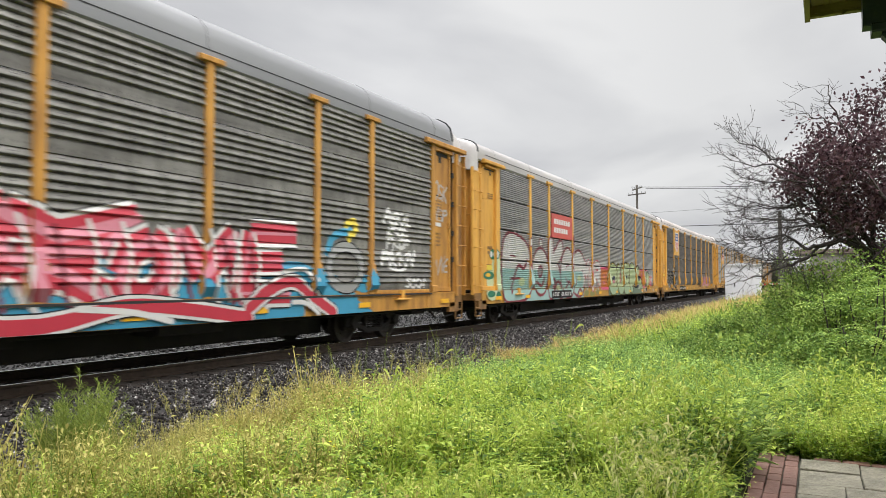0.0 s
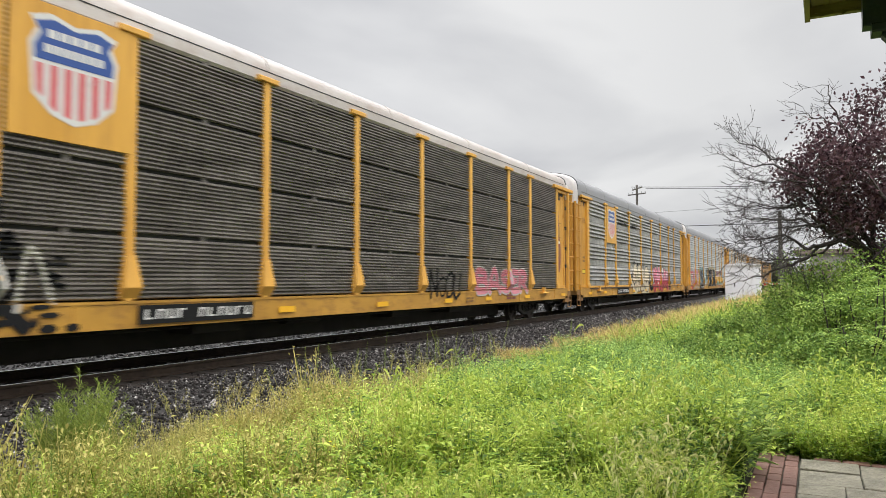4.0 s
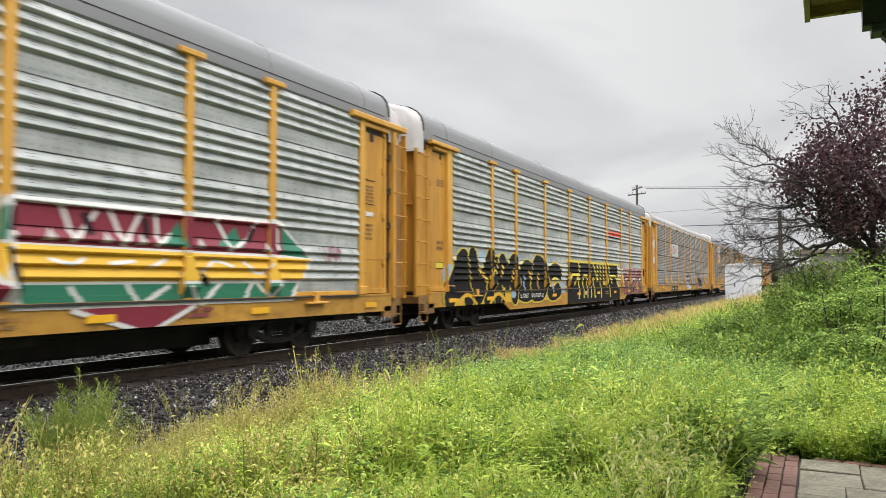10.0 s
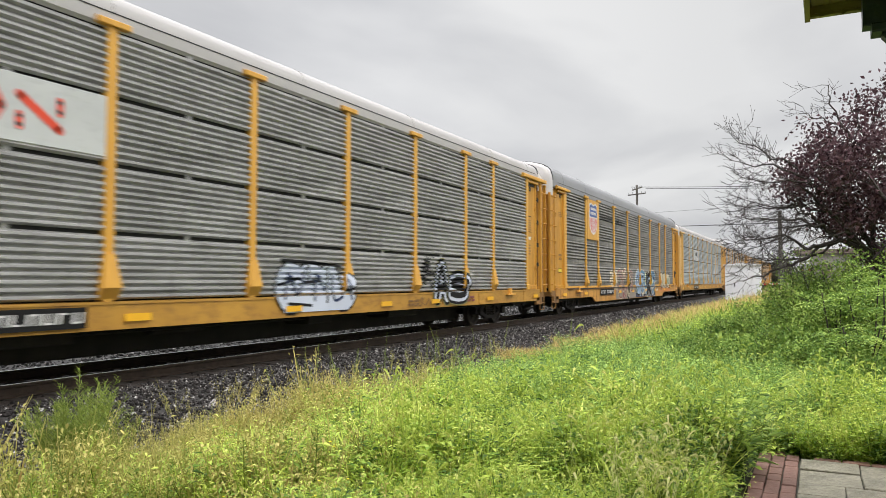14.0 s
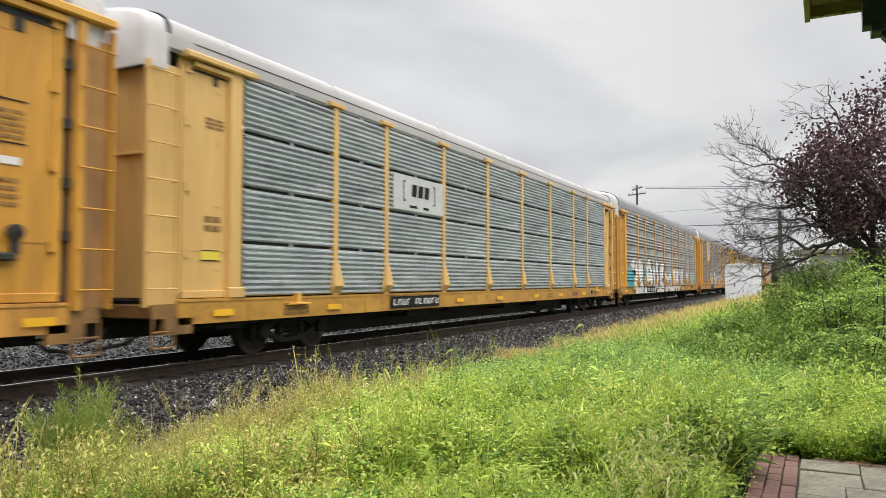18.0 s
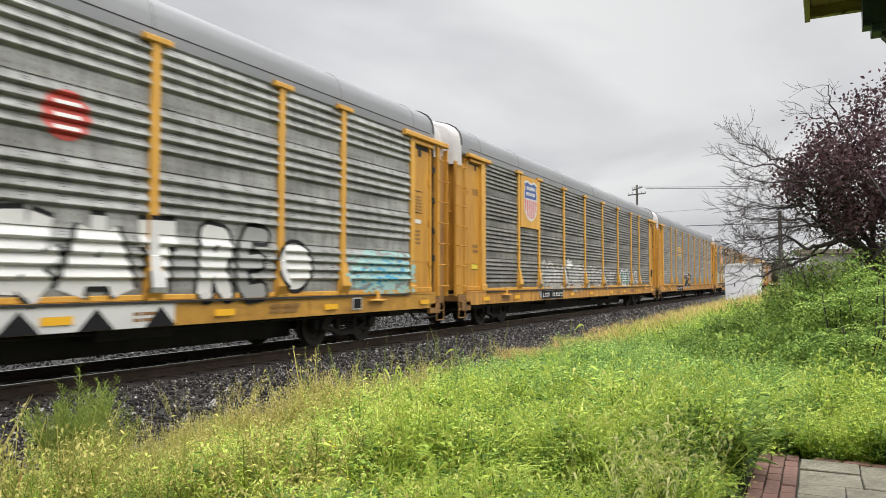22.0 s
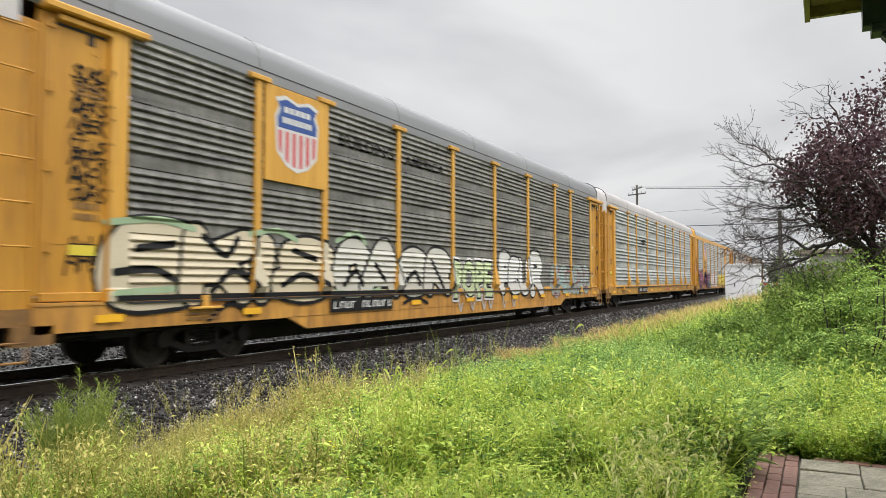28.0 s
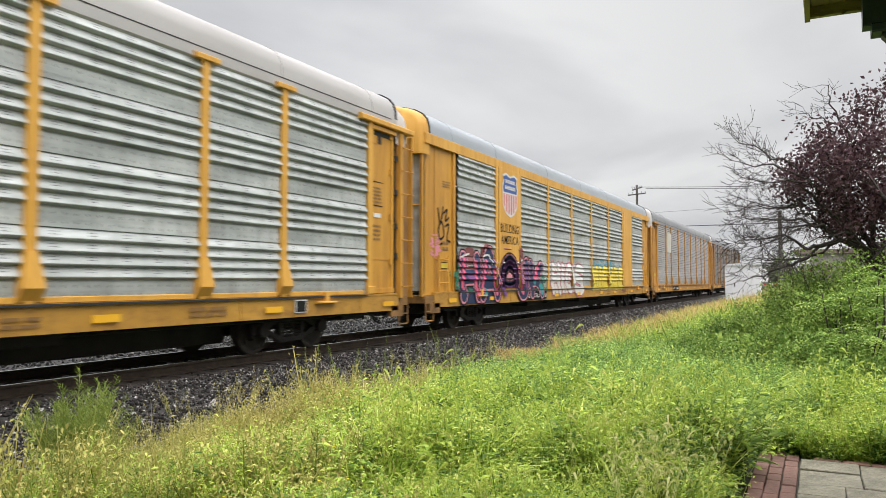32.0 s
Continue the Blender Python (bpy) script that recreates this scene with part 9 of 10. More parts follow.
# ---------------------------------------------------------------- paving and depot
BRICK = paint("red_paving_brick", (0.155, 0.078, 0.062), (0.285, 0.15, 0.12), 0.85, scale=7, dirt=(0.13, 0.10, 0.075), dirt_amount=0.6, bump=0.4, fine=60, rand=0.18)
SLATE = paint("grey_paving_stone", (0.155, 0.14, 0.105), (0.295, 0.27, 0.205), 0.85, scale=5, dirt=(0.10, 0.095, 0.06), dirt_amount=0.7, bump=0.8, fine=35, rand=0.12)
MORTAR = paint("mossy_joint", (0.05, 0.05, 0.035), (0.10, 0.095, 0.07), 0.95, scale=8, bump=0.5)


def slab_mesh(w, d, h, name, mat):
    s = Solid()
    b = 0.006
    vs = [(0, 0, -h), (w, 0, -h), (w, d, -h), (0, d, -h), (0, 0, -b), (w, 0, -b), (w, d, -b), (0, d, -b), (b, b, 0), (w - b, b, 0), (w - b, d - b, 0), (b, d - b, 0)]
    s.add(vs, [(3, 2, 1, 0), (0, 1, 5, 4), (1, 2, 6, 5), (2, 3, 7, 6), (3, 0, 4, 7), (4, 5, 9, 8), (5, 6, 10, 9), (6, 7, 11, 10), (7, 4, 8, 11), (8, 9, 10, 11)])
    return s.mesh(name, mat)


def paving():
    base = thing("pavement", Solid().box(-3.0, 6.9, -6.0, 0.46, -0.34, -0.115).mesh("pavement", MORTAR), "platform of grey stone slabs edged with red brick", "pavement", kind="structure")
    rr = random.Random(3)
    # three courses of brick along the grassy edge, one along the end
    bm_ = slab_mesh(0.196, 0.096, 0.06, "brick", BRICK)
    for c in range(3):
        x = -2.9 + 0.1 * (c % 2)
        while x < 6.86:
            put("brick", bm_, base, pose(x, 0.155 + c * 0.104, -0.088 + rr.uniform(-0.005, 0.004), rr.uniform(-1, 1), rr.uniform(-1, 1), rr.uniform(-1, 1)))
            x += 0.204
    y = -2.6
    be = slab_mesh(0.096, 0.196, 0.06, "brick", BRICK)
    while y < 0.0:
        put("brick", be, base, pose(6.78, y, -0.088 + rr.uniform(-0.004, 0.004), rr.uniform(-1, 1), rr.uniform(-1, 1), rr.uniform(-1, 1)))
        y += 0.204
    # slabs of uneven length in courses
    x = 6.765
    while x > -2.5:
        d = rr.choice((0.28, 0.34, 0.42))
        y = 0.145
        while y > -2.4:
            w = rr.choice((0.3, 0.42, 0.52))
            put("paving_stone", slab_mesh(d - rr.uniform(0.007, 0.014), w - rr.uniform(0.007, 0.014), 0.06, "paving_stone", SLATE), base,
                pose(x - d + 0.005, y - w + 0.005, -0.09 + rr.uniform(-0.007, 0.004), rr.uniform(-0.9, 0.9), rr.uniform(-0.9, 0.9), rr.uniform(-1.0, 1.0)))
            y -= w
        x -= d


paving()

OLIVE = paint("olive_yellow_soffit_paint", (0.19, 0.165, 0.05), (0.26, 0.225, 0.075), 0.6, scale=3, streak=(0.3, 1, 1), dirt=(0.15, 0.13, 0.05), dirt_amount=0.4, bump=0.1, rand=0.08)
DEEP_GREEN = paint("dark_green_trim_paint", (0.012, 0.03, 0.028), (0.02, 0.045, 0.04), 0.5, scale=3, dirt=(0.03, 0.03, 0.025), dirt_amount=0.3)
SHINGLE = paint("asphalt_shingles", (0.05, 0.05, 0.05), (0.09, 0.085, 0.08), 0.9, scale=5, bump=0.5)


def depot():
    d = thing("depot_building", None, "small railway depot with olive eaves and dark green brackets", "building")
    put("wall", Solid().box(-6, 5.66, -4.0, -1.05, -0.12, 3.3).mesh("wall", OLIVE), d, None, None, "olive-yellow painted boards")
    s = Solid()
    s.extrude_x([(0.04, 3.33), (0.04, 3.39), (-2.5, 4.5), (-5.1, 3.39), (-5.1, 3.33)], -6.6, 5.80)
    put("roof", s.mesh("roof", SHINGLE), d)
    for i in range(9):
        y = -0.01 - i * 0.118
        put("soffit_board", Solid().box(-6.5, 5.70, y - 0.112, y, 3.30, 3.325).mesh("soffit_board", OLIVE), d)
    put("fascia", Solid().box(-6.6, 5.76, 0.0, 0.035, 3.21, 3.37).mesh("fascia", OLIVE), d)
    put("fascia", Solid().box(5.71, 5.76, -5.1, 0.0, 3.23, 3.37).mesh("fascia", OLIVE), d)
    # peeling strip that hangs from the end board
    pl = Solid()
    for i in range(7):
        t = i / 6
        z0, z1 = 3.205 - 0.028 * math.sin(t * 7) ** 2, 3.205 - 0.028 * math.sin((t + 1 / 6) * 7) ** 2
        y0, y1 = -0.03 - 0.26 * t, -0.03 - 0.26 * (t + 1 / 6)
        pl.add([(5.705, y0, 3.25), (5.705, y1, 3.25), (5.69, y1, z1 + 0.035), (5.69, y0, z0 + 0.035)], [(0, 1, 2, 3), (3, 2, 1, 0)])
    put("peeling_strip", pl.mesh("peeling_strip", OLIVE), d)
    b = Solid()
    b.box(5.50, 5.64, -1.05, -0.31, 3.05, 3.30, 0.01)
    b.box(5.48, 5.66, -1.05, -0.36, 3.00, 3.06, 0.01)
    b.extrude_x([(-1.05, 2.2), (-1.05, 2.45), (-0.55, 3.02), (-0.42, 3.02), (-0.42, 2.98)], 5.52, 5.62)
    put("eave_bracket", b.mesh("eave_bracket", DEEP_GREEN), d)
    return d


depot()

# ---------------------------------------------------------------- signal cabinet, crossing, poles
WHITE_METAL = paint("white_sheet_metal", (0.74, 0.745, 0.79), (0.82, 0.825, 0.86), 0.45, 0.0, 1.2, (1, 1, 0.3), (0.45, 0.43, 0.40), 0.25, 0.02)
POLE_WOOD = paint("weathered_pole", (0.10, 0.09, 0.08), (0.17, 0.155, 0.14), 0.9, scale=3, streak=(3, 3, 0.2), dirt=(0.06, 0.05, 0.045), dirt_amount=0.4)
STEEL = paint("galvanised_post", (0.35, 0.36, 0.36), (0.45, 0.46, 0.46), 0.4, 0.5, 3)
RED = paint("red_signal_paint", (0.50, 0.03, 0.025), (0.60, 0.05, 0.04), 0.45, scale=3, bump=0)
WHITE = paint("white_signal_paint", (0.72, 0.72, 0.71), (0.80, 0.80, 0.79), 0.5, scale=3, bump=0)
ASPHALT = paint("grey_asphalt", (0.13, 0.13, 0.13), (0.18, 0.18, 0.178), 0.85, scale=2, dirt=(0.22, 0.21, 0.2), dirt_amount=0.3, bump=0.3)
WIRE = paint("dark_cable", (0.05, 0.05, 0.05), (0.08, 0.08, 0.08), 0.7, scale=2, bump=0)


def cabinet():
    c = thing("signal_cabinet", None, "white sheet-metal railway signal cabinet in tall grass", "signal cabinet", m=pose(62.3, 5.1, -0.25))
    put("body", Solid().box(-1.1, 1.1, -1.25, 1.25, 0.0, 2.85, 0.03).mesh("body", WHITE_METAL), c)
    put("roof", Solid().extrude_x([(-1.35, 2.85), (1.35, 2.85), (1.35, 2.92), (0, 3.05), (-1.35, 2.92)], -1.2, 1.2).mesh("roof", WHITE_METAL), c)
    d = put("door", Solid().box(-1.13, -1.10, -0.55, 0.75, 0.25, 2.45, 0.008).mesh("door", WHITE_METAL), c)
    put("handle", Solid().box(-1.18, -1.13, 0.5, 0.58, 1.2, 1.5, 0.01).mesh("handle", BLACK), d, None, None, "black door handle")
    put("plinth", Solid().box(-1.2, 1.2, -1.35, 1.35, -0.15, 0.0).mesh("plinth", ASPHALT), c)


cabinet()


def crossing():
    road = Solid()
    road.box(76, 84, -60, 8.6, -0.30, -0.085)
    thing("road", road.mesh("road", ASPHALT), "grey asphalt road over the level crossing", "road", kind="structure")
    g = thing("crossing_gate", None, "level crossing gate with red and white striped arm", "crossing gate", m=pose(73.5, 0.8, -0.1))
    put("mast", Solid().tube((0, 0, 0), (0, 0, 3.6), 0.07, n=10).mesh("mast", STEEL), g)
    put("mechanism", Solid().box(-0.2, 0.2, -0.3, 0.3, 0.7, 1.5, 0.03).mesh("mechanism", STEEL), g)
    for i in range(10):
        put("arm_stripe", Solid().box(-0.03, 0.03, 0.3 + i * 0.4, 0.7 + i * 0.4, 1.12, 1.28).mesh("arm_stripe", RED if i % 2 else WHITE), g)
    for y in (-0.35, 0.35):
        l = put("signal_lamp", Solid().tube((-0.02, y, 2.5), (-0.25, y, 2.5), 0.17, n=14).mesh("signal_lamp", BLACK), g)
        put("lens", Solid().tube((-0.25, y, 2.5), (-0.27, y, 2.5), 0.10, n=12).mesh("lens", RED), l)
    for sg in (1, -1):
        bd = Solid().box(-0.02, 0.02, -0.6, 0.6, -0.11, 0.11).mesh("crossbuck_board", WHITE)
        put("crossbuck_board", bd, g, pose(-0.12, 0, 3.25, 45 * sg, 0, 0))


crossing()


def utility_pole(x, y, h, arms, label, r=0.17):
    p = thing("utility_pole", None, label, "utility pole", "utility poles", m=pose(x, y, -0.3))
    put("pole", Solid().tube((0, 0, 0), (0, 0, h), r, r * 0.7, 10).mesh("pole", POLE_WOOD), p)
    for z, half, az in arms:
        a = put("crossarm", Solid().box(-half, half, -0.06, 0.06, -0.06, 0.06, 0.01).mesh("crossarm", POLE_WOOD), p, pose(0, 0, z, 0, 0, az))
        for k in (-1, -0.55, 0.55, 1):
            put("insulator", Solid().tube((k * half * 0.94, 0, 0.06), (k * half * 0.94, 0, 0.26), 0.05, 0.03, 8).mesh("insulator", STEEL), a)
    return p


utility_pole(80.9, 17.3, 12.2, [(11.8, 1.25, 35), (11.2, 1.25, 60)], "grey wooden utility pole with two crossarms")
utility_pole(78.0, 3.0, 8.4, [], "stout dark wooden pole behind the plum tree", 0.24)


def cable(a, b, sag, r, label):
    n = 24
    s = Solid()
    a, b = Vector(a), Vector(b)
    pts = [a.lerp(b, i / n) - Vector((0, 0, sag * 4 * (i / n) * (1 - i / n))) for i in range(n + 1)]
    for i in range(n):
        s.tube(pts[i], pts[i + 1], r, n=5)
    return thing("overhead_cable", s.mesh("overhead_cable", WIRE), label, "cable", "overhead cables")


for k, (dy, z) in enumerate(((-1.0, 11.45), (0.7, 11.75))):
    cable((80.9 + 0.3 * dy, 17.3 + dy, z), (92, -34, z + 0.1), 0.5, 0.028, "thin dark power cable strung across the sky")
for x, y, h in ((92, -34, 12.2), (100, 26, 10.6), (130, 40, 13.4), (120, -40, 17.4), (94, -40, 11.0)):
    utility_pole(x, y, h, [], "plain wooden utility pole in the distance")
cable((100, 26, 8.7), (94, -40, 9.1), 0.4, 0.05, "thick bundled telephone cable beyond the train")
cable((130, 40, 13), (120, -40, 15.6), 0.6, 0.022, "thin dark power cable far off")

# ---------------------------------------------------------------- trees and shrubs
BARK = paint("dark_plum_bark", (0.030, 0.024, 0.022), (0.065, 0.052, 0.046), 0.9, scale=6, dirt=(0.10, 0.09, 0.08), dirt_amount=0.3, bump=0.5, fine=30)
PLUM = leafy("purple_plum_leaves", [(0.030, 0.018, 0.021), (0.072, 0.038, 0.045), (0.12, 0.064, 0.075), (0.19, 0.115, 0.125)], 0.4, 0.22, 4.0)
SHRUB = leafy("shrub_leaves", [(0.06, 0.12, 0.028), (0.17, 0.28, 0.056), (0.32, 0.45, 0.095), (0.48, 0.60, 0.15)], 0.45, 0.3, 3.5)
BRIGHT_SHRUB = leafy("bright_shrub_leaves", [(0.06, 0.12, 0.03), (0.16, 0.27, 0.06), (0.30, 0.42, 0.09), (0.46, 0.57, 0.14)], 0.45, 0.3, 3.5)


class Twigs:
    """Grows branches as tapering tubes of few sides; keeps the tips."""

    def __init__(self, seed):
        self.r = random.Random(seed)
        self.s = Solid()
        self.tips = []

    def grow(self, p, d, length, rad, depth, bend, lift, split, leafy_from=2, seg=4, spread=0.7):
        p, d = Vector(p), Vector(d).normalized()
        r0 = rad
        for i in range(seg):
            nd = (d + Vector((self.r.gauss(0, bend), self.r.gauss(0, bend), self.r.gauss(0, bend) + lift))).normalized()
            q = p + nd * (length / seg)
            r1 = max(0.003, r0 * (0.84 if depth else 0.78))
            self.s.tube(p, q, r0, r1, 6 if r0 > 0.02 else (4 if r0 > 0.006 else 3))
            if depth and i >= 1:
                for k in range(split):
                    if self.r.random() < 0.75:
                        ax = nd.orthogonal().normalized()
                        ax.rotate(Matrix.Rotation(self.r.uniform(0, 6.28), 3, nd))
                        bd = (nd * (1 - spread * 0.5) + ax * spread * self.r.uniform(0.7, 1.2)).normalized()
                        self.grow(q, bd, length * self.r.uniform(0.5, 0.75), max(0.004, r1 * 0.62), depth - 1, bend, lift, split, leafy_from, max(3, seg - 1), spread)
            if depth <= leafy_from:
                self.tips.append((q.copy(), nd.copy(), depth))
            p, d, r0 = q, nd, r1


def leaf_cloud(pts, per, jitter, l, w, seed, droop=0.2):
    """Leaves round the points: folded pairs of quads."""
    g = np.random.default_rng(seed)
    P = np.repeat(np.array(pts), per, axis=0) + g.normal(0, jitter, (len(pts) * per, 3))
    n = len(P)
    d = g.normal(0, 1, (n, 3)); d[:, 2] -= droop
    d /= np.linalg.norm(d, axis=1)[:, None]
    s = np.cross(d, g.normal(0, 1, (n, 3)))
    s /= np.linalg.norm(s, axis=1)[:, None]
    up = np.cross(s, d)
    ll = (l * g.uniform(0.6, 1.25, n))[:, None]
    ww = (w * g.uniform(0.7, 1.2, n))[:, None]
    mid, tip = P + d * ll * 0.5, P + d * ll
    a, b = mid + s * ww + up * ww * 0.3, mid - s * ww + up * ww * 0.3
    Q = np.stack([P, a, tip, mid, P, mid, tip, b], 1).reshape(-1, 3)
    # weld the two halves: share root, middle and tip
    V = np.stack([P, a, tip, mid, b], 1).reshape(-1, 3)
    f = np.array([(0, 1, 2, 3), (0, 3, 2, 4)])
    F = (f[None] + 5 * np.arange(n)[:, None, None]).reshape(-1, 4)
    return V, F


LEFTWARD, AWAY = Vector((-0.453, 0.891, 0)), Vector((0.891, 0.453, 0))


def spot(l, a, z):
    """A point of the tree: towards the track, away from the viewer, up."""
    return LEFTWARD * (l * 0.80) + AWAY * a + Vector((0, 0, 1.45 + (z - 1.45) * 0.83))


def limb(tw, pts, r0, r1, twigs, reach, seed, depth=1, bias=0.0):
    """A crooked limb through the points, with side twigs along its outer part."""
    r = random.Random(seed)
    fine = []
    for k in range(len(pts) - 1):
        for q in range(3):
            p = pts[k].lerp(pts[k + 1], q / 3)
            fine.append(p + Vector((r.gauss(0, 0.025), r.gauss(0, 0.04), r.gauss(0, 0.025))) if k + q else p)
    fine.append(pts[-1])
    n = len(fine) - 1
    for k in range(n):
        ra, rb = r0 + (r1 - r0) * k / n, r0 + (r1 - r0) * (k + 1) / n
        tw.s.tube(fine[k], fine[k + 1], ra, rb, 7 if ra > 0.03 else 5)
        d = (fine[k + 1] - fine[k]).normalized()
        if k > n * 0.25:
            for q in range(twigs):
                side = Vector((r.gauss(0, 1), r.gauss(0, 1), r.gauss(bias, 1))).normalized()
                tw.grow(fine[k].lerp(fine[k + 1], r.random()), d * r.uniform(0.5, 1.1) + side * 0.75, reach * r.uniform(0.5, 1.2), max(0.004, rb * 0.4), depth, 0.13, 0.02, 2, 1, 4, 0.55)


def plum_tree():
    t = thing("plum_tree", None, "purple-leaved plum tree with bare twigs on its flank", "tree", m=pose(14.1, -1.45, -0.15))
    w = Twigs(5)
    w.s.tube((0, 0, -0.05), spot(0.1, 0, 0.75), 0.19, 0.14, 12)
    w.s.tube(spot(0.1, 0, 0.75), spot(0.45, 0, 1.35), 0.14, 0.12, 12)
    fork = spot(0.45, 0, 1.35)
    low = [fork, spot(0.85, 0, 1.87), spot(1.45, 0.05, 2.35), spot(1.9, 0.1, 2.22)]
    live = ([fork, spot(0.8, 0.1, 2.2), spot(1.2, 0.2, 3.1), spot(1.5, 0.2, 3.9)], [fork, spot(0.5, 0.3, 2.3), spot(0.5, 0.5, 3.5), spot(0.45, 0.4, 5.0)],
            [fork, spot(0.1, -0.4, 2.2), spot(-0.3, -0.7, 3.3), spot(-0.4, -0.8, 4.6)], [fork, spot(-0.5, 0.1, 2.2), spot(-1.3, 0.2, 3.2), spot(-1.8, 0.2, 4.3)],
            [fork, spot(0.7, -0.5, 2.1), spot(1.2, -0.9, 2.9), spot(1.6, -0.8, 3.6)], [fork, spot(0.6, 0.7, 2.2), spot(1.0, 1.2, 3.0), spot(1.3, 1.1, 3.8)],
            [fork, spot(1.0, 0.0, 2.2), spot(1.7, 0.1, 2.9), spot(2.3, 0.0, 3.4)])
    for k, pts in enumerate(live):
        limb(w, pts, 0.065, 0.014, 2, 0.55, 300 + k, 2)
    put("trunk", w.s.mesh("trunk", BARK), t)
    # leaves stand in clumps round the twigs of the crown, with holes between them
    masses = ((1.72, 0.0, 3.85, 0.80, 1.0, 0.82), (1.9, 0.1, 3.65, 0.65, 0.8, 0.62), (0.75, 0.1, 3.85, 1.1, 1.2, 1.05), (0.25, 0.1, 4.75, 0.85, 1.0, 0.95), (-1.3, 0.1, 3.8, 1.4, 1.3, 1.6), (0.55, 0.0, 2.65, 0.75, 0.9, 0.85), (1.2, 0.0, 3.05, 0.75, 0.9, 0.55), (-0.8, 0.0, 2.6, 1.1, 1.2, 0.9))
    g = np.random.default_rng(12)
    clumps = []
    while len(clumps) < 1250:
        l, a, z, rl, ra, rz = masses[g.integers(len(masses))]
        d = g.normal(0, 1, 3)
        d *= g.uniform(0.25, 1.05) ** 0.5 / np.linalg.norm(d)
        p = spot(l + d[0] * rl, a + d[1] * ra, z + d[2] * rz)
        if noise.noise(p * 2.6) + 0.6 * noise.noise(p * 5.3) > 0.13:
            clumps.append(tuple(p))
    V, F = leaf_cloud(clumps, 15, 0.125, 0.075, 0.024, 11)
    put("crown", flat_mesh("crown", V, F, PLUM), t, None, None, "dark purple leaves")
    # bare, dead boughs that reach out over the shrubs and towards the track
    b = Twigs(9)
    dead = ((low, 0.05, 0.036, 0, 0.3, 0), ([low[-1], spot(2.2, 0.1, 2.18), spot(2.6, 0.1, 2.45), spot(3.1, 0.1, 2.38), spot(3.6, 0.1, 2.28)], 0.032, 0.006, 3, 0.42, 0.2),
            ([low[-1], spot(2.3, 0.15, 1.90), spot(2.57, 0.2, 1.85), spot(3.0, 0.2, 1.62), spot(3.55, 0.2, 1.54)], 0.030, 0.006, 3, 0.42, 0.3),
            ([low[2], spot(1.9, -0.1, 2.60), spot(2.6, -0.2, 2.75), spot(3.2, -0.2, 2.72), spot(3.75, -0.2, 2.78)], 0.028, 0.006, 3, 0.42, 0.0),
            ([low[2], spot(2.0, 0.2, 2.0), spot(2.6, 0.3, 1.95), spot(3.3, 0.3, 1.95)], 0.024, 0.005, 3, 0.42, 0.0),
            ([spot(1.7, 0.1, 2.9), spot(2.2, 0.1, 3.05), spot(2.8, 0.2, 3.0), spot(3.3, 0.2, 3.15)], 0.02, 0.005, 3, 0.4, 0.1),
            ([spot(1.7, 0.0, 3.2), spot(2.4, 0.0, 3.70), spot(3.1, -0.1, 3.82), spot(3.8, -0.1, 3.9)], 0.024, 0.005, 3, 0.42, 0.3),
            ([spot(2.0, 0.1, 3.5), spot(2.6, 0.2, 3.95), spot(3.1, 0.2, 4.22), spot(3.55, 0.2, 4.40)], 0.02, 0.005, 3, 0.4, 0.3),
            ([spot(2.1, -0.1, 3.4), spot(2.7, -0.2, 3.5), spot(3.2, -0.2, 3.45), spot(3.65, -0.2, 3.55)], 0.018, 0.005, 3, 0.4, 0.0),
            ([spot(1.2, 0.1, 4.3), spot(1.45, 0.1, 4.75), spot(1.62, 0.1, 5.2), spot(1.78, 0.1, 5.45)], 0.02, 0.005, 1, 0.35, 0.2),
            ([spot(1.4, 0.0, 4.6), spot(1.8, 0.0, 4.75), spot(2.3, 0.0, 4.85)], 0.014, 0.005, 2, 0.3, 0.2),
            ([spot(1.0, 0.0, 4.5), spot(1.1, 0.0, 4.85), spot(1.4, 0.0, 5.1)], 0.014, 0.005, 1, 0.3, 0.2),
            ([low[2], spot(1.8, 0.3, 2.75), spot(2.3, 0.4, 3.0), spot(3.0, 0.4, 3.05), spot(3.6, 0.4, 2.95)], 0.024, 0.005, 3, 0.42, 0.0),
            ([low[1], spot(1.2, 0.3, 2.5), spot(1.6, 0.4, 2.75), spot(2.2, 0.4, 2.6), spot(2.8, 0.4, 2.3), spot(3.3, 0.3, 2.15)], 0.03, 0.005, 3, 0.42, -0.1),
            ([low[1], spot(1.1, -0.3, 2.2), spot(1.7, -0.4, 2.45), spot(2.3, -0.4, 2.35), spot(2.9, -0.4, 2.0)], 0.026, 0.005, 3, 0.4, 0.0))
    for k, (pts, r0, r1, n, reach, bias) in enumerate(dead):
        limb(b, pts, r0, r1, n, reach * (0.62 if k in (1, 3) else 0.95), 400 + k, 2 if k in (1, 3) else 1, bias)
    put("dead_bough", b.s.mesh("dead_bough", BARK), t, None, None, "bare dark twigs")


plum_tree()


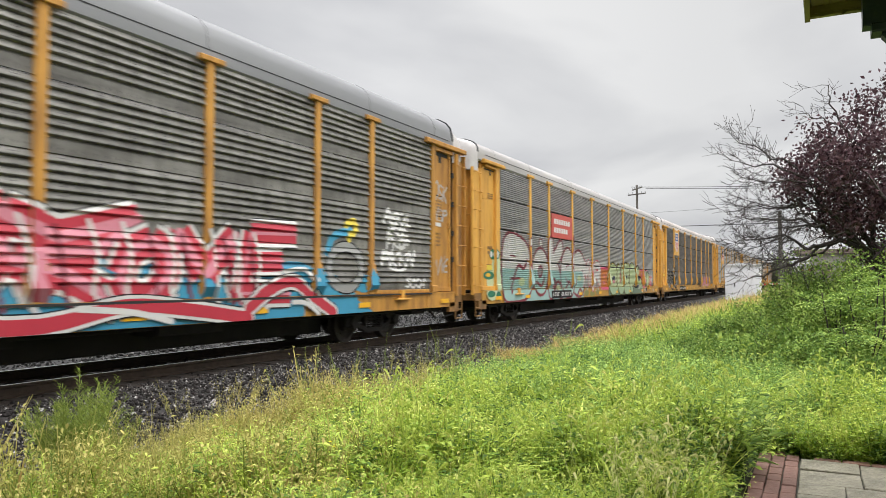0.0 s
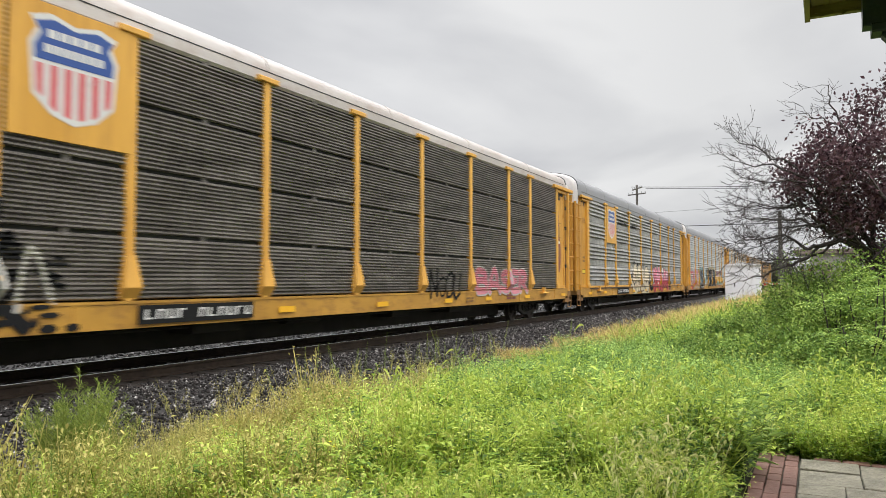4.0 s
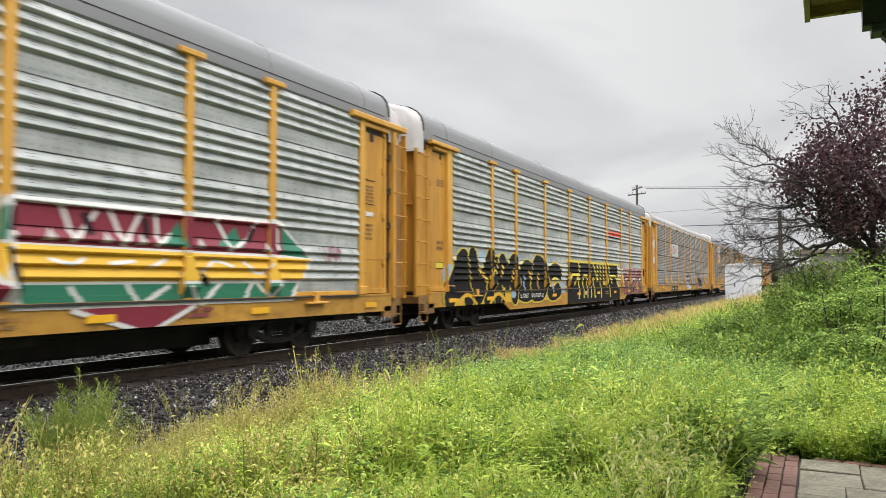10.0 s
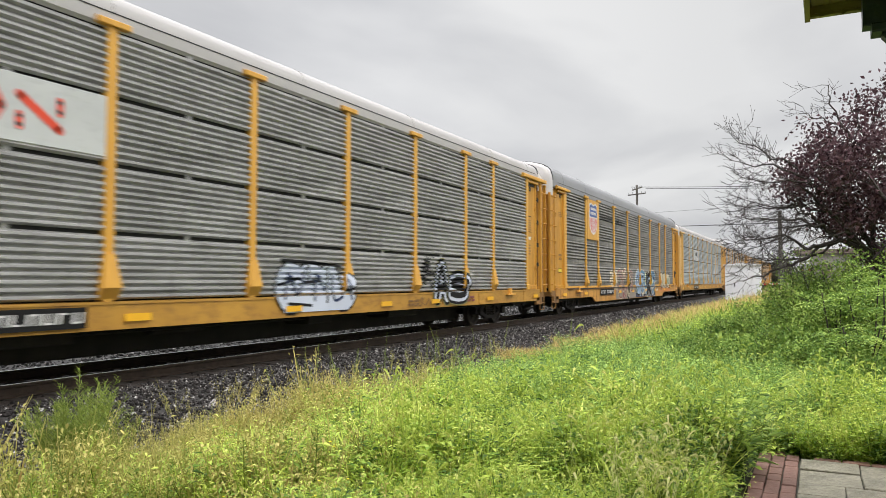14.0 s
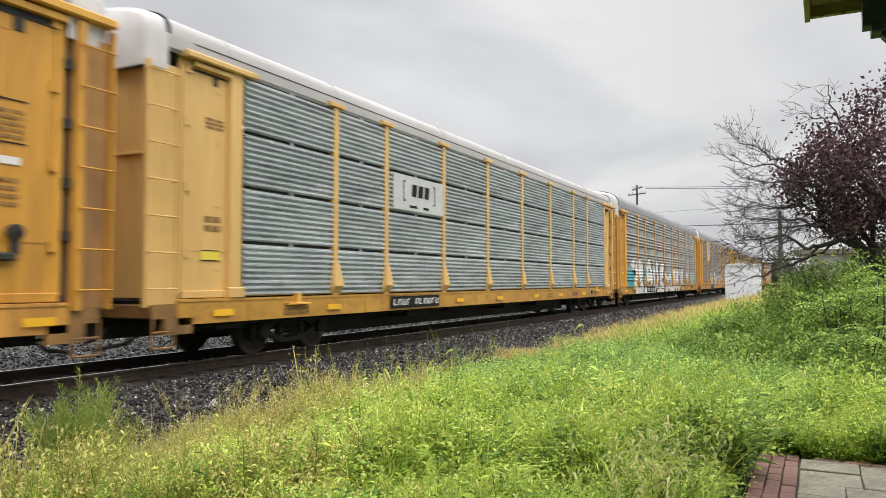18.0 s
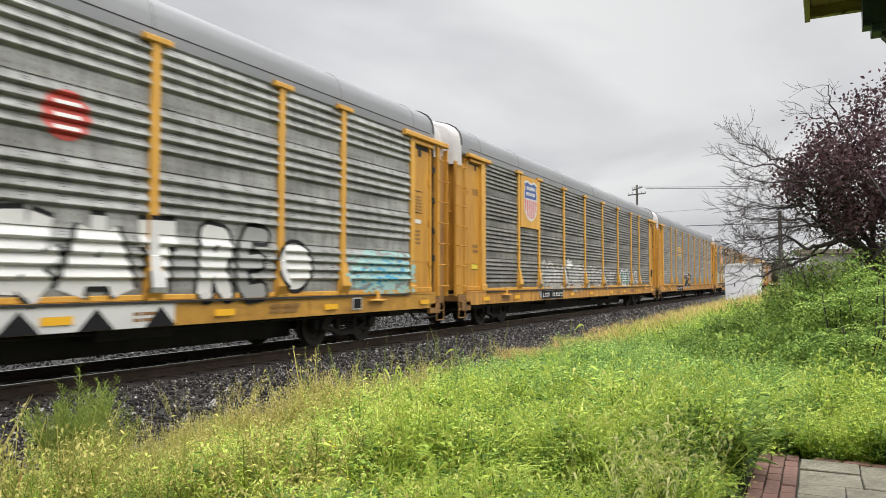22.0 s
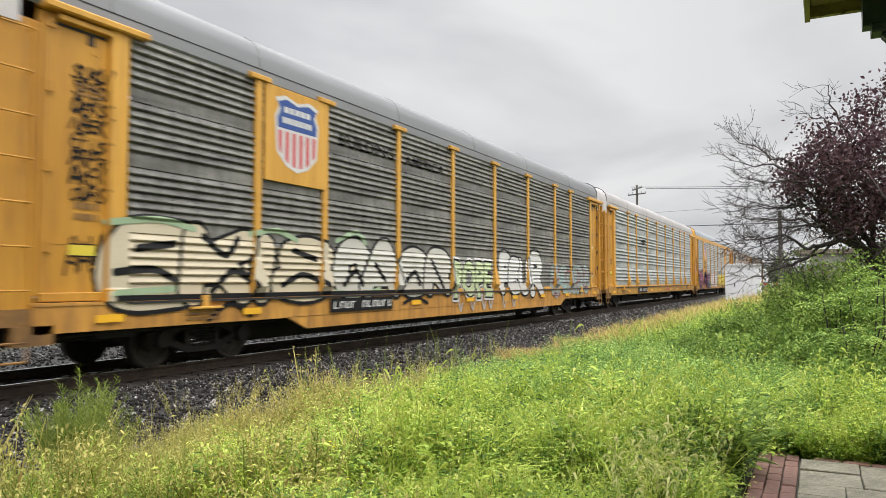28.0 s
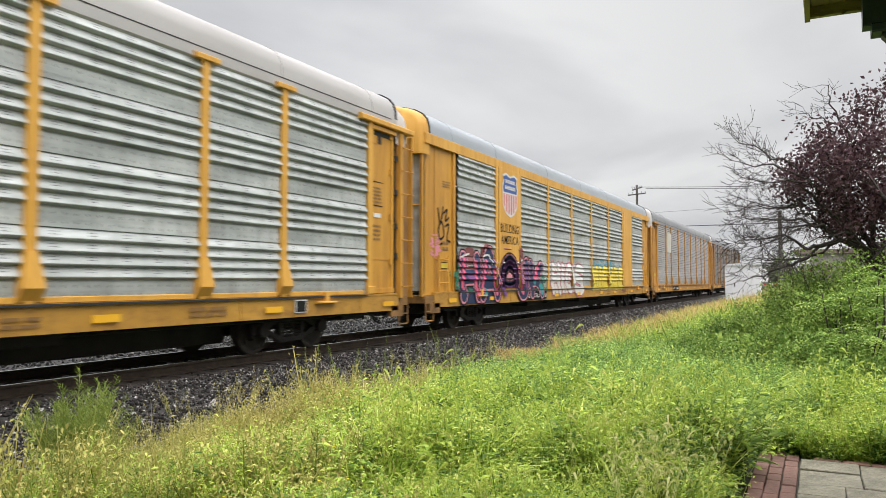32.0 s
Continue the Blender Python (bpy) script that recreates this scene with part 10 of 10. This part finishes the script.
def shrub(x, y, h, rad, seed, mat, label, l=0.055, w=0.016, leaves=9, stems=9):
    s = thing("shrub", None, label, "shrub", "green shrubs under the plum tree", m=pose(x, y, -0.12))
    t = Twigs(seed)
    for i in range(stems):
        a = 6.28 * i / stems + t.r.uniform(-0.3, 0.3)
        k = t.r.uniform(0.15, 0.75) * rad / h
        t.grow((0, 0, 0), (math.cos(a) * k, math.sin(a) * k, 1), h * t.r.uniform(0.5, 0.8), 0.014, 2, 0.10, 0.0, 2, 2, 4, 0.5)
    put("stem", t.s.mesh("stem", BARK), s)
    V, F = leaf_cloud([tuple(p) for p, d, k in t.tips], leaves, 0.06, l, w, seed + 1)
    put("foliage", flat_mesh("foliage", V, F, mat), s)
    return s


for x, y, h, rad, sd in ((13.6, -0.15, 1.40, 0.7, 21), (13.2, -0.75, 1.5, 0.8, 22), (14.3, 0.05, 1.2, 0.6, 24), (12.7, -0.10, 1.0, 0.6, 26), (12.0, -0.55, 1.15, 0.7, 27),
                         (12.2, -1.4, 1.4, 0.9, 23), (14.6, -0.7, 1.45, 0.8, 25)):
    shrub(x, y, h, rad, sd, SHRUB, "dense green shrub under the plum tree", 0.057, 0.0145, 14, 11)
for x, y, h, rad, sd in ((13.1, 0.75, 0.70, 0.4, 31), (11.9, 0.35, 0.6, 0.5, 32), (13.9, 0.55, 1.0, 0.45, 33), (13.6, 1.15, 0.72, 0.45, 39), (14.3, 1.6, 0.58, 0.5, 40), (13.2, 1.75, 0.45, 0.5, 41), (12.2, 0.95, 0.5, 0.5, 42), (11.2, -0.05, 0.65, 0.5, 34), (10.3, -0.35, 0.5, 0.5, 35), (10.9, -0.7, 0.65, 0.5, 36), (9.7, -0.75, 0.45, 0.5, 37)):
    shrub(x, y, h, rad, sd, BRIGHT_SHRUB, "low bright green shrub at the edge of the weeds", 0.056, 0.0138, 12, 9)
shrub(12.6, 1.08, 0.62, 0.15, 38, BRIGHT_SHRUB, "young broad-leaved sapling at the edge of the weeds", 0.10, 0.03, 5, 3)


def sumac(x, y, h, seed):
    """Arching compound leaves: a midrib with paired leaflets."""
    s = thing("sumac_shrub", None, "sumac with long arching feathered leaves", "shrub", "sumac shrubs", m=pose(x, y, -0.12))
    st = Solid()
    r = random.Random(seed)
    fr = Patch(seed)
    for k in range(3):
        top = Vector((r.gauss(0, 0.2), r.gauss(0, 0.2), h * r.uniform(0.75, 1.05)))
        st.tube((0, 0, 0), top, 0.014, 0.008, 6)
        for i in range(8):
            az = r.uniform(0, 6.28)
            p = top * r.uniform(0.75, 1.0)
            d = Vector((math.cos(az), math.sin(az), 0.55))
            n, l = 11, r.uniform(0.4, 0.6)
            for j in range(n):
                u = (j + 1) / n
                c = p + d * l * u - Vector((0, 0, 0.42 * l * u * u * 1.6))
                sd = d.cross(Vector((0, 0, 1))).normalized()
                for sg in (-1, 1):
                    e = sd * sg + d * 0.45 - Vector((0, 0, 0.3))
                    fr.leaf(c, e, 0.085 * (1.1 - 0.6 * abs(u - 0.45)), 0.012)
    put("stem", st.mesh("stem", BARK), s)
    q = fr.array().reshape(-1, 3)
    put("fronds", flat_mesh("fronds", q, np.arange(len(q)).reshape(-1, 4), BRIGHT_SHRUB), s)


for x, y, h, sd in ((11.3, -0.62, 1.6, 51), (10.7, -0.75, 1.45, 52), (10.4, -0.45, 1.05, 53), (11.6, -0.25, 1.35, 54), (10.9, -0.2, 0.85, 55)):
    sumac(x, y, h, sd)


# ---------------------------------------------------------------- distance
# haze of distance is put into the leaf colour, greyed and lightened
HAZY = leafy("distant_leaves", [(0.10, 0.11, 0.08), (0.15, 0.16, 0.11), (0.20, 0.19, 0.14)], 0.8, 0.2, 0.05)


def far_woods():
    g = np.random.default_rng(4)
    pts = []
    for i in range(60):
        x, y = 190 + g.uniform(-25, 60), g.uniform(-75, 8)
        h = g.uniform(6, 11) if y < -2 else g.uniform(4, 6.5)
        for k in range(60):
            a, e = g.uniform(0, 6.28), g.normal(0, 1, 3)
            e /= np.linalg.norm(e)
            pts.append((x + e[0] * h * 0.32, y + e[1] * h * 0.32, h * 0.6 + e[2] * h * 0.36))
    V, F = leaf_cloud(pts, 5, 0.5, 1.0, 0.34, 5)
    thing("far_woods", flat_mesh("far_woods", V, F, HAZY), "hazy line of distant trees beyond the crossing", "trees", kind="stuff")


far_woods()


def far_shed():
    """Low brown building across the road, seen through the boughs."""
    b = thing("building", None, "low brown building with flat roof beyond the crossing", "building", m=pose(128, -7, -0.2))
    put("wall", Solid().box(-6, 6, -9, 9.2, 0, 5.6).mesh("wall", SHED_WALL), b)
    put("roof", Solid().box(-6.5, 6.5, -9.6, 9.8, 5.6, 6.3, 0.05).mesh("roof", SHED_ROOF), b)
    for y in (-6.5, -3.5, -0.5, 2.5, 5.5):
        w = put("window", Solid().box(-6.06, -5.98, y - 0.7, y + 0.7, 2.2, 4.2).mesh("window", SHED_ROOF), b)
        put("sill", Solid().box(-6.16, -5.98, y - 0.8, y + 0.8, 2.08, 2.2).mesh("sill", SHED_WALL), w)


# wall colour is paled to carry the haze of distance
SHED_WALL = paint("weathered_tan_wall", (0.30, 0.275, 0.25), (0.40, 0.37, 0.335), 0.85, scale=0.8, dirt=(0.22, 0.19, 0.16), dirt_amount=0.4)
SHED_ROOF = paint("brown_roof_edge", (0.17, 0.13, 0.105), (0.24, 0.19, 0.155), 0.8, scale=1.0)
far_shed()

motions()
